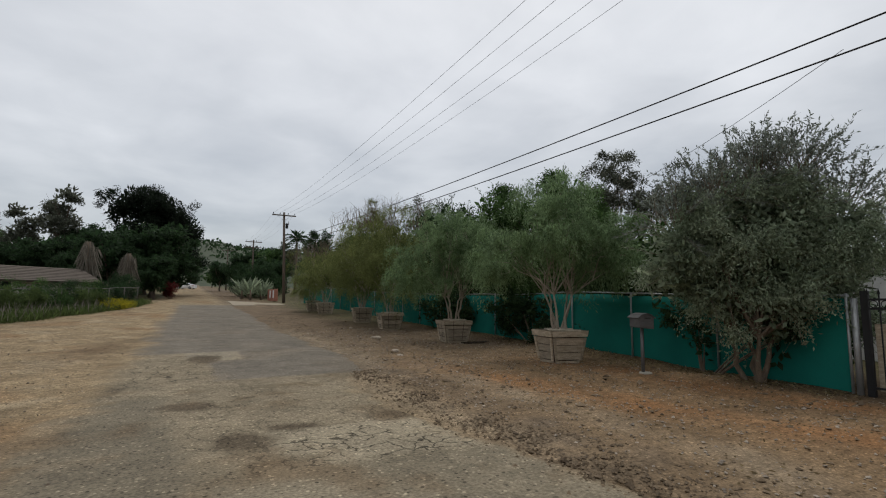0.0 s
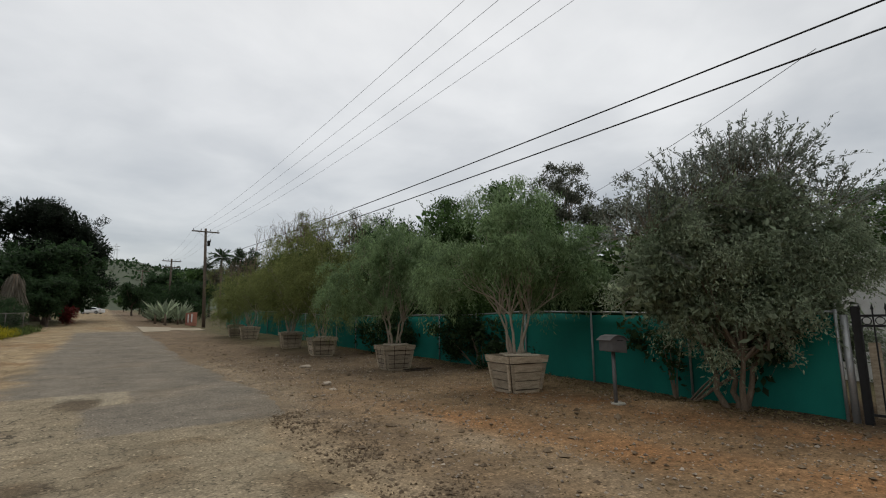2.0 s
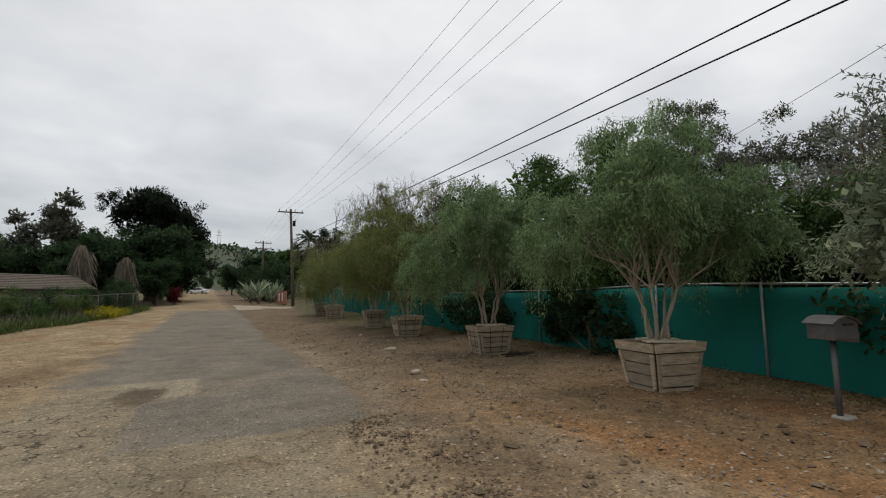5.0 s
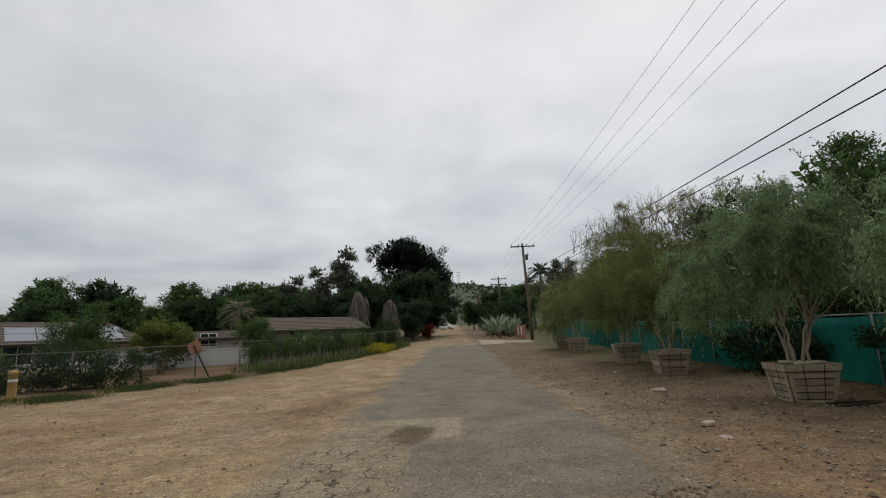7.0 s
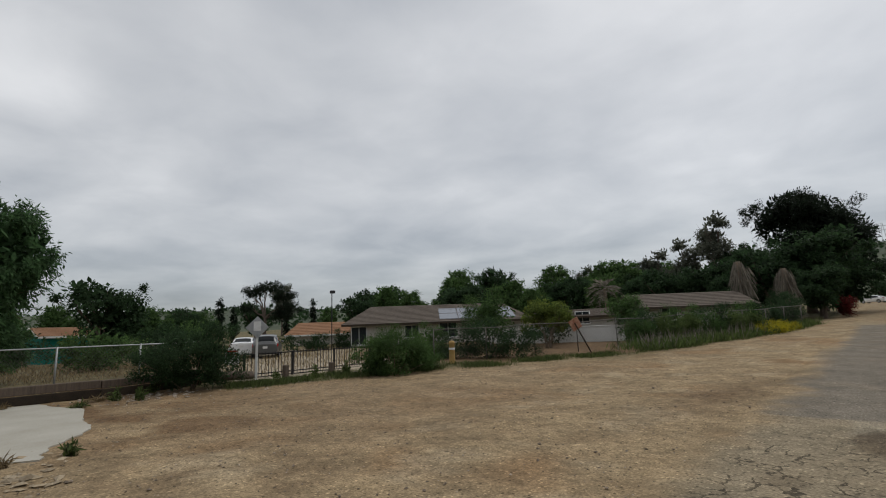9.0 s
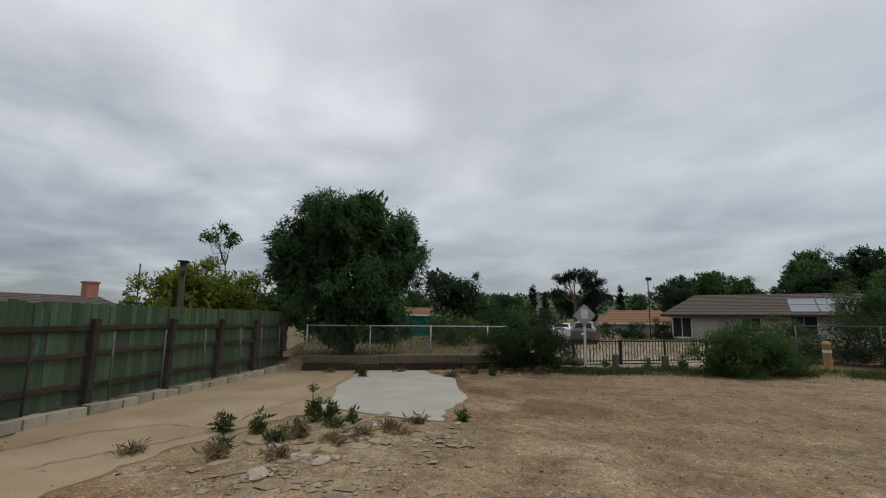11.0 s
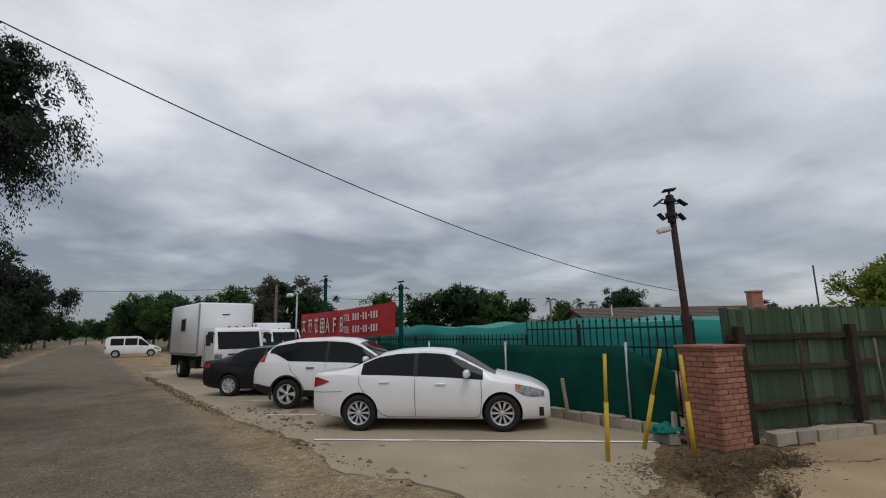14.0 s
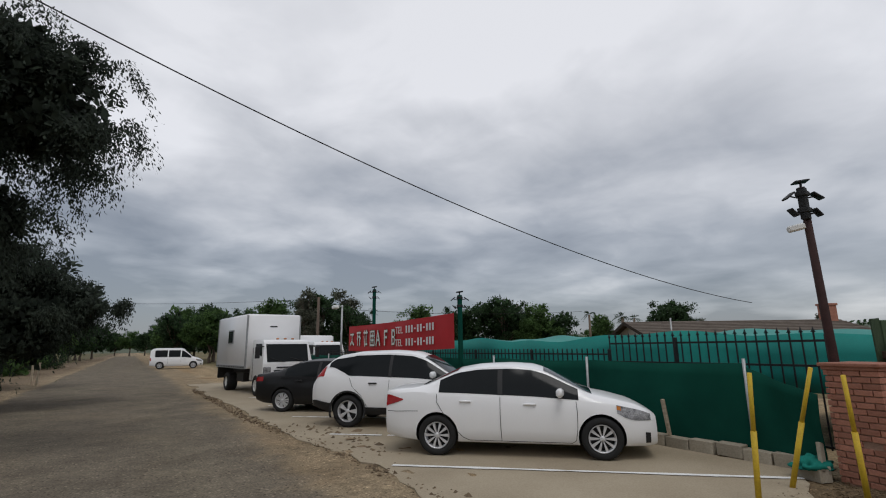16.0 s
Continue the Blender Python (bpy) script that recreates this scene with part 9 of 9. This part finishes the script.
def weed(at, h, seed, leaf="leaf_mid", label="tall green weed growing in cracked paving", r=0.14):
    return shrub("weed", (*at, gz(*at)), [(0, 0, h * 0.5, r, r, h * 0.5), (r * 0.5, 0, h * 0.25, r * 1.5, r * 1.5, h * 0.25)], leaf, max(16, int(h * 60)), 16, 0.035, (0.06, 0.02), seed, label, "weed", "weeds", stems=9)


WEEDS = [(-7.97, 2.35, 0.42), (-7.85, 2.9, 0.38), (-8.55, 3.7, 0.62), (-8.75, 4.0, 0.4), (-8.35, 4.35, 0.2), (-15.9, 4.85, 0.4), (-14.9, 4.95, 0.4), (-14.7, 9.1, 0.45), (-15.2, 8.6, 0.35), (-8.1, 6.3, 0.14), (-15.0, 15.0, 0.5), (-14.7, 16.2, 0.6), (-14.2, 18.4, 0.4), (-16.4, 14.2, 0.4), (-16.5, 10.0, 0.4)]
for k, (x, y, h) in enumerate(WEEDS):
    weed((x, y), h, 500 + k, "leaf_weed" if k % 3 else "grass", r=0.03 + h * 0.10)
TUFTS = [(-7.2, 3.15, 0.42, 0), (-8.15, 4.0, 0.4, 0), (-7.55, 3.5, 0.4, 1), (-7.4, 4.4, 0.45, 1), (-6.9, 4.0, 0.3, 1), (-7.8, 4.9, 0.4, 1), (-8.1, 5.4, 0.3, 1), (-6.5, 2.5, 0.35, 1), (-6.9, 1.4, 0.3, 1), (-7.0, 2.5, 0.3, 0), (-6.3, 3.3, 0.3, 1), (-7.9, 3.4, 0.3, 0), (-7.3, 5.0, 0.3, 1), (-5.4, -0.1, 0.2, 1), (-14.6, 7.6, 0.4, 0), (-15.6, 8.2, 0.5, 1), (-16.2, 6.2, 0.4, 1), (-16.3, 3.9, 0.3, 1)]
for k, (x, y, w, dry) in enumerate(TUFTS):
    shrub("dry_tuft", (x, y, gz(x, y)), [(0, 0, 0.01, w, w * 0.6, 0.03), (w * 0.3, 0.1, 0.05, w * 0.3, w * 0.3, 0.09)], "straw" if dry else "grass", int(60 * w / 0.4), 9, 0.03, (0.06, 0.012), 540 + k, "low patch of dry creeping weeds" if dry else "low patch of green creeping weeds", "weed", "dry tufts")


for k, (x, y, w) in enumerate(((-6.3, -0.75, 0.5), (-5.6, -1.0, 0.45), (-6.8, -0.5, 0.4), (-5.2, -0.6, 0.35))):
    shrub("litter_weed", (x, y, gz(x, y)), [(0, 0, 0.01, w, w * 0.6, 0.04)], "litter", 60, 9, 0.03, (0.05, 0.012), 580 + k, "low trampled weeds round a brick pillar", "weed", "litter weeds")


def slab_pieces():
    """Cracked-off plates of old paving along the slab's edge."""
    rng = np.random.default_rng(71)
    t = thing("broken_slab", (0, 0, 0), 0, "cracked plates of pale paving lying in earth and weeds", "paving", kind="structure")
    for k in range(32):
        f = rng.uniform()
        x, y = -5.9 - 2.4 * f + rng.normal(0, 0.45), 3.1 + 2.0 * f + rng.normal(0, 0.55)
        n, r = rng.integers(5, 8), rng.uniform(0.08, 0.24)
        a = np.sort(rng.uniform(0, 2 * math.pi, n) * 0.35 + np.arange(n) * 2 * math.pi / n)
        bm = bmesh.new()
        e = rng.uniform(0.7, 1.15, n)
        lo = [bm.verts.new((r * q * math.cos(v), r * 0.75 * q * math.sin(v), -0.02)) for q, v in zip(e, a)]
        hi = [bm.verts.new((r * 0.95 * q * math.cos(v), r * 0.71 * q * math.sin(v), 0.025 + 0.012 * math.sin(v + k))) for q, v in zip(e, a)]
        bm.faces.new(hi)
        for i in range(n):
            bm.faces.new((lo[i], lo[(i + 1) % n], hi[(i + 1) % n], hi[i]))
        bm.transform(pose(x, y, gz(x, y) + rng.uniform(0.0, 0.015), rng.normal(0, 2), rng.normal(0, 2), rng.uniform(0, 360)))
        part("plate", bm, M["sand_slab"] if k % 6 else M["concrete"], t)


slab_pieces()


def slab_cracks():
    """Dirt-filled cracks that wander over the sandy slab."""
    t = thing("slab_crack", (0, 0, 0), 0, "dark dirt-filled cracks in old paving", "paving", kind="structure")
    rng = np.random.default_rng(72)
    for line in ([(-6.3, 0.5), (-7.3, 1.6), (-8.0, 2.3), (-8.7, 3.2), (-9.4, 3.8)], [(-8.0, 2.3), (-9.4, 2.6), (-11.2, 3.6)], [(-7.0, -0.4), (-8.2, 0.4), (-8.6, 1.4), (-8.0, 2.3)], [(-11.2, 3.6), (-13.0, 4.1), (-16.5, 4.9)]):
        P = along(line, 0.09)
        bm = bmesh.new()
        prev = None
        for x, y, a in P:
            w, o = abs(rng.normal(0.007, 0.006)) + 0.002, rng.normal(0, 0.03)
            nx, ny = -math.sin(radians(a)), math.cos(radians(a))
            q = [bm.verts.new((x + nx * (o + k * w), y + ny * (o + k * w), 0.034)) for k in (-1, 1)]
            if prev:
                bm.faces.new((prev[0], prev[1], q[1], q[0]))
            prev = q
        bmesh.ops.recalc_face_normals(bm, faces=bm.faces)
        part("crack", bm, M["clod"], t)


slab_cracks()


def blades(name, spots, height, width, material, label, seed, lean=0.35, category="grass"):
    rng = np.random.default_rng(seed)
    n = len(spots)
    z = np.array([gz(x, y) for x, y in spots]) - 0.01
    c = np.column_stack([spots, z])
    d = np.column_stack([rng.normal(0, lean, (n, 2)), np.ones(n)])
    ob = leaf_mesh(name, c, d, height, width, material, None, rng=rng)
    return tagged(ob, label, category, kind="stuff")


EDGE = [(-14.9, 12.0), (-14.2, 13.7), (-13.4, 17.0), (-12.0, 19.5), (-10.2, 22.7), (-8.6, 25.4), (-6.8, 28.3), (-4.1, 38.6), (-2.6, 50.0)]
p = line_spots(EDGE, 42000, 0.35, SR)
p[:, 0] -= np.abs(SR.normal(0.1, 0.5, len(p)))
p = p[np.array([noise.noise(Vector((x * 0.7, y * 0.7, 3.0))) for x, y in p]) > -0.12 + SR.normal(0, 0.1, len(p))]
blades("verge_grass", p, 0.21, 0.018, M["grass"], "rough green grass along a sandy verge", 21)
p = line_spots(EDGE[6:], 7000, 0.35, SR)
p[:, 0] -= np.abs(SR.normal(0.7, 0.6, len(p)))
blades("verge_weeds", p, 0.55, 0.05, M["leaf_weed"], "tall leafy weeds along a garden fence", 24, 0.5, "weeds")
p = line_spots(EDGE[6:8], 420, 0.3, SR)
p[:, 0] -= np.abs(SR.normal(0.8, 0.6, len(p)))
blades("pale_flowers", p, 0.85, 0.035, M["thatch"], "pale dry flower stalks among weeds", 25, 0.3, "weeds")
p = np.stack([SR.uniform(-40, -18, 16000), SR.uniform(2.5, 34, 16000)], 1)
blades("yard_grass", p, 0.25, 0.03, M["straw"], "dry grass in a neglected yard", 22)
p = line_spots(FENCE[:4], 9000, 0.35, SR) - np.array([0.35, 0])
rng = np.random.default_rng(23)
q = np.column_stack([p, [gz(x, y) + 0.012 for x, y in p]])
d = np.column_stack([rng.normal(size=(len(p), 2)), np.abs(rng.normal(0, 0.15, len(p)))])
tagged(leaf_mesh("leaf_litter", q, d, 0.07, 0.025, M["straw"], None, rng=rng), "dry leaf litter along a screen fence", "leaf litter", kind="stuff")
p = np.concatenate([rng.normal((-6.1, -1.15), (0.75, 0.32), (4200, 2)), rng.normal((-5.6, -0.5), (0.45, 0.2), (1000, 2)), rng.normal((-6.9, -0.6), (0.35, 0.2), (700, 2))])
q = np.column_stack([p, [gz(x, y) + 0.03 for x, y in p]])
d = np.column_stack([rng.normal(size=(len(p), 2)), np.abs(rng.normal(0, 0.22, len(p)))])
tagged(leaf_mesh("dry_litter", q, d * np.array((1, 1, 0.5)), 0.06, 0.012, M["litter"], None, rng=rng), "dry brown clippings round a brick pillar", "plant litter", kind="stuff")
p = np.stack([SR.uniform(4.8, 10.6, 5000), SR.uniform(0, 24, 5000)], 1)
q = np.column_stack([p, [gz(x, y) + 0.01 for x, y in p]])
d = np.column_stack([rng.normal(size=(len(p), 2)), np.abs(rng.normal(0, 0.12, len(p)))])
tagged(leaf_mesh("fallen_leaves", q, d, 0.05, 0.02, M["straw"], None, rng=rng), "small fallen leaves on a gravel verge", "leaf litter", kind="stuff")
for k, (x, y, a) in enumerate(((9.9, 14.3, 20), (10.1, 14.6, 8))):
    t = thing("loose_board", (x, y, gz(x, y)), a, "weathered board lying beside a timber box", "board", "loose boards")
    part("plank", boxes(((1.5, 0.09, 0.03), (0, 0, 0.02), (0, 1, 0)), bevel=0.004), M["rail_wood"], t)
for k, (x, y) in enumerate(((5.2, -35.0), (4.7, -33.0))):
    t = thing("roadside_stake", (x, y, gz(x, y)), 0, "pale timber stake beside the road", "post", "roadside stakes")
    part("stake", boxes(((0.1, 0.1, 1.2), (0, 0, 0.6), (3, 2 - 4 * k, 0)), bevel=0.01), M["grey_wood"], t)
for k in range(9):
    x, y = 8.5 + 1.2 * (k % 3), -34 - 5.0 * k
    shrub("roadside_shrub", (x, y, gz(x, y)), [(0, 0, 0.9, 2.2, 2.6, 1.0)], "leaf_mid" if k % 2 else "leaf_dark", 160, 26, 0.22, (0.16, 0.08), 600 + k, "low green shrub along the road", group="roadside shrubs")
